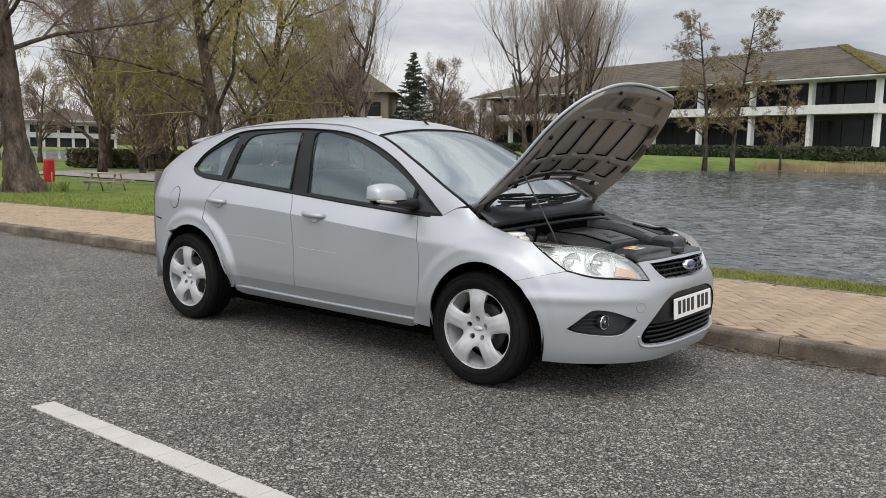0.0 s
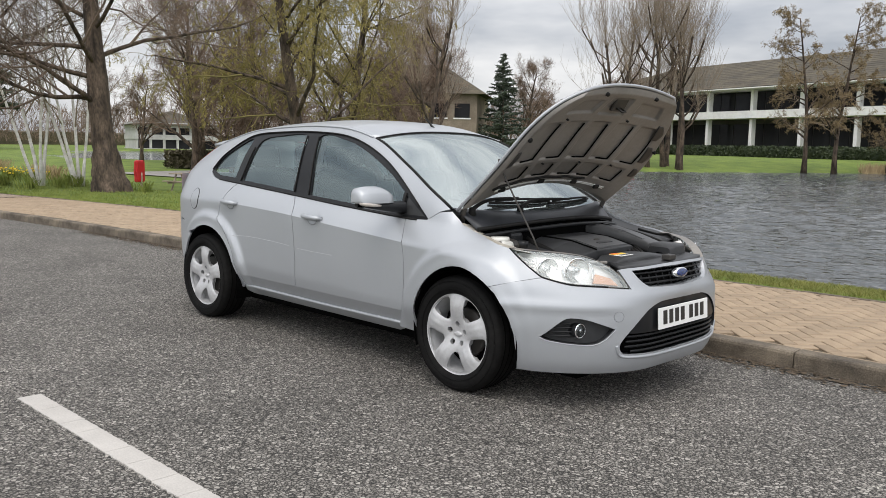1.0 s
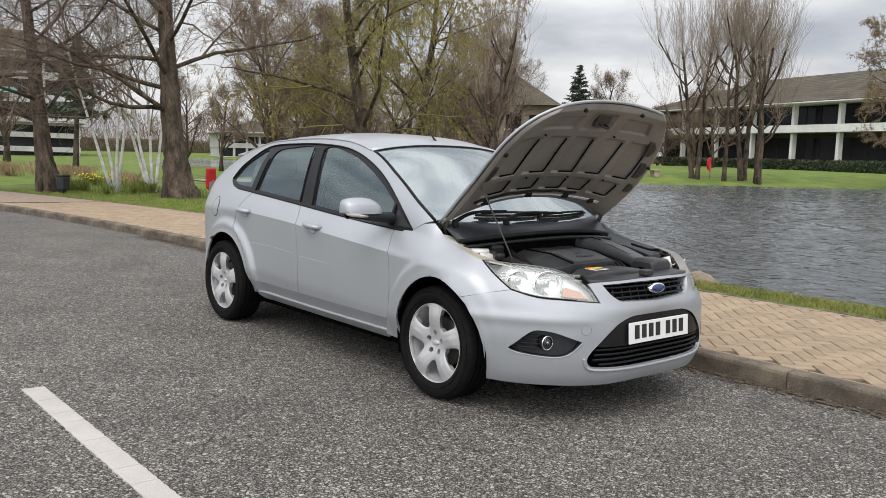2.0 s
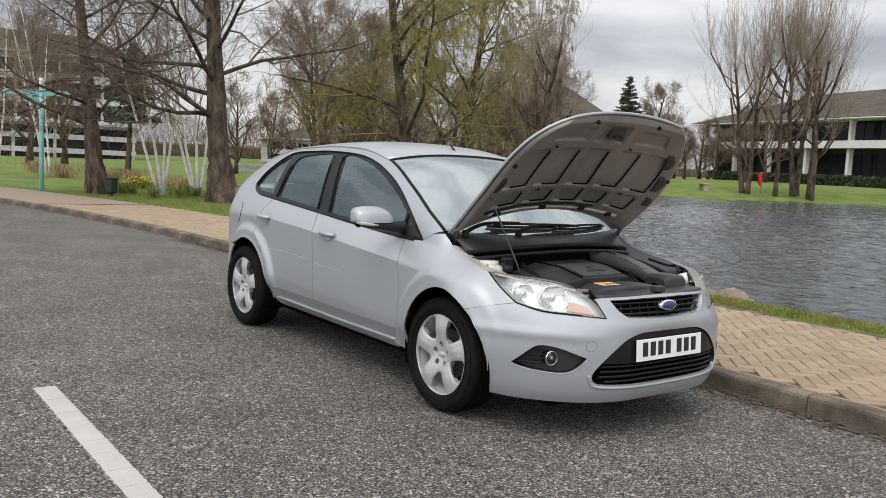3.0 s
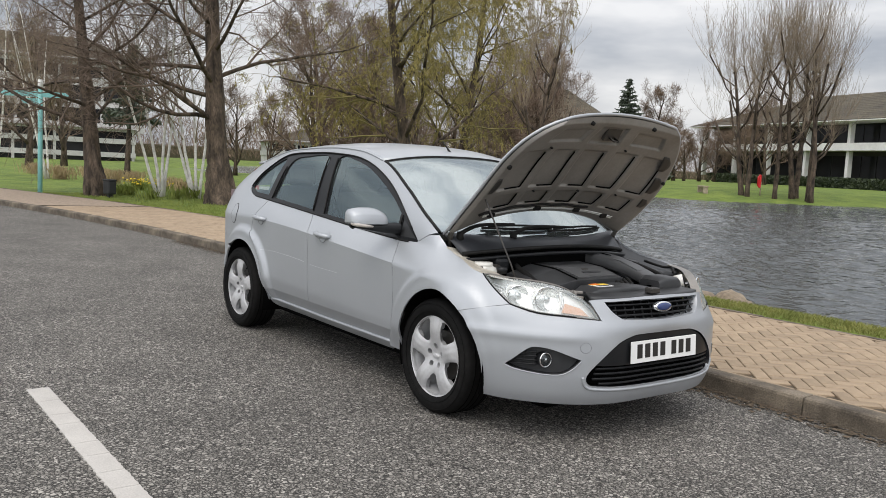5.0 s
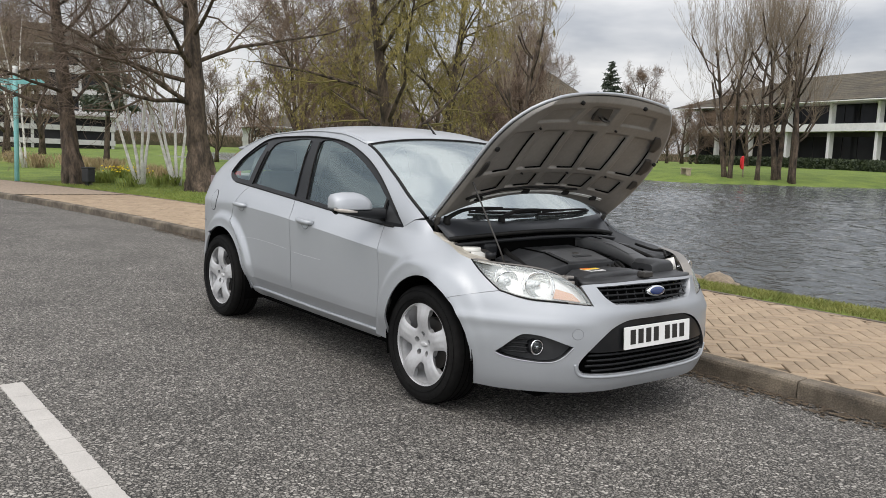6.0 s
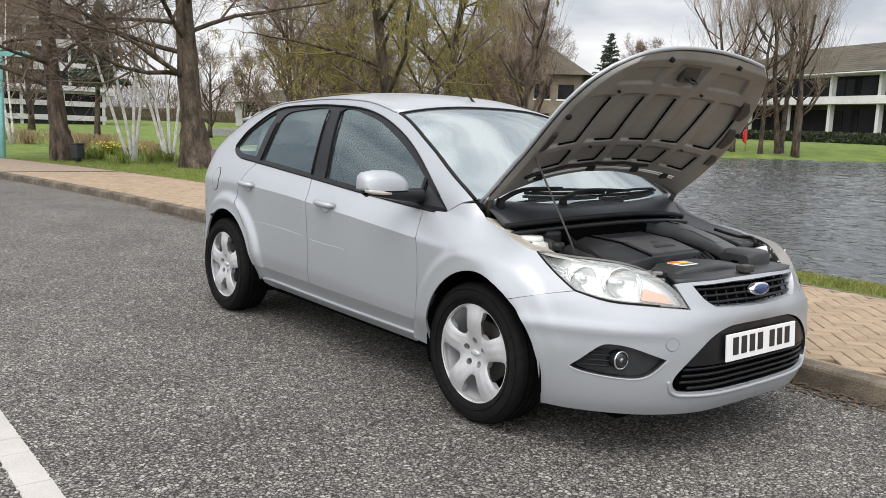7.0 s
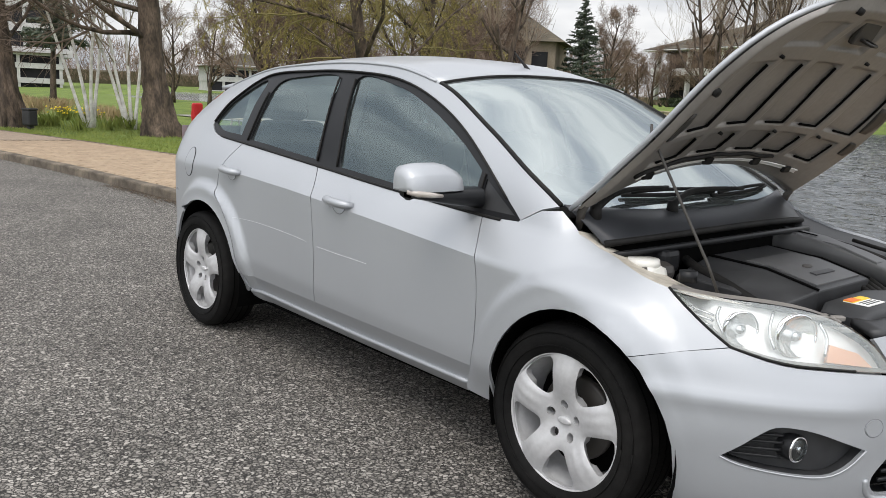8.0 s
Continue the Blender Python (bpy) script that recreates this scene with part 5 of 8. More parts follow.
rear_door_poly = list(DOOR_M) + [(-1.93, 0.304)] + list(reversed(DOOR_R)) + list(reversed(seg(BELT_L, -1.58, -2.28)))
frame_poly = [(-0.330, 0.912), (-0.245, 0.960)] + EDGE + [(-3.34, 1.0), (-3.37, 0.86), (-3.375, 0.735), (-3.0, 0.722), (-2.90, 0.62)]
frame_poly += arch(1, 40 + 78, -7) + [(-2.15, 0.287)] + list(reversed(DOOR_R)) + seg(BELT_L, -2.285, -2.69)[1:] + WIN_TOP[1:]
sill_poly = [(-0.480, 0.300), (-0.82, 0.298), (-1.31, 0.298), (-1.93, 0.298), (-2.128, 0.300), (-2.14, 0.27), (-2.08, 0.235), (-0.56, 0.235), (-0.481, 0.262)]
rear_bumper_poly = [(-2.995, 0.715), (-3.38, 0.728), (-3.44, 0.55), (-3.42, 0.30), (-3.30, 0.24), (-2.97, 0.245)] + [p for p in arch(1, 200, 130)]

for s, who in ((1, "right"), (-1, "left")):
    fd = panel("fender", fender_poly, flank, M_PAINT, car, side=s, gap=0.0009, h=0.02)
    upper = [clip_z(inset_poly(p, 0.0022), CREASE, True) for p in (front_door_poly, rear_door_poly)]
    front = panel("front_door", clip_crease(upper[0], False), flank, M_PAINT, car, side=s, gap=0.0)
    rear = panel("rear_door", clip_crease(upper[1], False), flank, M_PAINT, car, side=s, gap=0.0, h=0.022)
    panel("door_shoulder", clip_crease(upper[0], True), flank, M_PAINT, front, "door skin above the shoulder crease", side=s, gap=0.0)
    panel("door_shoulder", clip_crease(upper[1], True), flank, M_PAINT, rear, "door skin above the shoulder crease", side=s, gap=0.0)
    for poly, ob in ((front_door_poly, front), (rear_door_poly, rear)):
        panel("door_tuck", clip_z(poly, CREASE, False), tuck_pt, M_PAINT, ob, "turned-in lower edge of the door", side=s, gap=0.0, thick=0.012)
    sf = panel("side_frame", frame_poly, flank, M_PAINT, car, "silver roof rail, pillar and rear quarter", side=s, h=0.022)
    sill = panel("sill", sill_poly, sill_pt, M_PAINT, car, side=s)
    tube_ob("sill_edge", [Vector((x, -s * (flank_y(x, CREASE) - 0.044), 0.298 + 0.004 * abs(x + 1.25))) for x in [-0.49 - 1.63 * k / 24 for k in range(25)]], 0.010, 8, M_PAINT, sill)
    rb = panel("rear_bumper_corner", rear_bumper_poly, flank, M_PAINT, car, side=s, lift=0.0)
    # black surround of the side windows
    ring_out = list(BELT_L) + WIN_TOP[1:-1]
    fglass = chain([(-0.575, 0.935), (-1.06, 0.966), (-1.425, 0.992)]) + chain([(-1.452, 1.14), (-1.497, 1.375), (-1.215, 1.352), (-0.985, 1.278), (-0.73, 1.156), (-0.575, 1.060)])
    rglass = chain([(-1.622, 1.008), (-1.95, 1.032), (-2.248, 1.054)]) + chain([(-2.215, 1.193), (-2.165, 1.338), (-1.95, 1.376), (-1.650, 1.380), (-1.628, 1.245), (-1.622, 1.008)])[1:-1]
    qglass = chain([(-2.345, 1.068), (-2.56, 1.080), (-2.662, 1.112)]) + chain([(-2.662, 1.140), (-2.575, 1.233), (-2.305, 1.352), (-2.32, 1.215), (-2.345, 1.068)])[:-1]
    tri = [(-0.36, 0.927), (-0.535, 0.930), (-0.54, 1.035)]
    wf = panel("window_surround", ring_out, flank, M_BLACKTRIM, sf, "satin black window surround", holes=[fglass, rglass, qglass, tri], side=s, gap=0.0, lift=-0.004, h=0.035)
    panel("window_glass", fglass, flank, M_GLASS, front, "green-tinted side window", side=s, gap=-0.004, lift=-0.012, thick=0, h=0.05).visible_shadow = False
    panel("window_glass", rglass, flank, M_GLASS, rear, "green-tinted side window", side=s, gap=-0.004, lift=-0.012, thick=0, h=0.05).visible_shadow = False
    panel("quarter_glass", qglass, flank, M_GLASS, sf, "green-tinted quarter window", side=s, gap=-0.004, lift=-0.012, thick=0, h=0.05).visible_shadow = False
    panel("corner_cover", tri, flank, M_PLASTIC, sf, "black mirror corner cover", side=s, gap=-0.003, lift=-0.010, thick=0, h=0.05)
    # rubber seal lines round the surround and along the belt
    for nm, line, rad in (("belt_seal", seg(BELT_L, -0.40, -2.55), 0.006), ("window_seal", WIN_TOP[3:-2], 0.005)):
        pts = [Vector(flank(*p)) + Vector((0, -0.002, 0)) for p in line]
        pts = [Vector((p.x, p.y * s, p.z)) for p in pts]
        tube_ob(nm, pts, rad, 6, M_RUBBER, sf)
    for (xa, za, xb, zb), nm in (((-1.597, 1.0, -1.633, 1.375), "pillar_seam"), ((-1.44, 0.99, -1.507, 1.37), "pillar_seam"), ((-0.548, 0.93, -0.55, 1.05), "pillar_seam"), ((-2.262, 1.045, -2.215, 1.29), "pillar_seam")):
        pts = [Vector(flank(xa + (xb - xa) * i / 8, za + (zb - za) * i / 8)) + Vector((0, -0.001, 0)) for i in range(9)]
        tube_ob(nm, [Vector((p.x, p.y * s, p.z)) for p in pts], 0.005, 5, M_RUBBER, sf)
    # inner door linings close the cabin
    panel("door_lining", [(-0.50, 0.32), (-2.02, 0.32), (-2.02, 1.0), (-1.5, 0.965), (-0.55, 0.905)], flank, M_TRIMGREY, front, "grey door lining", side=s, lift=-0.075, thick=0.0, h=0.12)
    # door handles: a pull bar over a round recess
    for px_, pz, ob in ((-1.273, 0.862, front), (-2.254, 0.897, rear)):
        b = Vector(flank(px_, pz))
        cup = [(px_ + 0.052 * math.cos(w * 0.393), pz - 0.006 + 0.046 * math.sin(w * 0.393)) for w in range(16)]
        panel("handle_cup", cup, flank, M_PAINT, ob, side=s, lift=0.0015, thick=0.0, h=0.02)
        v, f = [], []
        pts = [b + Vector((dx, dy, dz)) for dx, dy, dz in ((-0.10, 0.004, 0.002), (-0.088, -0.022, 0.001), (-0.045, -0.034, 0.0), (0.02, -0.036, -0.003), (0.062, -0.028, -0.005), (0.08, 0.002, -0.006))]
        tube(v, f, [Vector((p.x, p.y * s, p.z)) for p in pts], [0.012, 0.0165, 0.0175, 0.0175, 0.0165, 0.012], 10)
        # thin grey line drawn as the shadow in the cup's lower half
        rec = [Vector(flank(px_ + 0.05 * math.cos(w * 0.3927 + 3.3), pz - 0.006 + 0.044 * math.sin(w * 0.3927 + 3.3))) + Vector((0, -0.001, 0)) for w in range(8)]
        tube_ob("cup_shadow", [Vector((p.x, p.y * s, p.z)) for p in rec], 0.0022, 5, M_TRIMGREY, ob)
        hd = mesh_ob("door_handle", v, f, M_PAINT, ob, "body-coloured pull handle", smooth=True)
    if s == 1:
        front_right, rear_right = front, rear
        lock = Vector(flank(-1.355, 0.866))
        tube_ob("lock", [lock + Vector((0, -0.03, 0)), lock + Vector((0, -0.034, 0))], 0.008, 10, M_CHROME, front, "small round key lock")
    if s == 1:
        cap = [(-2.79 + 0.062 * math.cos(w * 0.2618), 0.892 + 0.078 * math.sin(w * 0.2618)) for w in range(24)]
        panel("fuel_flap", cap, flank, M_PAINT, sf, "round fuel filler flap", side=s, lift=0.003, h=0.03, thick=0.01)
        capr = [Vector(flank(*p)) + Vector((0, -0.001, 0)) for p in cap + cap[:1]]
        tube_ob("flap_gap", capr, 0.0022, 4, M_RUBBER, sf)
    # tail lamp strip up the rear pillar
    tl = [(-3.30, 0.92), (-3.345, 0.92), (-3.335, 1.03), (-3.27, 1.13), (-3.10, 1.225), (-2.96, 1.28), (-2.955, 1.262), (-3.08, 1.20), (-3.22, 1.11), (-3.28, 1.02)]
    panel("tail_lamp", tl, flank, M_TAIL, car, "slim red tail lamp up the rear pillar", side=s, lift=0.003, thick=0.03)
    # wheel arch liners
    for k in (0, 1):
        x, z, r = ARCHES[k]
        v, f = [], []
        n = 22
        for i in range(n + 1):
            w = radians(-20 + 220 * i / n)
            for y in (-0.872 * s, -0.50 * s):
                v.append((x + (r + 0.012) * math.cos(w), y + (0.02 * s if y * s < -0.8 else 0), z + (r + 0.012) * math.sin(w)))
        for i in range(n):
            f.append((2 * i, 2 * i + 2, 2 * i + 3, 2 * i + 1))
        b = len(v)
        v.append((x, -0.50 * s, z - 0.12))
        for i in range(n):
            f.append((2 * i + 1, 2 * i + 3, b))
        mesh_ob("arch_liner", v, f, M_CAVITY_SHADE, car, "black wheel arch liner")

# old scratches along the doors
for door, line in ((rear_right, ((-2.22, 0.660), (-2.05, 0.668), (-1.85, 0.667), (-1.65, 0.660), (-1.53, 0.652))), (front_right, ((-1.44, 0.644), (-1.30, 0.640), (-1.17, 0.639), (-1.07, 0.637)))):
    tube_ob("scratch", [Vector(flank(*p)) for p in chain(line, 4)], 0.0011, 4, M_SCRATCH, door, "thin pale scratch")

# roof, screens and tail
roof = grid_sheet("roof", roof_pt, 28, 20, M_PAINT, car, flip=True, thick=0.02)
ws = grid_sheet("windscreen", screen_pt, 16, 24, M_SCREEN, car, "clear windscreen with a green tint", flip=True)
ws.visible_shadow = False
grid_sheet("headliner", lambda u, v: tuple(Vector(roof_pt(0.02 + 0.96 * u, v * 0.97)) - Vector((0, 0, 0.035))), 10, 8, M_HEADLINER, car, "pale headliner", flip=False)


def hatch_pt(u, v):
    xe = -2.83 - 0.50 * u
    y = EDGE_Y(xe) * v * (1 - 0.02 * u)
    return (xe - 0.03 * (1 - v * v), y, EDGE_Z(xe) + 0.062 * (1 - abs(v) ** 2.6) * (1 - 0.6 * u) - 0.003)


def tail_pt(u, v):
    z = 1.06 - 0.85 * u
    return (-3.36 - 0.07 * math.sin(math.pi * min(u + 0.12, 1)) * (1 - 0.6 * v * v), 0.62 * v, z)


hatch = grid_sheet("tailgate", tail_pt, 12, 10, M_PAINT, car)
grid_sheet("rear_window", hatch_pt, 10, 12, M_GLASS, hatch, "rear window", flip=True)


def spoiler_pt(u, v):
    xe = -2.80 - 0.16 * u
    return (xe, 0.56 * v, EDGE_Z(-2.80) + 0.066 * (1 - abs(v) ** 3) - 0.01 * u + 0.004)


sp = grid_sheet("spoiler", spoiler_pt, 4, 12, M_PAINT, car, "roof spoiler", flip=True, thick=0.02)
boxes("brake_lamp", [((0.03, 0.24, 0.018), T((-2.95, 0, 1.398)))], M_TAIL, sp, "red high brake lamp", bevel=0.004)
# roof aerial
an = tube_ob("aerial", [(-1.02, -0.01, 1.42), (-1.05, -0.01, 1.44), (-1.09, -0.008, 1.475), (-1.15, -0.008, 1.525)], [0.022, 0.011, 0.006, 0.003], 8, M_RUBBER, car, "short black roof aerial")
# ditch strips between roof and rails
for s in (1, -1):
    tube_ob("roof_strip", [Vector((x, -s * (EDGE_Y(x) + 0.001), EDGE_Z(x) + 0.001)) for x in [-0.99 - 0.06 * i for i in range(31)]], 0.006, 6, M_PAINT, car)
    tube_ob("screen_seal", [Vector(screen_pt(i / 14, -s)) + Vector((0.004, 0, 0.001)) for i in range(15)], 0.009, 6, M_RUBBER, car, "black windscreen seal")
tube_ob("header_seal", [Vector(screen_pt(1.0, -1 + i / 8)) + Vector((0.004, 0, 0.002)) for i in range(17)], 0.006, 6, M_RUBBER, car)
# dotted dark band inside the edge of the screen
grid_sheet("screen_band", lambda u, v: tuple(Vector(screen_pt(0.0 + 0.07 * u, v)) - Vector((0.004, 0, 0.004))), 2, 20, M_BLACKTRIM, car, flip=True)

# ---- front end ----
def mirror(pts):
    return [(-p, z) for p, z in reversed(pts)]


LAMP = chain([(-69.6, 0.812), (-61.7, 0.727), (-57.2, 0.682)], 4) + chain([(-57.2, 0.682), (-48.5, 0.654), (-38.7, 0.645), (-28.0, 0.632)], 4)[1:] + chain([(-28.0, 0.632), (-31.0, 0.699), (-36.9, 0.757), (-43.0, 0.785), (-51.0, 0.799), (-61.0, 0.805), (-69.6, 0.812)], 4)[1:-1]
half_top = [(-73.9, 0.6205), (-66.6, 0.6525), (-57.3, 0.680)] + chain([(-57.3, 0.680), (-48.5, 0.649), (-38.7, 0.640), (-27.4, 0.627)], 4)[1:] + chain([(-27.4, 0.627), (-30.0, 0.690), (-31.5, 0.722)], 4)[1:] + chain([(-31.5, 0.722), (-26.3, 0.729), (-10.0, 0.735), (0.0, 0.737)], 4)[1:]
half_low = [(0.0, 0.20), (-20.0, 0.20), (-40.0, 0.20), (-58.0, 0.20), (-64.9, 0.205), (-64.4, 0.30), (-65.0, 0.39), (-66.4, 0.46), (-68.7, 0.53), (-71.6, 0.59)]
bumper_poly = on_nose(half_top + mirror(half_top)[1:] + [(-p, z) for p, z in reversed(half_low)] + half_low[1:])
G_UP = chain([(0.0, 0.722), (-12.0, 0.721), (-26.0, 0.716)], 4) + chain([(-26.0, 0.716), (-22.9, 0.664), (-19.2, 0.630)], 4)[1:] + [(-8.0, 0.622), (0.0, 0.621)]
G_UP = G_UP + [(-p, z) for p, z in reversed(G_UP)][1:-1]
G_LOW = chain([(0.0, 0.556), (-10.0, 0.555), (-15.4, 0.550), (-21.6, 0.515), (-28.2, 0.427), (-32.0, 0.355), (-31.0, 0.310), (-27.0, 0.296), (-11.0, 0.288), (0.0, 0.288)], 4)
G_LOW = G_LOW + [(-p, z) for p, z in reversed(G_LOW)][1:-1]
FOG = chain([(-57.2, 0.387), (-54.2, 0.425), (-51.7, 0.460), (-49.0, 0.488), (-45.5, 0.489), (-42.0, 0.479), (-38.0, 0.458), (-33.8, 0.434)], 3) + chain([(-33.8, 0.434), (-36.8, 0.384), (-40.7, 0.356), (-47.3, 0.357), (-54.1, 0.370), (-57.2, 0.387)], 3)[1:-1]
FOGL = [(-p, z) for p, z in reversed(FOG)]
bumper = panel("front_bumper", bumper_poly, arc_nose, M_PAINT, car, holes=[on_nose(G_UP), on_nose(G_LOW), on_nose(FOG), on_nose(FOGL)], h=0.018, thick=0.014, gap=0.0008, out=(0, 0, 0.45))


def ledge(name, outline, depth, material, parent, label=""):
    """The turned-in wall of an opening in the nose."""
    v, f = [], []
    pts = dense(on_nose(outline), 0.02)
    n = len(pts)
    for p in pts:
        q = Vector(arc_nose(*p))
        d = Vector((q.x, q.y, 0)).normalized()
        v += [q, q - d * depth]
    for i in range(n):
        j = (i + 1) % n
        f.append((2 * i, 2 * j, 2 * j + 1, 2 * i + 1))
    return mesh_ob(name, v, f, material, parent, label, smooth=False)


# upper grille: dark mesh of slats behind the opening, with the oval badge
ug = panel("upper_grille", on_nose(G_UP), arc_nose, M_CAVITY_SHADE, car, "black slatted upper grille", lift=-0.05, thick=0, gap=0, h=0.05, out=(0, 0, 0.45))
ledge("grille_frame", G_UP, 0.055, M_PAINT, ug)
for i in range(1, 4):
    z = 0.621 + 0.025 * i
    lim = 19.5 + 6.3 * (z - 0.630) / 0.086
    pts = [Vector(nose(-lim + 2 * lim * k / 20, z)) * 1.0 for k in range(21)]
    pts = [p - Vector((p.x, p.y, 0)).normalized() * 0.022 for p in pts]
    tube_ob("slat", pts, 0.0055, 6, M_BLACKTRIM, ug)
for i in range(-5, 6):
    ph = i * 4.2
    pts = [Vector(nose(ph, z)) for z in (0.628, 0.67, 0.712)]
    tube_ob("upright", [p - Vector((p.x, p.y, 0)).normalized() * 0.03 for p in pts], 0.004, 5, M_BLACKTRIM, ug)


def disc(name, centre, normal, rx, rz, depth, material, parent, label="", n=28, dome=0.0):
    """A domed oval plate."""
    nrm = Vector(normal).normalized()
    a = Vector((0, 0, 1)).cross(nrm)
    a = a.normalized() if a.length > 1e-4 else Vector((1, 0, 0))
    b = nrm.cross(a).normalized()
    c = Vector(centre)
    v, f = [], []
    rings = ((1.0, -depth), (1.0, 0.0), (0.94, 0.003 + dome * 0.3), (0.6, 0.003 + dome * 0.8), (0.25, 0.003 + dome))
    for s_, d in rings:
        for k in range(n):
            w = 2 * math.pi * k / n
            v.append(c + a * (rx * s_ * math.cos(w)) + b * (rz * s_ * math.sin(w)) + nrm * d)
    for r in range(len(rings) - 1):
        for k in range(n):
            k2 = (k + 1) % n
            f.append((r * n + k, r * n + k2, (r + 1) * n + k2, (r + 1) * n + k))
    f.append(tuple((len(rings) - 1) * n + k for k in range(n)))
    return mesh_ob(name, v, f, material, parent, label, smooth=True)


badge = disc("badge", (0.838, 0, 0.684), (1, 0, 0.15), 0.066, 0.027, 0.02, M_CHROME, ug, "oval chrome and blue badge", dome=0.004)
disc("badge_centre", (0.8445, 0, 0.685), (1, 0, 0.15), 0.055, 0.0205, 0.004, M_BLUE, badge, "blue enamel oval", dome=0.003)

# lower grille with the plate panel above its slats
lg = panel("lower_grille", on_nose(G_LOW), arc_nose, M_CAVITY_SHADE, bumper, "black lower grille with thin slats", lift=-0.05, thick=0, gap=0, h=0.05, out=(0, 0, 0.45))
ledge("grille_frame", G_LOW, 0.055, M_BLACKTRIM, lg)
pp = chain([(0.0, 0.553), (-10.0, 0.552), (-15.4, 0.546), (-21.4, 0.510), (-26.5, 0.447), (-29.2, 0.408), (-18, 0.402), (0.0, 0.400)], 3)
pp = pp + [(-p, z) for p, z in reversed(pp)][1:-1]
panel("plate_panel", on_nose(pp), arc_nose, M_BLACKTRIM, lg, "satin black plate panel", lift=-0.008, gap=0.001, out=(0, 0, 0.45))
for i in range(4):
    z = 0.312 + 0.0255 * i
    lim = 30.2 - 0.4 * i if z > 0.32 else 27.5
    pts = [Vector(nose(-lim + 2 * lim * k / 24, z)) for k in range(25)]
    tube_ob("slat", [p - Vector((p.x, p.y, 0)).normalized() * 0.018 for p in pts], 0.0062, 6, M_BLACKTRIM, lg)
lip = chain([(-33.2, 0.35), (-32.0, 0.300), (-27.0, 0.284), (-11.0, 0.276), (0.0, 0.276), (11.0, 0.276), (27.0, 0.284), (32.0, 0.300), (33.2, 0.35)], 5)
tube_ob("lower_lip", [Vector(nose(*p)) for p in lip], 0.008, 8, M_PAINT, bumper, "raised lip round the lower grille")

# number plate: plain bars for its characters
pl = empty("number_plate", pose(0.868, -0.003, 0.466, 0, -4, 0))
pl.parent = bumper
boxes("plate", [((0.008, 0.52, 0.111), Matrix.Identity(4))], M_PLATE, pl, "white number plate", bevel=0.002)
for i, (y, w) in enumerate(((-0.198, 0.05), (-0.138, 0.05), (-0.078, 0.05), (-0.018, 0.05), (0.072, 0.05), (0.132, 0.05), (0.192, 0.05))):
    boxes("bar", [((0.002, w * 0.78, 0.072), T((0.0046, y, 0.004)))], M_PLATEINK, pl)

# tow eye cover
tc = [(-32.8 + 1.75 * math.cos(w * 0.393), 0.497 + 0.026 * math.sin(w * 0.393)) for w in range(16)]
panel("tow_cover", on_nose(tc), arc_nose, M_PAINT, bumper, "round tow eye cover", lift=0.002, h=0.02, thick=0.006, out=(0, 0, 0.45))
tube_ob("cover_gap", [Vector(nose(*p)) for p in tc + tc[:1]], 0.0009, 4, M_TRIMGREY, bumper)

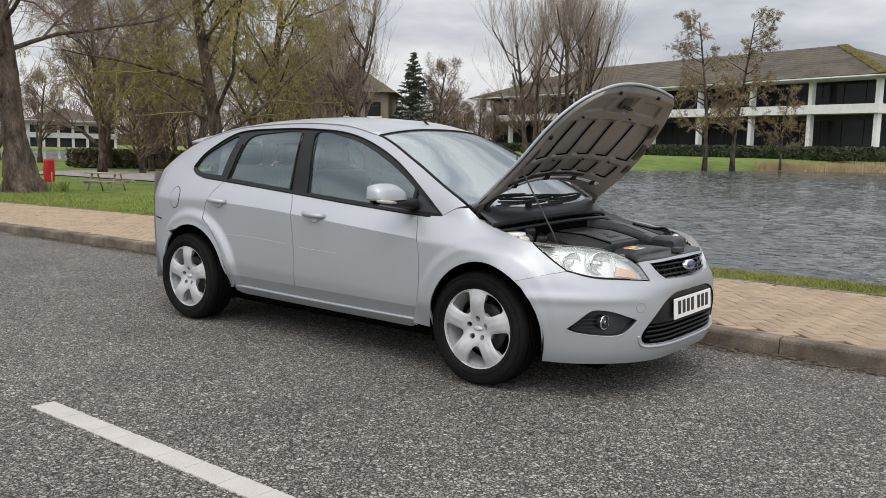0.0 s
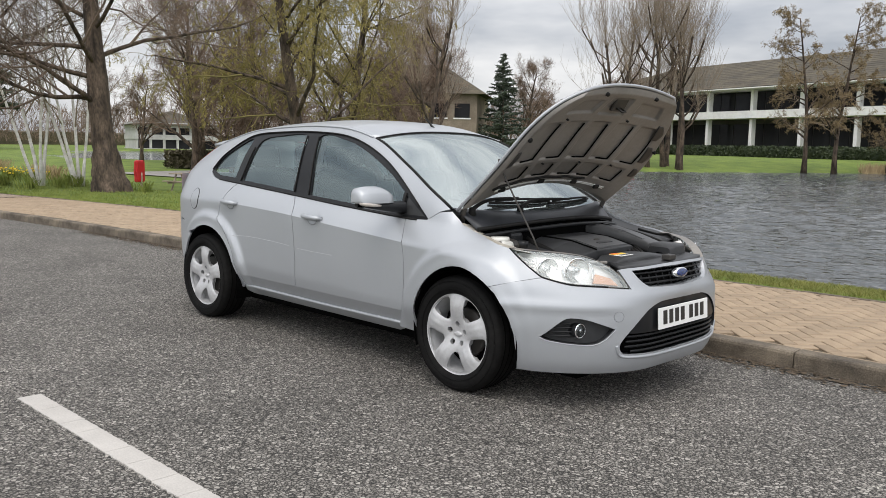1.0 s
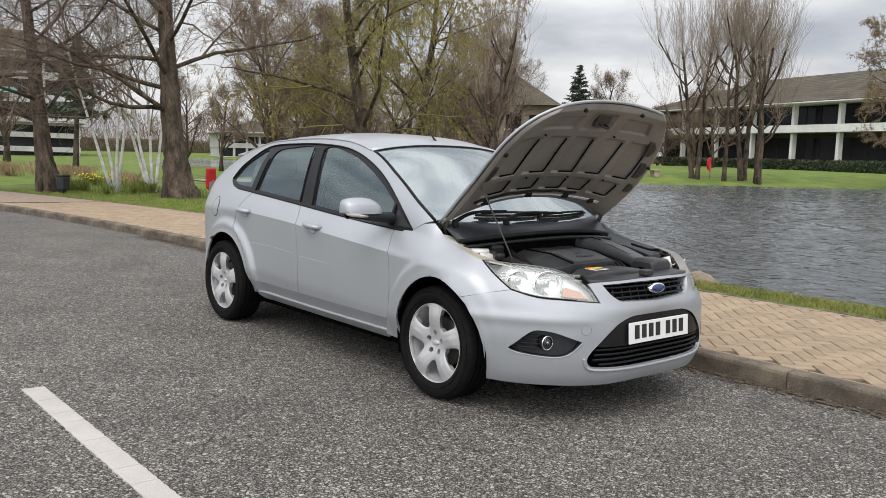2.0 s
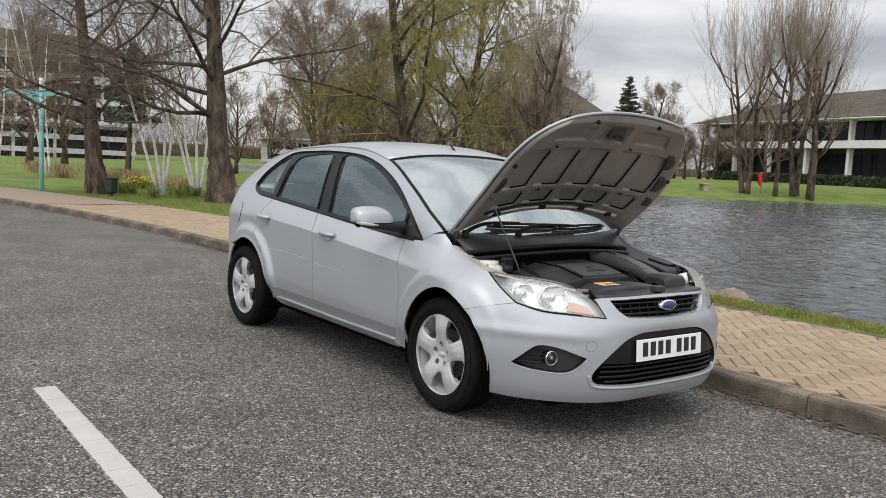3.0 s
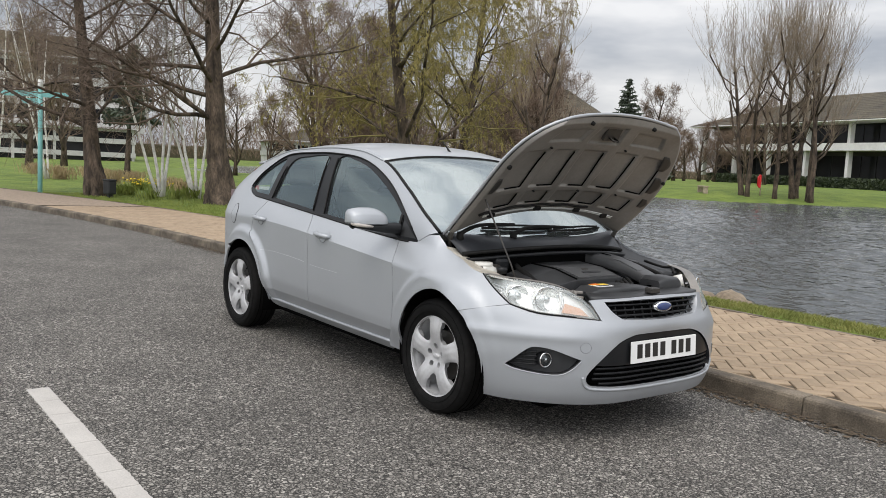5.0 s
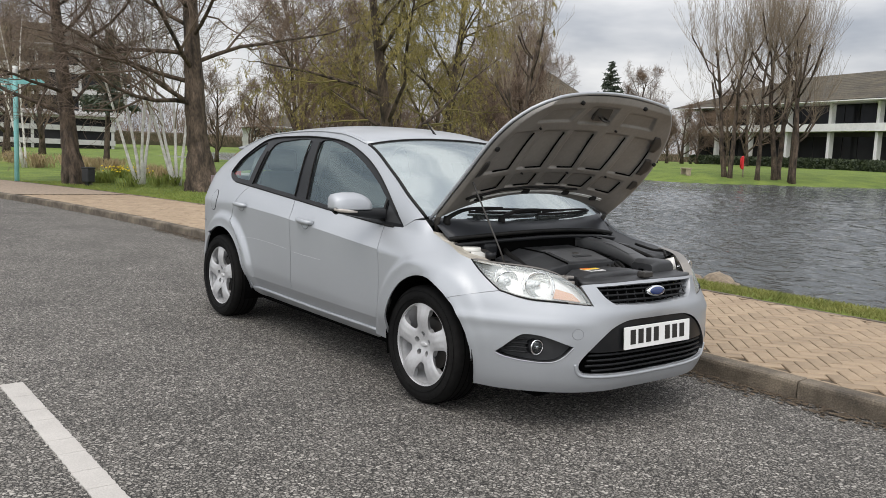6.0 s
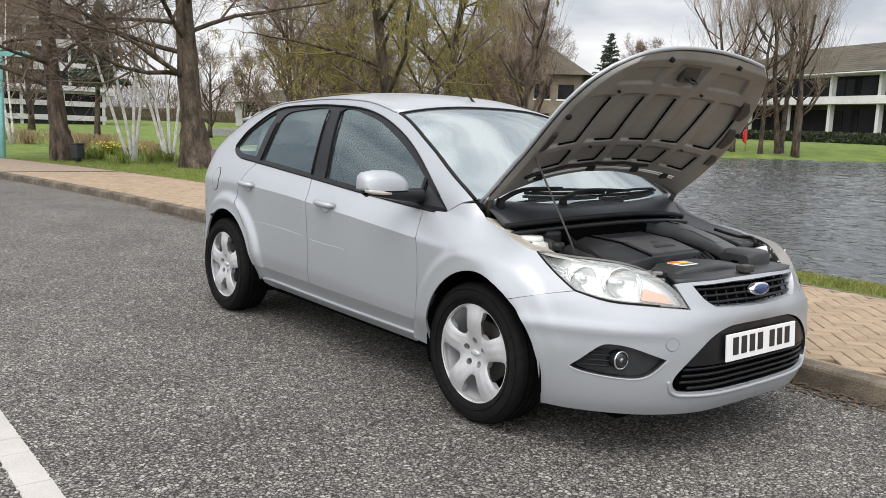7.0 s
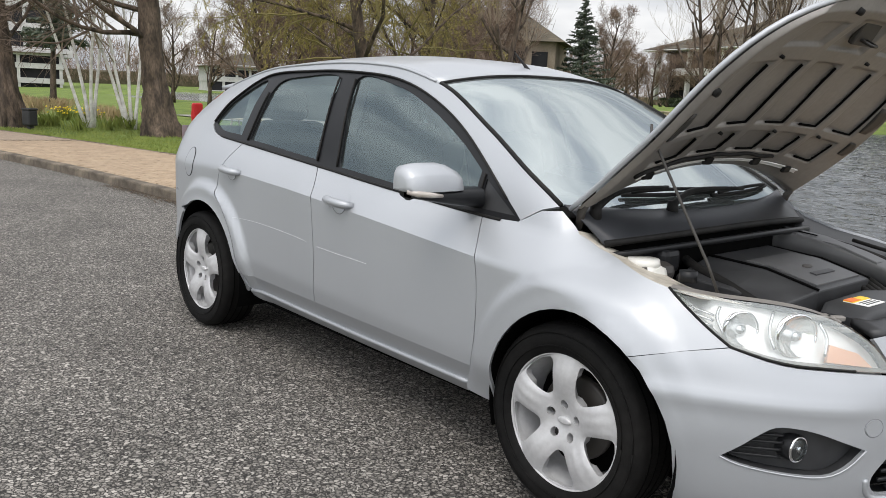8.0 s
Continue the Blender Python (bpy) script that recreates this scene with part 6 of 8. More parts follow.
for s, outline in ((1, FOG), (-1, FOGL)):
    fg = panel("fog_surround", on_nose(outline), arc_nose, M_PLASTIC, bumper, "black ribbed fog lamp surround", lift=-0.045, thick=0, gap=0.0, h=0.03, out=(0, 0, 0.45))
    ledge("surround_wall", outline, 0.05, M_PLASTIC, fg)
    c = Vector(nose(-43.8 * s, 0.424))
    d = Vector((1.0, -0.22 * s, 0)).normalized()
    c = c - d * 0.030
    fl = disc("fog_lamp", c, d, 0.034, 0.038, 0.05, M_BLACKTRIM, fg, "round fog lamp with a chrome ring", dome=0.0)
    tube_ob("ring", [c + d * 0.003 + Vector((0, 0, 1)).cross(d).normalized() * 0.031 * math.cos(w * 0.2618) + Vector((0, 0, 1)) * 0.035 * math.sin(w * 0.2618) for w in range(25)], 0.0045, 8, M_CHROME, fl)
    disc("bulb", c + d * 0.006, d, 0.012, 0.013, 0.004, M_CHROME, fl, "", dome=0.004)
    disc("lens", c + d * 0.004, d, 0.029, 0.033, 0.004, M_FOGLENS, fl, "clear lens", dome=0.008)
    disc("reflector", c + d * 0.002, d, 0.028, 0.032, 0.001, M_DARKFRAME, fl, "", dome=-0.012)
    tube_ob("trim", [Vector(nose(p * 1.0, z)) + Vector((0.001, 0, 0)) for p, z in (FOG[21:] + FOG[:1] if s == 1 else [(-a, b) for a, b in FOG[21:] + FOG[:1]])], 0.0028, 6, M_PAINT, fg, "thin lower trim")
    for i in range(4):
        z = 0.395 + 0.021 * i
        a0, a1 = (-56.2 + 1.7 * i, -47.3)
        pts = [Vector(nose(s * (a0 + (a1 - a0) * k / 8), z + 0.002 * k / 8)) for k in range(9)]
        tube_ob("rib", [p - Vector((p.x, p.y, 0)).normalized() * 0.024 for p in pts], 0.0048, 6, M_BLACKTRIM, fg)
    # headlamps
    lo = LAMP if s == 1 else [(-p, z) for p, z in reversed(LAMP)]
    hl = panel("headlamp", on_nose(lo), arc_nose, M_LAMPBODY, car, "clear headlamp with chrome reflectors and amber indicator", lift=-0.042, thick=0, gap=0, h=0.03, out=(0, 0, 0.45))
    ledge("lamp_wall", lo, 0.05, M_PAINTIN, hl)
    lens = panel("lens", on_nose(lo), arc_nose, M_LENS, hl, "clear plastic lens", lift=-0.002, thick=0.0, gap=0.002, h=0.025, out=(0, 0, 0.45))
    lens.visible_shadow = False
    for ph, z, rx, rz, dp in ((-45.0, 0.722, 0.062, 0.060, 0.024), (-54.8, 0.728, 0.050, 0.048, 0.026)):
        c = Vector(nose(s * ph, z))
        d = Vector((c.x + 0.7, c.y, 0.25)).normalized()
        bowl = disc("reflector", c - d * dp, d, rx, rz, 0.012, M_LAMPBOWL, hl, "chrome reflector bowl", dome=-0.022)
        tube_ob("bezel", [c - d * dp + Vector((0, 0, 1)).cross(d).normalized() * rx * math.cos(w * 0.2618) + Vector((0, 0, 1)) * rz * math.sin(w * 0.2618) for w in range(25)], 0.0042, 8, M_CHROME, hl)
        disc("bulb_shield", c - d * (dp + 0.006), d, 0.018, 0.016, 0.02, M_CHROME, hl, "", dome=0.01)
    am = [(-40.5, 0.665), (-31.0, 0.650), (-33.8, 0.690), (-39.5, 0.712)]
    am = am if s == 1 else [(-p, z) for p, z in reversed(am)]
    panel("indicator", on_nose(am), arc_nose, M_AMBER, hl, "amber indicator", lift=-0.022, thick=0.016, h=0.02, out=(0, 0, 0.45))
    for i in range(3):
        pts = [Vector(nose(s * (-65.5 + 5.0 * k / 5), 0.762 - 0.014 * i - 0.018 * k / 5)) for k in range(6)]
        tube_ob("louvre", [p - Vector((p.x, p.y, -0.2)).normalized() * 0.03 for p in pts], 0.004, 5, M_CHROME, hl)
    for dv in (((-58.5, 0.70), (-60.0, 0.74), (-59.6, 0.768)), ((-49.6, 0.675), (-50.6, 0.72), (-49.8, 0.768)), ((-40.8, 0.665), (-40.2, 0.71), (-41.4, 0.748))):
        tube_ob("divider", [Vector(nose(s * p, z)) - Vector((nose(s * p, z)[0], nose(s * p, z)[1], -0.3)).normalized() * 0.024 for p, z in chain(dv, 4)], 0.005, 6, M_CHROME, hl)
    sl_ = LAMP[0:18]
    tube_ob("lamp_seal", [Vector(nose(s * p, z)) for p, z in sl_], 0.004, 5, M_RUBBER, hl)
# slam panel and the top of the nose
def slam_pt(u, v):
    ph = v * 30.5
    p = Vector(nose(ph, 0.737 + 0.004 * u))
    d = Vector((p.x, p.y, 0)).normalized()
    q = p - d * (0.005 + 0.10 * u)
    return (q.x, q.y, 0.735 + 0.012 * u - abs(v) ** 2 * 0.0)


slam = grid_sheet("slam_panel", slam_pt, 4, 20, M_PLASTIC, car, "black plastic slam panel", flip=True, thick=0.02)
boxes("latch", [((0.05, 0.07, 0.03), T((0.76, 0.0, 0.757)))], M_DARKFRAME, slam, "bonnet latch", bevel=0.006)

# ---- open bonnet ----
def hood_fn(off, mu=1.0, edge=1.0):
    """The open bonnet's sheet, set in by off along its underside."""
    def fn(u, v):
        uu, vv = 0.5 + (u - 0.5) * edge, v * edge
        p = Vector(hood_shut(uu, vv))
        return hood_open((p.x, p.y, p.z - off))
    return fn


bonnet = grid_sheet("bonnet", hood_fn(0.0), 36, 36, M_PAINT, car, "silver bonnet propped open", flip=True)

POCKETS = []
for i in range(5):
    POCKETS.append((0.19, 0.355, -0.82 + 0.335 * i, -0.82 + 0.335 * i + 0.275))
for i in range(5):
    POCKETS.append((0.395, 0.73, -0.86 + 0.35 * i, -0.86 + 0.35 * i + 0.285))
POCKETS += [(0.79, 0.90, -0.70, -0.28), (0.79, 0.90, 0.28, 0.70), (0.78, 0.92, -0.20, 0.20)]


def inner_depth(u, v):
    """How far the pressed inner panel stands off the skin: ribs deep, pockets shallow."""
    rib = 0.037
    d = rib
    for u0, u1, v0, v1 in POCKETS:
        sk = 0.10 * (u - 0.5) * (1 if v0 > 0 else -1)
        a = min(u - u0, u1 - u) / 0.013
        b = min(v - sk - v0, v1 - v + sk) / 0.024
        k = max(0.0, min(1.0, min(a, b)))
        k = k * k * (3 - 2 * k)
        d = min(d, rib - 0.015 * k)
    e = min(1 - abs(v), 1 - u, u + 0.02) / 0.05
    e = max(0.0, min(1.0, e))
    return 0.005 + (d - 0.005) * e


def inner_fn(u, v):
    uu, vv = 0.012 + 0.976 * u, v * 0.985
    p = Vector(hood_shut(uu, vv))
    return hood_open((p.x, p.y, p.z - inner_depth(uu, vv) - 0.003))


inner = grid_sheet("inner_panel", inner_fn, 150, 150, M_PAINTIN, bonnet, "pressed grey inner bonnet panel with ribs and pockets")


def hood_local(u, v, off):
    p = hood_shut(u, v)
    return Vector(hood_open((p[0], p[1], p[2] - off)))


# dark tubes painting the shade of slots along the pockets, rubber stops, latch and seal
for u0, u1, v0, v1 in POCKETS[:10]:
    sk = 0.10 if v0 > 0 else -0.10
    way = [(u0 + 0.015 + (u1 - u0 - 0.04) * k / 6, v1 - 0.018) for k in range(6, -1, -1)]
    way += [(u0 + 0.013, v1 - 0.02 - (v1 - v0) * 0.55 * k / 4) for k in range(1, 5)]
    tube_ob("slot", [hood_local(u, v + sk * (u - 0.5), 0.0335) for u, v in way], 0.0046, 5, M_CAVITY_SHADE, bonnet)
# white stands in for sky light caught by the silver flange
grid_sheet("rear_flange", lambda u, v: tuple(hood_local(0.088 + 0.028 * u + 0.02 * v * v, v * 0.74, 0.043 - 0.004 * math.cos(math.pi * (u - 0.5)))), 4, 40, M_WHITE, bonnet, "flange along the bonnet's rear edge, whitened as if catching the light", thick=0.004)
for u, v in ((0.114, -0.66), (0.104, -0.16), (0.106, 0.30), (0.112, 0.64)):
    c = hood_local(u, v, 0.046)
    boxes("seal_clip", [((0.03, 0.055, 0.016), T(c) @ Matrix.Rotation(-radians(HOOD_UP), 4, "Y"))], M_RUBBER, bonnet, bevel=0.006)
for u, v, r in ((0.62, -0.93, 0.016), (0.95, -0.5, 0.013), (0.95, 0.5, 0.013), (0.55, 0.94, 0.013), (0.36, -0.40, 0.007), (0.36, 0.1, 0.007), (0.75, -0.62, 0.007), (0.75, 0.3, 0.007), (0.36, 0.55, 0.007)):
    a = hood_local(u, v, 0.028)
    b = hood_local(u, v, 0.052)
    tube_ob("rubber_stop", [a, b], [r, r * 0.8], 10, M_RUBBER, bonnet)
# dark sheets laid on the panel in place of shaded cut-outs
for u0, u1, v0, v1 in ((0.44, 0.58, 0.83, 0.93), (0.64, 0.76, 0.80, 0.91), (0.30, 0.38, 0.86, 0.94), (0.40, 0.52, -0.93, -0.86)):
    grid_sheet("cutout", lambda u, v, a=(u0, u1, v0, v1): tuple(hood_local(a[0] + (a[1] - a[0]) * u, a[2] + (a[3] - a[2]) * (v + 1) / 2 * (0.6 + 0.4 * math.sin(math.pi * u)), 0.040)), 6, 4, M_DARKFRAME, bonnet, thick=0.004)
lk = hood_local(0.86, 0.0, 0.03)
lock_ = boxes("striker", [((0.08, 0.12, 0.02), T(lk) @ Matrix.Rotation(-radians(HOOD_UP), 4, "Y"))], M_DARKFRAME, bonnet, "steel bonnet striker", bevel=0.005)
tube_ob("striker_loop", [hood_local(0.84, -0.035, 0.035), hood_local(0.84, -0.03, 0.085), hood_local(0.84, 0.03, 0.085), hood_local(0.84, 0.035, 0.035)], 0.006, 6, M_DARKFRAME, bonnet)
tube_ob("rear_seal", [hood_local(0.168 + 0.008 * math.sin(k * 1.3), -0.82 + 1.2 * k / 20, 0.046) for k in range(21)], 0.0075, 6, M_RUBBER, bonnet, "black rubber bonnet seal")
tube_ob("edge_fold", [hood_local(u, v, 0.004) for u, v in [(i / 20, -1) for i in range(21)] + [(1, -1 + 2 * i / 20) for i in range(1, 21)] + [(1 - i / 20, 1) for i in range(1, 21)]], 0.009, 8, M_PAINT, bonnet)
tube_ob("prop_rod", [(0.335, -0.585, 0.775), (0.30, -0.60, 0.86), (0.095, -0.655, 1.235), (0.088, -0.648, 1.262)], 0.0048, 6, M_DARKFRAME, car, "thin black bonnet prop rod")
for s in (1, -1):
    tube_ob("bonnet_hinge", [(-0.15, -0.665 * s, 0.90), (-0.135, -0.675 * s, 0.965), (-0.09, -0.68 * s, 1.04)], [0.014, 0.016, 0.012], 6, M_DARKFRAME, car, "black bonnet hinge")

# ---- engine bay ----
bay = empty("engine_bay", pose(0, 0, 0))
bay.parent = car
# floor, bulkhead and side walls carry the bay's shade in their colour
boxes("bay_tub", [((0.74, 0.96, 0.02), T((0.22, 0, 0.42))), ((0.02, 1.34, 0.50), T((-0.16, 0, 0.66))), ((0.02, 0.62, 0.30), T((0.70, 0, 0.56)))], M_CAVITY_SHADE, bay, "engine bay floor and bulkhead, shade put into their near-black colour")
for s in (1, -1):
    # inner wings: dusty painted ledge under the fender edge
    def wing_pt(u, v, s=s):
        x = -0.12 + 0.52 * u
        y = flank(min(x, 0.28), EDGE_Z(min(x, 0.28)) - 0.004)[1]
        w = (v + 1) / 2
        return (x, s * (y + 0.006 + (0.15 + 0.10 * u) * w - (0.10 * max(0, u - 0.75))), EDGE_Z(min(x, 0.28)) - 0.012 - 0.03 * w - 0.02 * u * w)
    grid_sheet("inner_wing", wing_pt, 10, 4, M_DIRTY if s == 1 else M_PLASTIC, bay, "dusty painted inner wing ledge", flip=(s == -1))
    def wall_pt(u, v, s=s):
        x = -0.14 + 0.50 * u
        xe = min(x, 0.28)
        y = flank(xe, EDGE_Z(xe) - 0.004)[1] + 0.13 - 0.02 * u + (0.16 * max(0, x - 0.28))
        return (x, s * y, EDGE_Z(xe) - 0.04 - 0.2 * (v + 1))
    grid_sheet("bay_side", wall_pt, 8, 4, M_CAVITY_SHADE, bay)
    boxes("strut_top", [((0.20, 0.17, 0.07), T((0.02, -0.56 * s, 0.79)))], M_DARKFRAME, bay, "black strut tower top", bevel=0.03)
# moulded covers: smooth slabs lofted through sections
def moulded(name, secs, material, parent, label="", n=20, power=0.32):
    """A closed skin through rounded-box sections: (centre, half width, half height, turn)."""
    v, f = [], []
    cs = [Vector(s_[0]) for s_ in secs]
    rows = [(cs[0], 0.02, 0.02)] + [(c, s_[1], s_[2]) for c, s_ in zip(cs, secs)] + [(cs[-1], 0.02, 0.02)]
    for i, (c, hw, hh) in enumerate(rows):
        k = min(max(i - 1, 0), len(cs) - 1)
        d = cs[min(k + 1, len(cs) - 1)] - cs[max(k - 1, 0)]
        d.z = 0
        d.normalize()
        side = Vector((-d.y, d.x, 0))
        tilt = secs[k][3] if len(secs[k]) > 3 else 0.0
        for q in range(n):
            w = 2 * math.pi * q / n
            a, b = math.cos(w), math.sin(w)
            a, b = math.copysign(abs(a) ** power, a), math.copysign(abs(b) ** power, b)
            v.append(c + side * hw * a + Vector((0, 0, hh * b + tilt * a * hw)))
    for i in range(len(rows) - 1):
        for q in range(n):
            q2 = (q + 1) % n
            f.append((i * n + q, i * n + q2, (i + 1) * n + q2, (i + 1) * n + q))
    ob = mesh_ob(name, v, f, material, parent, label, smooth=True)
    ob.data.set_sharp_from_angle(angle=radians(50))
    return ob


M_DUCT = mat("duct_grey", (0.06, 0.061, 0.063), (0.09, 0.091, 0.093), 9, 0.45, rvar=0.1)
def faceted(name, rows, material, parent, label="", drop=0.08, bevel=0.006):
    """A moulded cover: rows of points from the bulkhead forward, with a skirt below and softened edges."""
    bm = bmesh.new()
    grid = [[bm.verts.new(p) for p in row] for row in rows]
    for i in range(len(rows) - 1):
        for j in range(len(rows[0]) - 1):
            bm.faces.new((grid[i][j], grid[i + 1][j], grid[i + 1][j + 1], grid[i][j + 1]))
    loop = grid[0] + [r[-1] for r in grid[1:]] + list(reversed(grid[-1][:-1])) + [r[0] for r in reversed(grid[1:-1])]
    low = [bm.verts.new((v.co.x, v.co.y, v.co.z - drop)) for v in loop]
    for i in range(len(loop)):
        j = (i + 1) % len(loop)
        bm.faces.new((loop[i], loop[j], low[j], low[i]))
    bmesh.ops.recalc_face_normals(bm, faces=bm.faces)
    tops = set(loop) | {v for r in grid for v in r}
    es = [e for e in bm.edges if e.verts[0] in tops and e.verts[1] in tops]
    bmesh.ops.bevel(bm, geom=es, offset=bevel, segments=2, affect="EDGES", profile=0.6)
    return part(name, bm, material, parent, label)


ec = faceted("engine_cover", [[(0.09, -0.44, 0.775), (0.10, -0.27, 0.828), (0.10, 0.12, 0.832), (0.12, 0.22, 0.795)],
                              [(0.30, -0.46, 0.775), (0.32, -0.29, 0.822), (0.32, 0.09, 0.824), (0.32, 0.20, 0.785)],
                              [(0.46, -0.46, 0.752), (0.50, -0.30, 0.790), (0.50, 0.05, 0.792), (0.45, 0.15, 0.765)]], M_PLASTIC, bay, "black plastic engine cover with sloped facets")
faceted("raised_panel", [[(0.22, -0.24, 0.8295), (0.22, 0.06, 0.8315)], [(0.32, -0.25, 0.8270), (0.32, 0.055, 0.8290)], [(0.475, -0.265, 0.8000), (0.475, 0.03, 0.8020)]], M_DUCT, ec, "paler raised panel", drop=0.008, bevel=0.002)
disc("cover_badge", (0.36, -0.10, 0.8215), (0.17, 0, 1), 0.026, 0.013, 0.004, M_DARKFRAME, ec, "moulded oval badge")
boxes("moulded_bar", [((0.022, 0.13, 0.004), T((0.415, -0.105, 0.8135)) @ Matrix.Rotation(radians(10), 4, "Y"))], M_PLASTIC, ec)
for ya, yb in ((-0.275, -0.302), (0.115, 0.052)):
    tube_ob("seam", [(0.10, ya, 0.8295), (0.32, (ya + yb) / 2, 0.8245), (0.50, yb, 0.7925)], 0.0045, 5, M_CAVITY_SHADE, ec)
for k in range(4):
    tube_ob("hose", [(0.47, 0.02 + 0.035 * k, 0.775), (0.53, 0.0 + 0.035 * k, 0.755), (0.56, -0.02 + 0.03 * k, 0.72)], 0.010, 7, M_RUBBER, ec)
# air intake box with warning label, and its round-ended neighbour
ab = moulded("air_box", [((0.60, -0.36, 0.700), 0.065, 0.045), ((0.60, -0.30, 0.718), 0.082, 0.05), ((0.60, -0.05, 0.722), 0.086, 0.05), ((0.61, 0.10, 0.712), 0.08, 0.045), ((0.61, 0.14, 0.700), 0.07, 0.04)], M_PLASTIC, bay, "black plastic air intake box")
moulded("intake_lip", [((0.60, 0.17, 0.735), 0.07, 0.05), ((0.60, 0.21, 0.748), 0.085, 0.055), ((0.59, 0.32, 0.748), 0.085, 0.055), ((0.58, 0.37, 0.730), 0.07, 0.05)], M_PLASTIC, ab, "rounded intake end")
lb = boxes("warning_label", [((0.075, 0.115, 0.002), T((0.605, -0.225, 0.7705)))], M_WHITE, ab, "white warning label")
boxes("label_stripe", [((0.030, 0.115, 0.002), T((0.582, -0.225, 0.7725)))], M_LABELY, lb, "yellow stripe")
boxes("label_stripe", [((0.028, 0.055, 0.002), T((0.581, -0.255, 0.7745)))], M_LABELO, lb, "orange mark")
for k in range(3):
    boxes("bar", [((0.004, 0.085, 0.001), T((0.608 + 0.011 * k, -0.225, 0.7722)))], M_PLATEINK, lb)
# battery box, fuse box, duct towards the far side
boxes("battery_box", [((0.28, 0.20, 0.14), T((0.06, 0.47, 0.76)))], M_PLASTIC, bay, "black battery cover", bevel=0.02)
boxes("fuse_box", [((0.20, 0.13, 0.10), T((0.33, 0.54, 0.745)))], M_PLASTIC, bay, "black fuse box", bevel=0.02)
moulded("air_duct", [((-0.06, 0.28, 0.84), 0.075, 0.03), ((0.02, 0.285, 0.848), 0.09, 0.034), ((0.20, 0.30, 0.832), 0.08, 0.034), ((0.36, 0.31, 0.80), 0.06, 0.032), ((0.48, 0.29, 0.772), 0.055, 0.03), ((0.56, 0.26, 0.75), 0.05, 0.03)], M_DUCT, bay, "grey moulded air duct")
faceted("duct_lid", [[(-0.05, 0.225, 0.868), (-0.05, 0.345, 0.862)], [(0.14, 0.235, 0.876), (0.14, 0.365, 0.868)], [(0.17, 0.24, 0.868), (0.17, 0.37, 0.860)], [(0.30, 0.26, 0.852), (0.30, 0.36, 0.846)], [(0.44, 0.25, 0.816), (0.44, 0.34, 0.812)]], M_DUCT, bay, "flat grey lid of the air duct", drop=0.05)
boxes("duct_groove", [((0.16, 0.006, 0.004), T((0.12, 0.29, 0.876)) @ Matrix.Rotation(radians(4), 4, "Y"))], M_CAVITY_SHADE, bay)
tube_ob("lamp_cap", [(0.50, 0.52, 0.735), (0.54, 0.55, 0.75)], 0.045, 14, M_TANK, bay, "pale lamp dust cap")
# fluid tank with cap beside the wing
tk = boxes("fluid_tank", [((0.16, 0.12, 0.09), T((0.05, -0.585, 0.78)))], M_TANK, bay, "white plastic fluid tank", bevel=0.035)
tube_ob("cap", [(0.06, -0.585, 0.815), (0.06, -0.585, 0.838)], [0.055, 0.050], 16, M_TANK, tk)
tube_ob("washer_cap", [(0.235, -0.60, 0.80), (0.235, -0.60, 0.832)], 0.028, 14, M_BLACKTRIM, bay, "black washer filler cap")
boxes("reservoir", [((0.10, 0.09, 0.08), T((0.04, -0.46, 0.82)))], M_BLACKTRIM, bay, "black fluid reservoir", bevel=0.02)
# hoses and cables
for pts, r, m_ in ((((0.0, -0.30, 0.82), (0.10, -0.36, 0.80), (0.25, -0.42, 0.78), (0.42, -0.46, 0.74), (0.55, -0.44, 0.70)), 0.016, M_RUBBER),
                   (((-0.10, 0.0, 0.84), (0.0, -0.04, 0.83), (0.06, -0.10, 0.80)), 0.014, M_RUBBER),
                                      (((-0.08, -0.42, 0.86), (0.02, -0.33, 0.85), (0.05, -0.18, 0.84), (0.0, 0.1, 0.85)), 0.007, M_RUBBER),
                   (((0.20, 0.36, 0.85), (0.32, 0.42, 0.82), (0.46, 0.44, 0.78), (0.54, 0.34, 0.76)), 0.012, M_RUBBER),
                   (((0.50, 0.50, 0.80), (0.44, 0.56, 0.82), (0.34, 0.60, 0.81), (0.20, 0.60, 0.83)), 0.008, M_RUBBER)):
    tube_ob("hose", chain(pts, 5), r, 8, m_, bay)
boxes("bracket", [((0.02, 0.20, 0.014), T((0.555, -0.455, 0.742)) @ Matrix.Rotation(radians(-38), 4, "Z")), ((0.09, 0.014, 0.014), T((0.60, -0.42, 0.742)) @ Matrix.Rotation(radians(-38), 4, "Z")), ((0.09, 0.014, 0.014), T((0.545, -0.49, 0.742)) @ Matrix.Rotation(radians(-38), 4, "Z")), ((0.02, 0.18, 0.014), T((0.60, -0.48, 0.722)) @ Matrix.Rotation(radians(-38), 4, "Z"))], M_PAINTIN, bay, "bare metal lamp bracket", bevel=0.003)
for k in range(12):
    random.seed(100 + k)
    boxes("engine_part", [((random.uniform(0.04, 0.12), random.uniform(0.04, 0.12), random.uniform(0.04, 0.1)), T((random.uniform(-0.08, 0.6), random.uniform(-0.45, 0.5), random.uniform(0.60, 0.68))) @ Matrix.Rotation(random.uniform(0, 1.5), 4, "Z"))],
          (M_DARKFRAME, M_PLASTIC, M_LAMPBODY)[k % 3], bay, bevel=0.01)


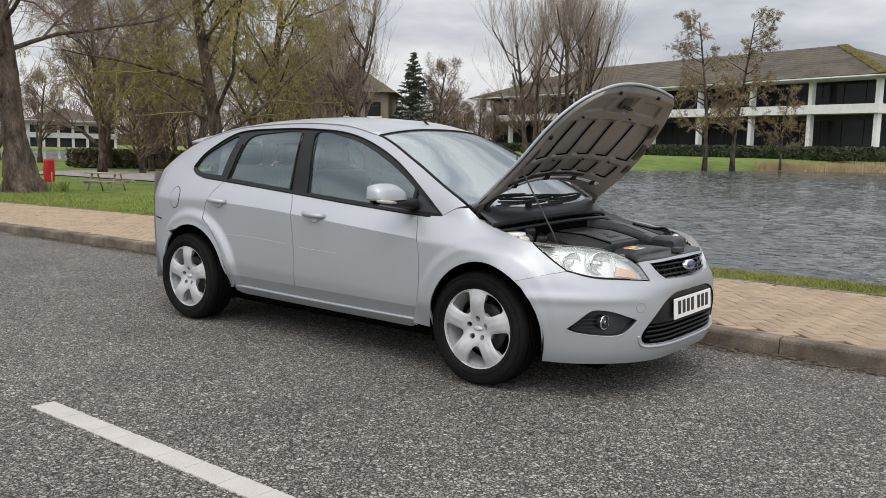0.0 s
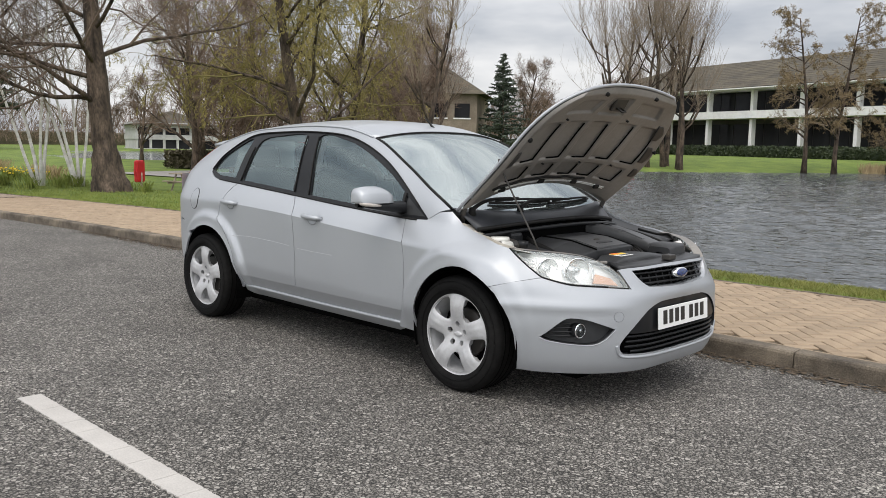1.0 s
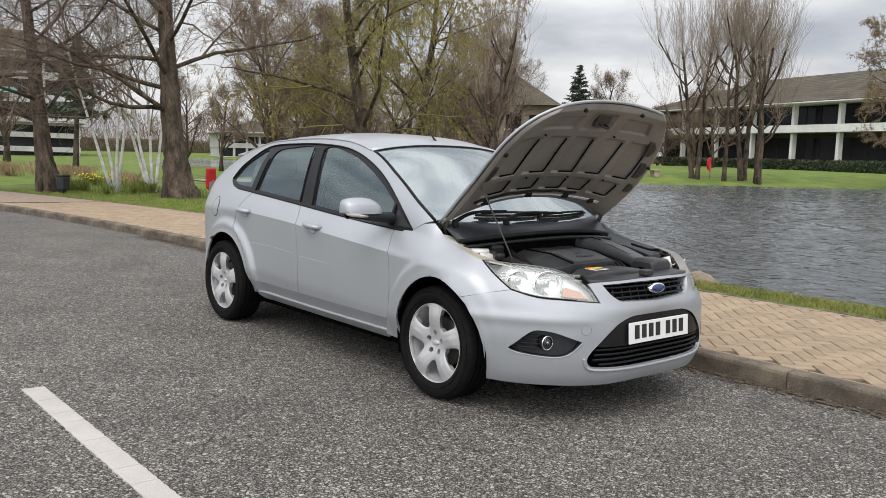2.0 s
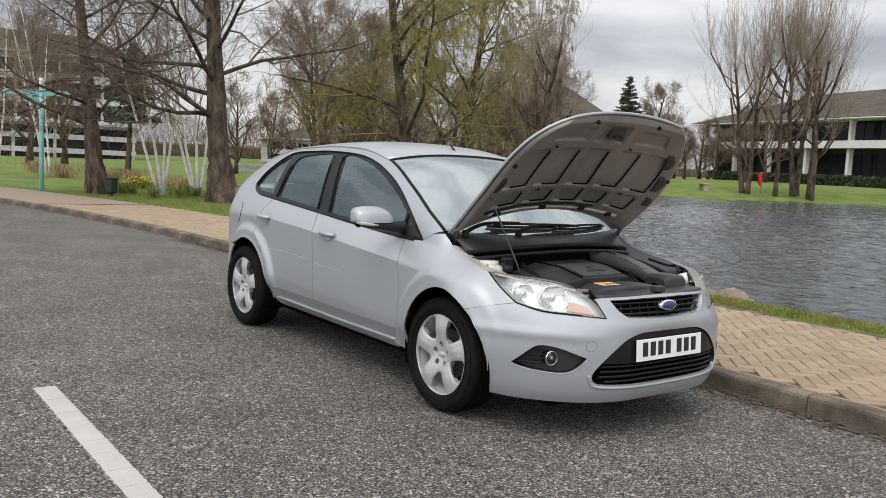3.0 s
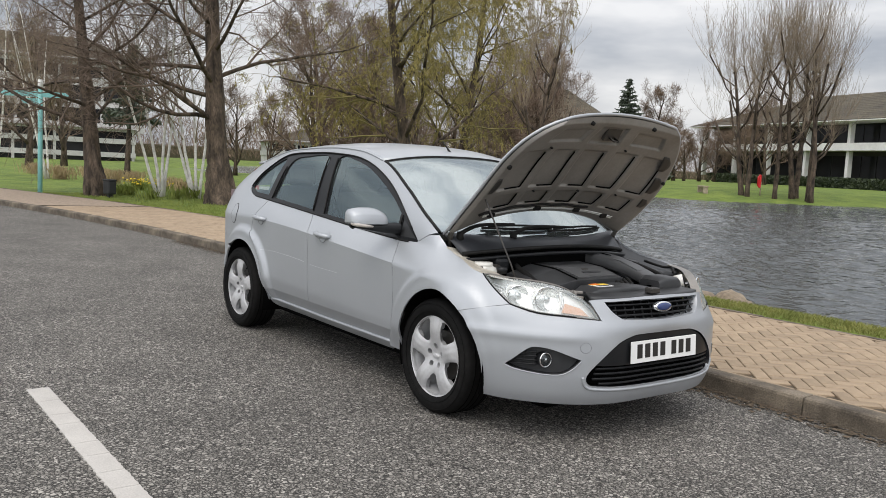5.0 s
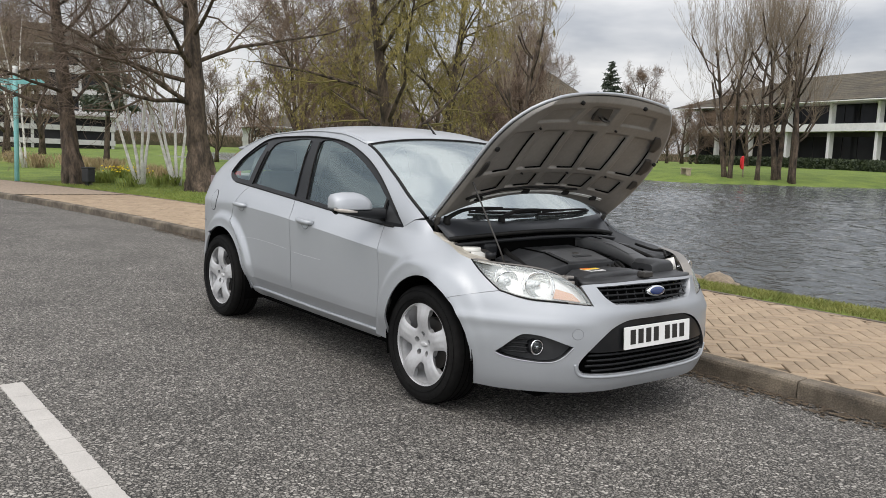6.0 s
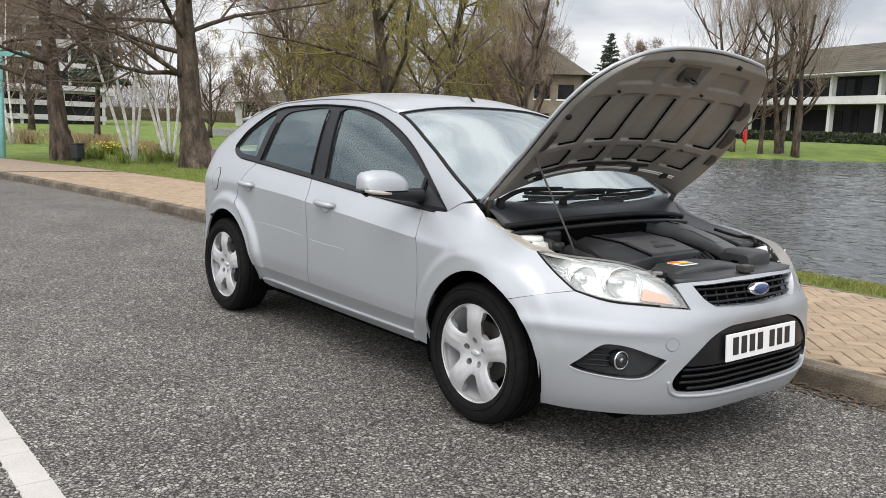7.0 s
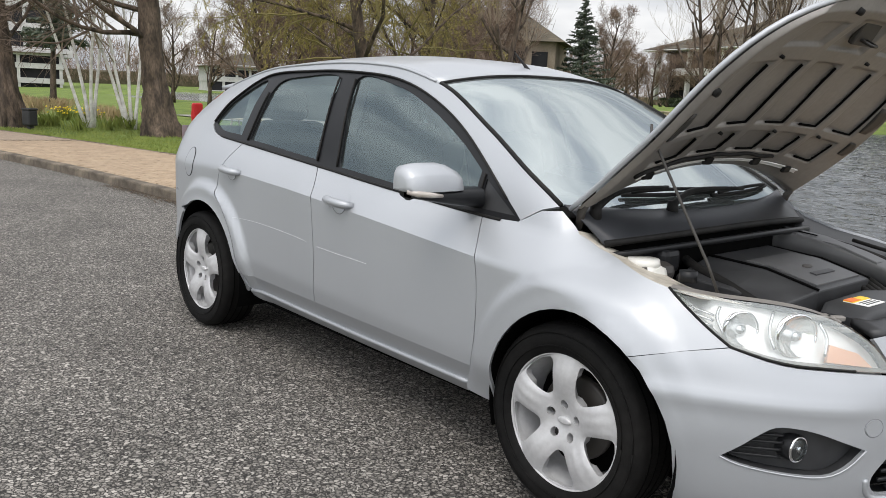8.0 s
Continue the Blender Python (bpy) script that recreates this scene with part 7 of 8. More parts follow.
# cowl below the windscreen, with its lip seal
def cowl_pt(u, v):
    foot = Vector(screen_pt(0.0, v * 0.985))
    lip = Vector((-0.05 + 0.155 * (1 - abs(v) ** 2.2), 0.655 * v, 0.868 + 0.048 * (1 - v * v)))
    p = foot.lerp(lip, u)
    p.z += 0.006 * math.sin(math.pi * u)
    return tuple(p)


cowl = grid_sheet("cowl", cowl_pt, 10, 26, M_COWL, car, "black plastic cowl below the windscreen", flip=True, thick=0.006)
tube_ob("cowl_seal", [Vector(cowl_pt(1.0, -1 + k / 12)) + Vector((0.004, 0, 0.004)) for k in range(25)], 0.012, 8, M_RUBBER, cowl, "black rubber cowl seal")
tube_ob("bulkhead_seal", [Vector(cowl_pt(1.0, -1 + k / 12)) + Vector((0.035, 0, -0.028)) for k in range(25)], 0.011, 8, M_BLACKTRIM, cowl, "black rubber bulkhead seal")
# black sheet giving the shaded gap under the cowl lip
grid_sheet("cowl_drop", lambda u, v: (cowl_pt(1, v)[0] - 0.02, cowl_pt(1, v)[1], cowl_pt(1, v)[2] - 0.01 - 0.10 * u), 2, 16, M_CAVITY_SHADE, cowl)
# wipers: arms from the cowl, blades along the foot of the screen
for pu, pv, (au, av), (bu, bv), (cu, cv), (du, dv) in ((0.3, -0.90, (0.055, -0.64), (0.09, -0.28), (0.073, -0.60), (0.082, 0.16)), (0.12, -0.38, (0.062, -0.10), (0.050, 0.40), (0.060, 0.10), (0.046, 0.84))):
    piv = Vector(cowl_pt(pu, pv)) + Vector((0, 0, 0.008))
    up = Vector((0.018, 0, 0.030))
    wp = tube_ob("wiper", chain([piv, piv + Vector((0.004, 0.01, 0.026)), Vector(screen_pt(au, av)) + up * 1.15, Vector(screen_pt(bu, bv)) + up], 4), [0.016 - 0.0007 * k for k in range(13)], 8, M_RUBBER, car, "black wiper arm and blade")
    tube_ob("pivot_cap", [piv - Vector((0, 0, 0.02)), piv + Vector((0, 0, 0.032))], [0.024, 0.018], 12, M_RUBBER, wp)
    pts = [Vector(screen_pt(cu + (du - cu) * k / 14, cv + (dv - cv) * k / 14)) for k in range(15)]
    tube_ob("wiper_blade", [p + Vector((0.005, 0, 0.009)) for p in pts], 0.008, 6, M_RUBBER, wp)
    tube_ob("blade_frame", [p + Vector((0.010, 0, 0.018 + 0.012 * math.sin(math.pi * k / 14))) for k, p in enumerate(pts)][1:-1], 0.0065, 6, M_RUBBER, wp)

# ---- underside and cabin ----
# underbody coloured near black, so its shade is painted in
boxes("underbody", [((2.1, 1.42, 0.05), T((-1.30, 0, 0.24))), ((0.9, 0.95, 0.05), T((-2.9, 0, 0.28))), ((1.0, 0.9, 0.05), T((0.2, 0, 0.26))), ((3.9, 1.16, 0.06), T((-1.35, 0, 0.185)))], M_CAVITY_SHADE, car, "dark underbody")
cabin = empty("cabin", pose(0, 0, 0))
cabin.parent = car
boxes("cabin_floor", [((2.6, 1.4, 0.04), T((-1.75, 0, 0.34)))], M_SEAT, cabin, "dark carpet")
def dash_pt(u, v):
    w = u * math.pi * 0.5
    return (-0.28 - 0.34 * u - 0.05 * math.sin(w), 0.68 * v * (1 + 0.02 * u), 0.93 - 0.06 * u ** 3 - 0.20 * max(0, u - 0.75) / 0.25 + 0.03 * math.sin(math.pi * u) * (1 - v * v))
grid_sheet("dashboard", dash_pt, 14, 12, M_PLASTIC, cabin, "dark grey dashboard", flip=True, thick=0.02)
boxes("dash_front", [((0.10, 1.32, 0.35), T((-0.66, 0, 0.62)))], M_PLASTIC, cabin, bevel=0.03)
sw = [Vector((-0.80 + 0.06 * math.sin(w * 0.2618), -0.36 + 0.185 * math.cos(w * 0.2618), 0.88 + 0.175 * math.sin(w * 0.2618))) for w in range(25)]
stw = tube_ob("steering_wheel", sw, 0.016, 8, M_RUBBER, cabin, "black steering wheel")
tube_ob("spoke", [(-0.79, -0.53, 0.88), (-0.77, -0.36, 0.87), (-0.79, -0.19, 0.88)], [0.014, 0.045, 0.014], 8, M_RUBBER, stw)
tube_ob("column", [(-0.77, -0.36, 0.87), (-0.62, -0.36, 0.82)], 0.035, 8, M_PLASTIC, stw)


def seat(x, y, w, name="seat", headrest=True):
    ob = empty(name, pose(x, y, 0.0))
    ob.parent = cabin
    boxes("cushion", [((0.50, w, 0.15), T((0.05, 0, 0.53)) @ Matrix.Rotation(radians(-6), 4, "Y"))], M_SEAT, ob, bevel=0.05)
    boxes("backrest", [((0.13, w, 0.62), T((-0.27, 0, 0.84)) @ Matrix.Rotation(radians(-16), 4, "Y"))], M_SEAT, ob, bevel=0.05)
    if headrest:
        hr = boxes("headrest", [((0.09, 0.25, 0.17), T((-0.385, 0, 1.225)) @ Matrix.Rotation(radians(-12), 4, "Y"))], M_SEAT, ob, bevel=0.04)
    return ob


seat(-1.22, -0.36, 0.50)
seat(-1.22, 0.36, 0.50)
for y in (-0.42, 0.0, 0.42):
    seat(-2.08, y, 0.41)
boxes("parcel_shelf", [((0.62, 1.15, 0.03), T((-2.72, 0, 1.02)))], M_TRIMGREY, cabin, "grey parcel shelf", bevel=0.01)
for s in (1, -1):
    for x0, z0, x1, z1 in ((-1.53, 0.95, -1.575, 1.37), (-2.40, 1.02, -2.5, 1.30)):
        a, b = Vector(flank(x0, z0)), Vector(flank(x1, z1))
        tube_ob("pillar_trim", [Vector((a.x, (a.y + 0.08) * s, a.z)), Vector((b.x, (b.y + 0.08) * s, b.z))], 0.045, 8, M_TRIMGREY, cabin, "grey pillar trim")
im = boxes("inner_mirror", [((0.025, 0.22, 0.06), T((-0.86, 0.0, 1.295)))], M_BLACKTRIM, cabin, "black rear-view mirror", bevel=0.01)
tube_ob("belt", [(-1.50, -0.69, 1.18), (-1.44, -0.68, 1.05), (-1.36, -0.62, 0.80)], 0.012, 4, M_RUBBER, cabin, "dark seat belt")

# ---- door mirrors ----
for s in (1, -1):
    mr = empty("door_mirror", pose(-0.585, -0.955 * s, 1.026))
    mr.parent = car
    v, f = [], []
    # shell as rings across its width: a flat top over an upright front with a crease between
    sect = [(-0.056, -0.040), (-0.058, 0.0), (-0.054, 0.036), (-0.045, 0.049), (0.0, 0.056), (0.030, 0.047), (0.060, 0.024), (0.066, 0.016), (0.075, -0.020), (0.076, -0.036), (0.060, -0.042), (0.0, -0.044)]
    n = len(sect)
    prof = ((-0.128, 0.45, 0.45, -0.012), (-0.122, 0.72, 0.70, -0.006), (-0.105, 0.90, 0.88, -0.002), (-0.06, 1.0, 1.0, 0.0), (0.02, 1.0, 1.0, 0.0), (0.07, 0.90, 0.95, -0.004), (0.105, 0.72, 0.86, -0.010), (0.122, 0.45, 0.6, -0.016))
    for y, ks, kx, dz in prof:
        for x, z in sect:
            v.append(Vector((x * kx, y * s, 0.008 + dz + z * ks)))
    m_ = len(prof)
    for r in range(m_ - 1):
        for k in range(n):
            k2 = (k + 1) % n
            q = (r * n + k, r * n + k2, (r + 1) * n + k2, (r + 1) * n + k)
            f.append(tuple(reversed(q)) if s < 0 else q)
    f.append(tuple(range(n)) if s < 0 else tuple(reversed(range(n))))
    f.append(tuple((m_ - 1) * n + k for k in (reversed(range(n)) if s < 0 else range(n))))
    cap = mesh_ob("mirror_cap", v, f, M_PAINT, mr, "body-coloured mirror shell", smooth=True)
    cap.data.set_sharp_from_angle(angle=radians(38))
    boxes("mirror_glass", [((0.008, 0.18, 0.075), T((-0.056, -0.01 * s, 0.006)))], M_CHROME, mr, "mirror glass", bevel=0.003)
    moulded("lower_shell", [((0.012, -0.10 * s, -0.040), 0.045, 0.012), ((0.012, -0.03 * s, -0.046), 0.058, 0.018), ((0.014, 0.05 * s, -0.052), 0.058, 0.026), ((0.018, 0.12 * s, -0.056), 0.05, 0.032), ((0.03, 0.20 * s, -0.058), 0.055, 0.036)], M_BLACKTRIM, mr, "black mirror base and arm", n=16, power=0.6)
    tube_ob("indicator", [(0.040, -0.124 * s, -0.028), (0.066, -0.10 * s, -0.033), (0.076, -0.05 * s, -0.038), (0.076, 0.0, -0.042)], [0.008, 0.011, 0.010, 0.006], 8, M_SIDELENS, mr, "clear side indicator")

# ---- wheels ----
wheel = empty("wheel", pose(0, 0, 0))
wheel.parent = car
TY, TR = 0.105, 0.317
prof = [(0.218, -0.092), (0.232, -0.104), (0.265, -0.110), (0.292, -0.106), (0.307, -0.094), (0.3145, -0.080), (0.317, -0.05), (0.317, 0.05), (0.3145, 0.080), (0.307, 0.094), (0.28, 0.108), (0.24, 0.106), (0.218, 0.092)]
n = 64
v, f = [], []
for k in range(n):
    w = 2 * math.pi * k / n
    for r, y in prof:
        v.append((r * math.cos(w), y, r * math.sin(w)))
m_ = len(prof)
for k in range(n):
    k2 = (k + 1) % n
    for i in range(m_ - 1):
        f.append((k * m_ + i, k * m_ + i + 1, k2 * m_ + i + 1, k2 * m_ + i))
tyre = mesh_ob("tyre", v, f, M_TYRE, wheel, "black road tyre", smooth=True)
for r in (0.248, 0.290):
    tube_ob("sidewall_ring", [(r * math.cos(k * 0.1309), -0.1095, r * math.sin(k * 0.1309)) for k in range(49)], 0.002, 4, M_TYRE, tyre)
for y in (-0.055, -0.018, 0.018, 0.055):
    tube_ob("tread_groove", [(0.3168 * math.cos(k * 0.1309), y, 0.3168 * math.sin(k * 0.1309)) for k in range(49)], 0.003, 4, M_CAVITY_SHADE, tyre)


def rim_pt(a, b):
    """The face of the wheel trim, dished towards its middle."""
    r = math.hypot(a, b)
    w = math.atan2(b, a)
    spoke = max(0.0, math.cos(2.5 * (w - math.pi / 2)) ** 2)
    y = -0.092 - 0.016 * math.exp(-((r - 0.15) / 0.06) ** 2) * spoke + 0.020 * math.exp(-(r / 0.065) ** 2) + 0.010 * max(0, (r - 0.17) / 0.05) * (1 - spoke)
    off = r * math.sin(((w - math.pi / 2 + math.radians(36)) % math.radians(72)) - math.radians(36))
    run = max(0.0, min(1.0, (r - 0.075) / 0.03)) * max(0.0, min(1.0, (0.215 - r) / 0.03))
    y += run * (0.0016 * math.exp(-((abs(off) - 0.017) / 0.004) ** 2) - 0.001 * max(0.0, 1 - abs(off) / 0.016)) + 0.005 * max(0.0, min(1.0, (abs(off) - 0.040) / 0.010)) * run
    return (a, y, b)


def win(k):
    c = math.pi / 2 + radians(36 + 72 * k)
    pts = []
    half = ((0.099, 0.0), (0.100, 0.10), (0.106, 0.17), (0.118, 0.225), (0.14, 0.285), (0.165, 0.322), (0.188, 0.342), (0.201, 0.34), (0.209, 0.30), (0.212, 0.15), (0.212, 0.0))
    for r, da in half + tuple((r, -da) for r, da in reversed(half[1:-1])):
        pts.append((r * math.cos(c + da), r * math.sin(c + da)))
    return pts


nuts = [(0.056 * math.cos(math.pi / 2 + radians(72 * k)), 0.056 * math.sin(math.pi / 2 + radians(72 * k))) for k in range(5)]
nut_holes = [[(x + 0.0155 * math.cos(w * 0.628), z + 0.0155 * math.sin(w * 0.628)) for w in range(10)] for x, z in nuts]
rim_out = [(0.221 * math.cos(k * 0.1309), 0.221 * math.sin(k * 0.1309)) for k in range(48)]
trim = panel("wheel_trim", rim_out, rim_pt, M_ALLOY, wheel, "silver five-spoke wheel trim", holes=[win(k) for k in range(5)] + nut_holes, h=0.009, thick=0.03, gap=0.0, out=(0, 1, 0))
tube_ob("rim_lip", [(0.221 * math.cos(k * 0.1309), -0.090, 0.221 * math.sin(k * 0.1309)) for k in range(49)], 0.0055, 6, M_ALLOY, wheel)
v, f = [], []
for k in range(49):
    w = k * 0.1309
    for r, y in ((0.219, -0.088), (0.197, -0.035), (0.190, 0.06)):
        v.append((r * math.cos(w), y, r * math.sin(w)))
for k in range(48):
    for i in range(2):
        f.append((3 * k + i, 3 * k + 3 + i, 3 * k + 4 + i, 3 * k + 1 + i))
mesh_ob("barrel", v, f, M_ALLOY, wheel, "", smooth=True)
disc("brake_disc", (0, -0.02, 0), (0, -1, 0), 0.14, 0.14, 0.02, M_DARKFRAME, wheel, "dark brake disc")
disc("hub_back", (0, 0.02, 0), (0, -1, 0), 0.189, 0.189, 0.01, M_CAVITY_SHADE, wheel, "", dome=0.0)
disc("centre_badge", (0, -0.0785, 0), (0, -1, 0), 0.027, 0.012, 0.006, M_ALLOY, wheel, "small oval centre badge", dome=0.002)
for x, z in nuts:
    tube_ob("wheel_nut", [(x, -0.03, z), (x, -0.062, z)], 0.0085, 6, M_DARKFRAME, wheel)
wheel.matrix_basis = pose(-0.016, -0.744, 0.317)
for x, s in ((-2.64, 1), (-0.016, -1), (-2.64, -1)):
    c = copy_thing(wheel, pose(x, -0.744 * s, 0.317, 0, 0, 0 if s > 0 else 180))

# ---- kerb, pavers and edging, piece by piece ----
def curve_m(x, v, z):
    """A place beside the kerb line, turned along it."""
    e = 0.05
    w = math.atan2(kerb_y(x + e) - kerb_y(x - e), 2 * e)
    return Matrix.Translation((x, kerb_y(x) + v, z)) @ Matrix.Rotation(w, 4, "Z")


KL = 0.914
kv = []
sec = [(0.0, -0.08), (0.0, 0.088), (0.006, 0.103), (0.020, 0.110), (0.118, 0.112), (0.125, 0.105), (0.125, -0.08)]
for dx in (-KL / 2 + 0.003, -KL / 2 + 0.007, KL / 2 - 0.007, KL / 2 - 0.003):
    t_ = 0.004 if abs(dx) > KL / 2 - 0.005 else 0.0
    kv += [(dx, y + (t_ if y < 0.06 else -t_), z - (t_ if z > 0 else 0)) for y, z in sec]
kf = []
ns = len(sec)
for r in range(3):
    for i in range(ns - 1):
        kf.append((r * ns + i, r * ns + i + 1, (r + 1) * ns + i + 1, (r + 1) * ns + i))
kf += [tuple(range(ns - 1, -1, -1)), tuple(3 * ns + i for i in range(ns))]
kme = bpy.data.meshes.new("kerb_stone")
kme.from_pydata(kv, [], [tuple(reversed(q)) for q in kf])
kme.materials.append(M_KERB)
rnd = random.Random(2)
kx = 1.04 + KL / 2 + 3 * KL
while kx > -30:
    k = new("kerb_stone", kme)
    k.matrix_basis = curve_m(kx, rnd.uniform(-0.003, 0.003), rnd.uniform(-0.003, 0.002))
    k.parent = pavement
    kx -= KL * (1 if kx > -6 else 0.985)
eme = bpy.data.meshes.new("edging_stone")
bm = bmesh.new()
box_bm(bm, (KL - 0.008, 0.05, 0.16), T((0, 0, -0.08)), 0.006)
bm.to_mesh(eme)
bm.free()
eme.materials.append(M_KERB)
kx = 4.2
while kx > -28:
    k = new("edging_stone", eme)
    k.matrix_basis = curve_m(kx, PAVE_W + 0.028, 0.112 + rnd.uniform(-0.006, 0.003))
    k.parent = pavement
    kx -= KL * 0.99

# herringbone at 45 degrees
PW = 0.1
pme = bpy.data.meshes.new("paver")
a, b, c = PW - 0.0035, PW / 2 - 0.0035, 0.004
pme.from_pydata([(-a, -b, -0.03), (a, -b, -0.03), (a, b, -0.03), (-a, b, -0.03), (-a, -b, -c), (a, -b, -c), (a, b, -c), (-a, b, -c), (-a + c, -b + c, 0), (a - c, -b + c, 0), (a - c, b - c, 0), (-a + c, b - c, 0)], [],
                [(0, 1, 5, 4), (1, 2, 6, 5), (2, 3, 7, 6), (3, 0, 4, 7), (4, 5, 9, 8), (5, 6, 10, 9), (6, 7, 11, 10), (7, 4, 8, 11), (8, 9, 10, 11)])
pme.materials.append(M_PAVER)
c45 = math.cos(math.pi / 4)
near_list, rest_v, rest_f = [], [], []
pr = random.Random(4)
base = [Vector(v.co) for v in pme.vertices]
polys = [tuple(p.vertices) for p in pme.polygons]
for i in range(-110, 110):
    for j in range(-110, 110):
        k = (i - j) % 4
        if k not in (0, 3):
            continue
        u, w = ((i + 1.0) * PW, (j + 0.5) * PW) if k == 0 else ((i + 0.5) * PW, (j + 1.0) * PW)
        x, y = (u - w) * c45 - 3.0, (u + w) * c45 + 2.2
        if not (-15.4 < x < 3.6):
            continue
        v = y - kerb_y(x)
        if not (0.16 < v < PAVE_W - 0.05):
            continue
        m = Matrix.Translation((x, y, 0.106 + pr.uniform(-0.0022, 0.0018))) @ Matrix.Rotation(math.pi / 4 + (0 if k == 0 else math.pi / 2) + pr.gauss(0, 0.006), 4, "Z") @ Matrix.Rotation(pr.gauss(0, 0.006), 4, "X")
        if -0.3 < x < 2.0 and len(near_list) < 300:
            near_list.append(m)
        else:
            o = len(rest_v)
            rest_v += [m @ q for q in base]
            rest_f += [tuple(o + n for n in f) for f in polys]
for m in near_list:
    k = new("paver", pme)
    k.matrix_basis = m
    k.parent = pavement
tagged(mesh_ob("pavers", rest_v, rest_f, M_PAVER, pavement), kind="stuff")
# cut pieces along the edges
bm = bmesh.new()
x = -15.2
while x < 3.6:
    for v in (0.145, PAVE_W - 0.03):
        box_bm(bm, (0.19, 0.055, 0.03), curve_m(x, v, 0.0895 + pr.uniform(-0.002, 0.002)))
    x += 0.2
tagged(part("cut_pavers", bm, M_PAVER, pavement), kind="stuff")

# litter of leaf and grit in the gutter
rnd = random.Random(12)
v, f = [], []
for _ in range(5200):
    x = rnd.uniform(-9, 3.6)
    d = abs(rnd.gauss(0, 0.085))
    y = kerb_y(x) - 0.012 - d
    s = rnd.uniform(0.004, 0.016)
    w = rnd.uniform(0, 6.28)
    o = len(v)
    for k in range(4):
        v.append((x + s * math.cos(w + k * 1.57) * (1.8 if k % 2 else 0.8), y + s * math.sin(w + k * 1.57), 0.004 + rnd.uniform(0, 0.008)))
    f.append((o, o + 1, o + 2, o + 3))
tagged(mesh_ob("gutter_litter", v, f, mat("dead_leaf", (0.035, 0.025, 0.016), (0.13, 0.095, 0.06), 30, 0.9)), "brown leaf litter and grit along the kerb foot", "leaf litter", kind="stuff")


# grass blades on the verge and lawn
def blades(name, count, place, h0, h1, width, material, label, seed):
    rnd = random.Random(seed)
    v, f = [], []
    for _ in range(count):
        x, y = place(rnd)
        k = min(max((y - kerb_y(x) - PAVE_W) / 1.6, 0), 1.0)
        z = 0.105 * (1 - k) + land_z(x, y) * k - 0.005
        h = rnd.uniform(h0, h1)
        a = rnd.uniform(0, 6.283)
        l = rnd.uniform(0.2, 0.9) * h
        dx, dy = math.cos(a), math.sin(a)
        o = len(v)
        v += [(x - dy * width, y + dx * width, z), (x + dy * width, y - dx * width, z), (x + dx * l * 0.4 + dy * width * 0.6, y + dy * l * 0.4 - dx * width * 0.6, z + h * 0.65), (x + dx * l, y + dy * l, z + h)]
        f += [(o, o + 1, o + 2), (o, o + 2, o + 3)]
    return tagged(mesh_ob(name, v, f, material), label, "grass", kind="stuff")


def verge(r):
    x = r.uniform(-6, 3.5)
    return x, kerb_y(x) + PAVE_W + 0.06 + abs(r.gauss(0, 0.55))


def lawn(r):
    x = -6.5 - 14 * r.random() ** 1.3
    return x, kerb_y(x) + PAVE_W + 0.06 + 4.0 * r.random() ** 1.5


blades("grass", 26000, verge, 0.02, 0.06, 0.003, M_VERGE, "rough green grass on the lake verge", 21)
blades("grass", 26000, lawn, 0.025, 0.06, 0.005, M_BLADE, "mown spring lawn beside the pavement", 22)


# ---- things on the near bank ----
def boulder(x, y, z, size, seed, label):
    bm = bmesh.new()
    bmesh.ops.create_icosphere(bm, subdivisions=3, radius=1.0)
    for q in bm.verts:
        n1 = noise.noise((q.co + Vector((seed, 0, 0))) * 1.3)
        n2 = noise.noise((q.co + Vector((0, seed, 0))) * 3.5)
        q.co *= 1 + 0.28 * n1 + 0.08 * n2
        q.co = Vector((q.co.x * size[0], q.co.y * size[1], max(q.co.z, -0.6) * size[2]))
    ob = part("boulder", bm, M_STONE, smooth=True)
    ob.matrix_basis = pose(x, y, z, 0, 0, seed * 40)
    return tagged(ob, label, "boulder", "shore boulders")


boulder(-1.95, 4.75, -0.04, (0.25, 0.19, 0.15), 3, "tan weathered boulder at the grass edge")
boulder(-2.75, 5.25, -0.14, (0.22, 0.18, 0.12), 5, "tan weathered boulder by the water")
boulder(-2.3, 5.55, -0.2, (0.18, 0.14, 0.12), 8, "small dark stone by the water")

# lifebuoy housing on a post
def buoy_stand(x, y, z, label, k=1.0):
    ob = empty("lifebuoy_stand", pose(x, y, z, 0, 0, -55) @ Matrix.Diagonal((k, k, k, 1)), label, "lifebuoy", "lifebuoy stands")
    tube_ob("post", [(0, 0.06, -0.1), (0, 0.06, 0.62)], 0.035, 8, M_WOODGREY, ob)
    boxes("housing", [((0.50, 0.14, 0.70), T((0, 0, 0.66)))], M_RED, ob, "red plastic housing", bevel=0.06)
    tube_ob("ring", [(0.14 * math.cos(w * 0.2618), -0.085, 0.66 + 0.23 * math.sin(w * 0.2618)) for w in range(25)], 0.035, 8, M_RED, ob, "red life ring")
    boxes("notice", [((0.07, 0.02, 0.30), T((0.02, -0.085, 0.66)))], M_WHITE, ob, "white notice", bevel=0.005)
    return ob


buoy_stand(-21.4, 7.7, -0.22, "red lifebuoy in its housing on a post by the tree", 0.95)
bx, by = -26.9, 44.1
buoy_stand(bx, by, land_z(bx, by) + 0.15, "red and white lifebuoy on a post across the lake", 1.2)

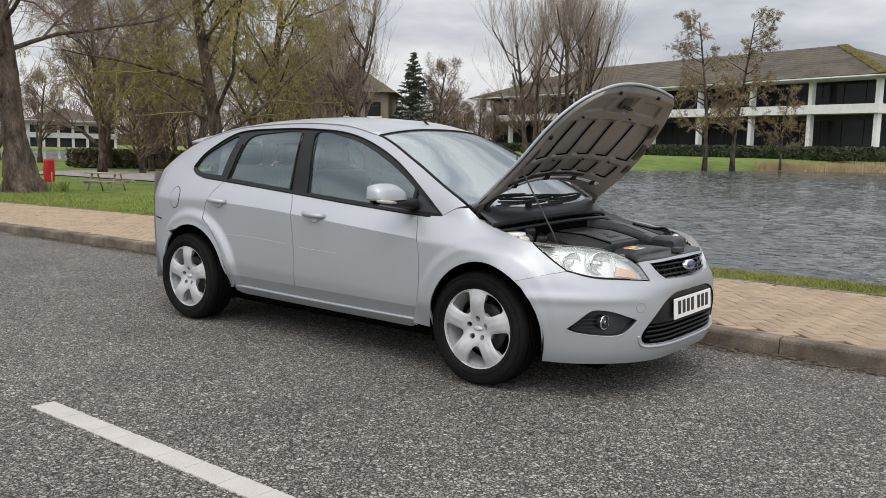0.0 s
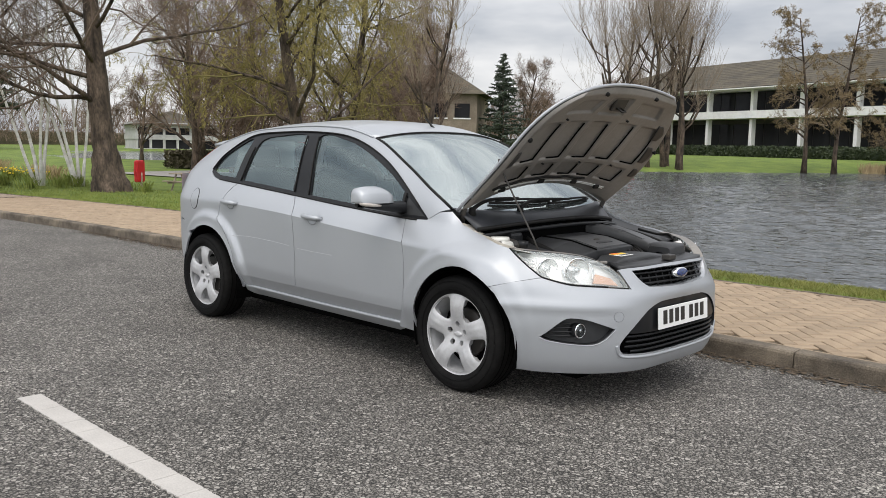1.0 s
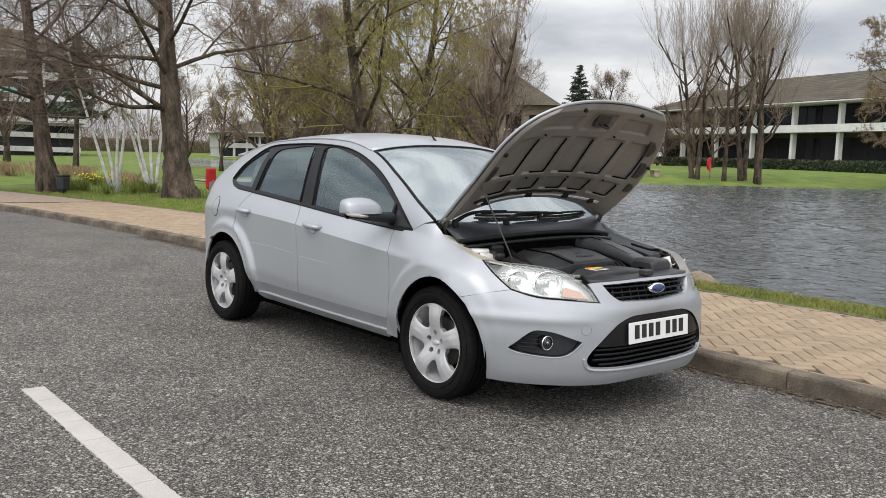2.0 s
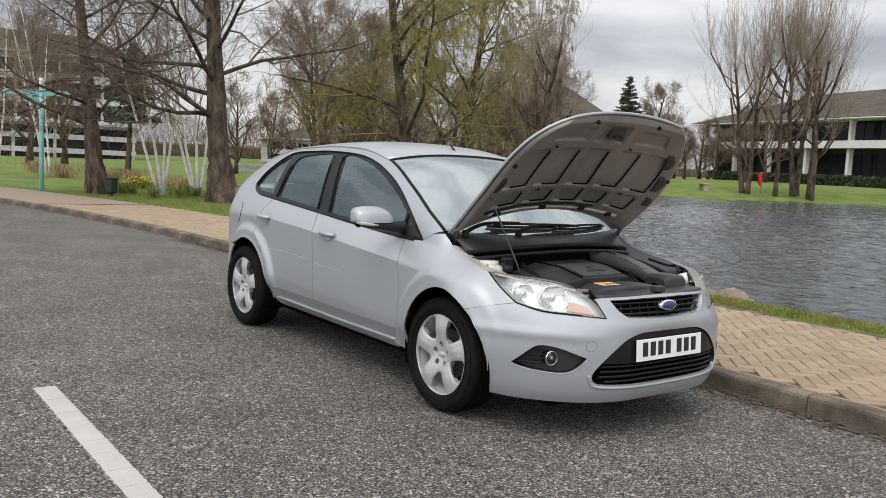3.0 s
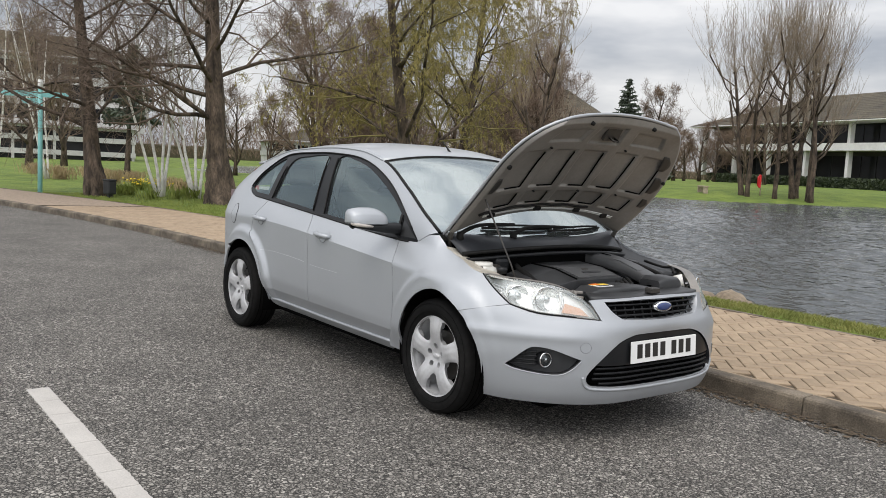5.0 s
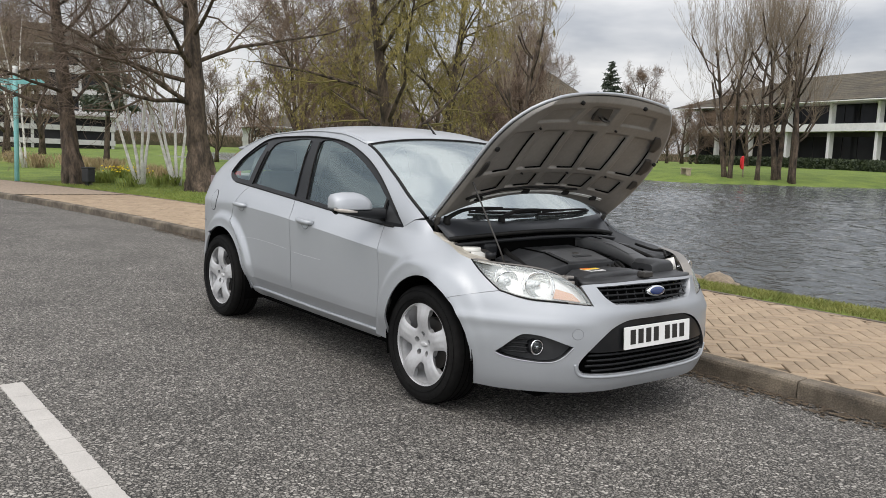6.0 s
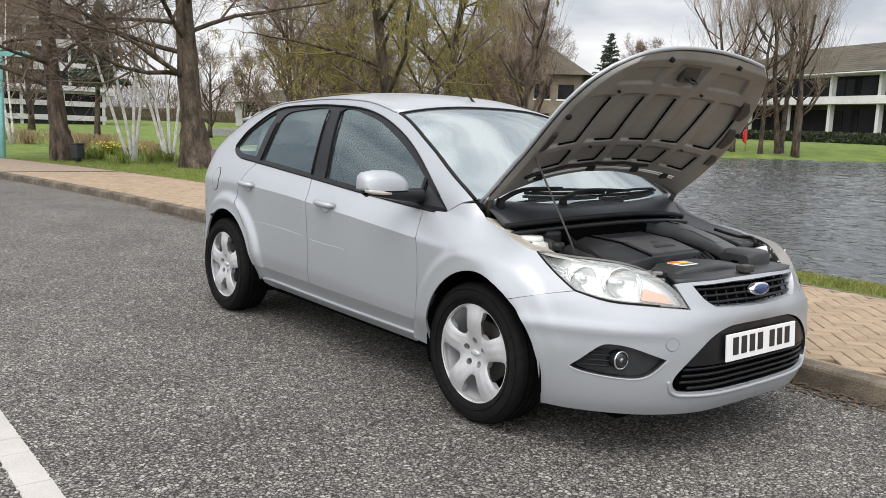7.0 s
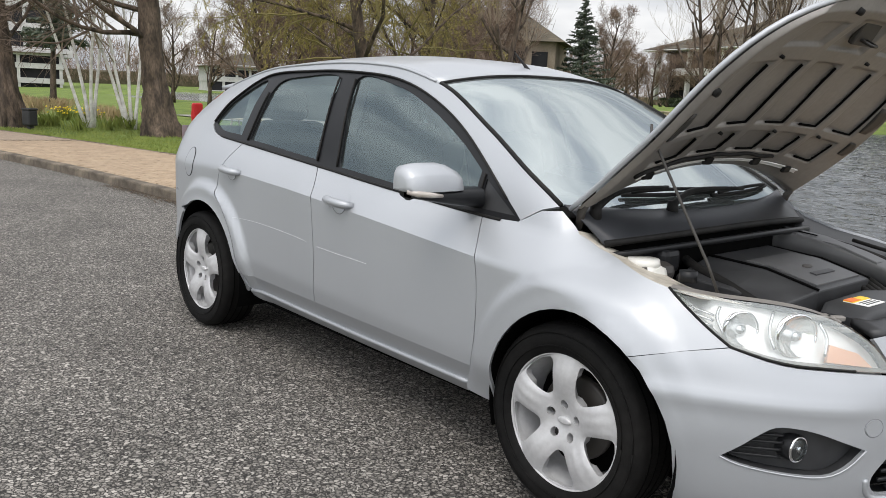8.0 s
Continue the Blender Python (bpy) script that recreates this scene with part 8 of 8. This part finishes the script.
# picnic table
pt = empty("picnic_table", pose(-17.5, 7.2, land_z(-17.5, 7.2), 0, 0, 28) @ Matrix.Diagonal((0.64, 0.64, 0.64, 1)), "weathered wooden picnic table with fixed benches on the lawn", "picnic table")
for k in range(5):
    boxes("tabletop_board", [((1.5, 0.13, 0.04), T((0, -0.29 + 0.145 * k, 0.74)))], M_WOODGREY, pt, bevel=0.006)
for s in (-1, 1):
    for k in (0, 1):
        boxes("bench_board", [((1.5, 0.12, 0.04), T((0, s * (0.62 + 0.14 * k), 0.44)))], M_WOODGREY, pt, bevel=0.006)
for xx in (-0.5, 0.5):
    for s in (-1, 1):
        tube_ob("leg", [(xx, s * 0.18, 0.72), (xx, s * 0.55, 0.0)], 0.04, 4, M_WOODGREY, pt)
    boxes("cross_beam", [((0.05, 1.6, 0.09), T((xx, 0, 0.385)))], M_WOODGREY, pt)

# teal finger post
sg = empty("finger_post", pose(-20.7, 1.3, 0.08, 0, 0, -70), "teal painted finger post with pointed arms and a white cap", "signpost")
tube_ob("post", [(0, 0, -0.2), (0, 0, 2.74)], 0.06, 12, M_TEAL, sg)
tube_ob("cap", [(0, 0, 2.74), (0, 0, 2.98)], [0.068, 0.062], 12, M_WHITE, sg, "white cap")
for ang, z, l in ((302, 2.60, 0.95), (286, 2.42, 0.5), (130, 2.60, 0.62)):
    bm = bmesh.new()
    m = Matrix.Rotation(radians(ang), 4, "Z")
    pts = [(0.05, -0.018, -0.07), (l, -0.018, -0.07), (l + 0.1, -0.018, 0.0), (l, -0.018, 0.07), (0.05, -0.018, 0.07)]
    fr = [bm.verts.new(m @ (Vector(p) + Vector((0, 0, z)))) for p in pts]
    bk = [bm.verts.new(m @ (Vector(p) + Vector((0, 0.036, z)))) for p in pts]
    bm.faces.new(fr)
    bm.faces.new(list(reversed(bk)))
    for k in range(5):
        bm.faces.new((fr[k], bk[k], bk[(k + 1) % 5], fr[(k + 1) % 5]))
    part("arm", bm, M_TEAL, sg)

# black bin by the second tree, daffodils, straw tussocks
bn = empty("litter_bin", pose(-18.75, 2.55, 0.08, 0, 0, 20), "small black box by the tree", "bin")
boxes("body", [((0.26, 0.22, 0.34), T((0, 0, 0.28)))], M_BLACKMATT, bn, bevel=0.03)
boxes("foot", [((0.10, 0.10, 0.16), T((0, 0, 0.06)))], M_BLACKMATT, bn)
boxes("lid", [((0.28, 0.24, 0.05), T((0, 0, 0.47)))], M_BLACKMATT, bn, bevel=0.02)


def clump(name, x, y, z, count, h, spread, material, label, category, seed, group, flowers=0):
    rnd = random.Random(seed)
    ob = empty(name, pose(x, y, z), label, category, group)
    v, f, tips = [], [], []
    for _ in range(count):
        a = rnd.uniform(0, 6.283)
        r = abs(rnd.gauss(0, spread))
        bx, by = r * math.cos(a), r * math.sin(a)
        hh = h * rnd.uniform(0.6, 1.15)
        a2 = rnd.uniform(0, 6.283)
        l = hh * rnd.uniform(0.1, 0.6)
        tx, ty = bx + l * math.cos(a2), by + l * math.sin(a2)
        w = 0.011
        o = len(v)
        v += [(bx - w, by, -0.02), (bx + w, by, -0.02), ((bx + tx) / 2 + w, (by + ty) / 2, hh * 0.7), (tx, ty, hh)]
        f += [(o, o + 1, o + 2), (o, o + 2, o + 3)]
        tips.append((tx, ty, hh))
    mesh_ob("leaves", v, f, material, ob)
    if flowers:
        ring = [Vector((0.035 * math.cos(k * 1.047), 0.014 * math.sin(k * 1.047), 0.021 * math.sin(k * 1.047))) for k in range(6)]
        me = bpy.data.meshes.get("flower")
        if me is None:
            me = bpy.data.meshes.new("flower")
            me.from_pydata(ring + [Vector((0.03, -0.03, 0.0))], [], [(k, (k + 1) % 6, 6) for k in range(6)])
            me.materials.append(M_YELLOW)
        for tip in rnd.sample(tips, flowers):
            fl = new("flower", me)
            fl.parent = ob
            fl.matrix_basis = pose(tip[0], tip[1], tip[2] + 0.03, 0, 0, rnd.uniform(-60, 60))
    return ob


cr = random.Random(31)
for i in range(9):
    clump("daffodils", -20.2 + 2.9 * cr.random(), 3.1 + 2.6 * cr.random(), 0.08, 90, 0.32, 0.16, M_BLADE, "clump of daffodil leaves on the lawn", "daffodils", i, "daffodil clumps")
for i in range(4):
    clump("daffodils", -23.4 + 1.6 * cr.random(), 4.4 + 0.9 * cr.random(), 0.08, 90, 0.32, 0.2, M_BLADE, "clump of daffodils in yellow flower on the lawn", "daffodils", 20 + i, "daffodil clumps", flowers=26)
for i in range(2):
    clump("daffodils", -16.9 + 0.5 * i, 5.25 + 0.2 * i, 0.08, 60, 0.26, 0.10, M_BLADE, "clump of dark daffodil leaves at the tree's foot", "daffodils", 30 + i, "daffodil clumps")
for i in range(16):
    x, y = -27 - 13 * cr.random(), 3.0 + 6.0 * cr.random()
    clump("grass_tussock", x, y, land_z(x, y), 160, 0.5, 0.28, M_REED, "straw-coloured ornamental grass tussock", "ornamental grass", 50 + i, "straw tussocks")

# bench across the lake and a paler path beyond the lawn
bx, by = -29.7, 42.2
bench = empty("bench", pose(bx, by, land_z(bx, by) + 0.05, 0, 0, -35), "small wooden bench on the far lawn", "bench")
boxes("seat", [((1.25, 0.34, 0.07), T((0, 0, 0.36)))], M_WOODGREY, bench, bevel=0.01)
for xx in (-0.5, 0.5):
    boxes("leg", [((0.10, 0.30, 0.42), T((xx, 0, 0.12)))], M_WOODGREY, bench)
pv2, pf2 = [], []
for i in range(31):
    u = i / 30
    x, y = -17 - 17 * u, 12.6 + 2.6 * u + 1.2 * math.sin(u * 4)
    for d in (-2.2, 2.4):
        xx, yy = x - 0.25 * d, y + d
        pv2.append((xx, yy, land_z(xx, yy) + 0.04))
for i in range(30):
    pf2.append((2 * i, 2 * i + 2, 2 * i + 3, 2 * i + 1))
tagged(mesh_ob("path", pv2, pf2, M_PATH), "pale grey path across the lakeside lawn", "path", kind="structure")
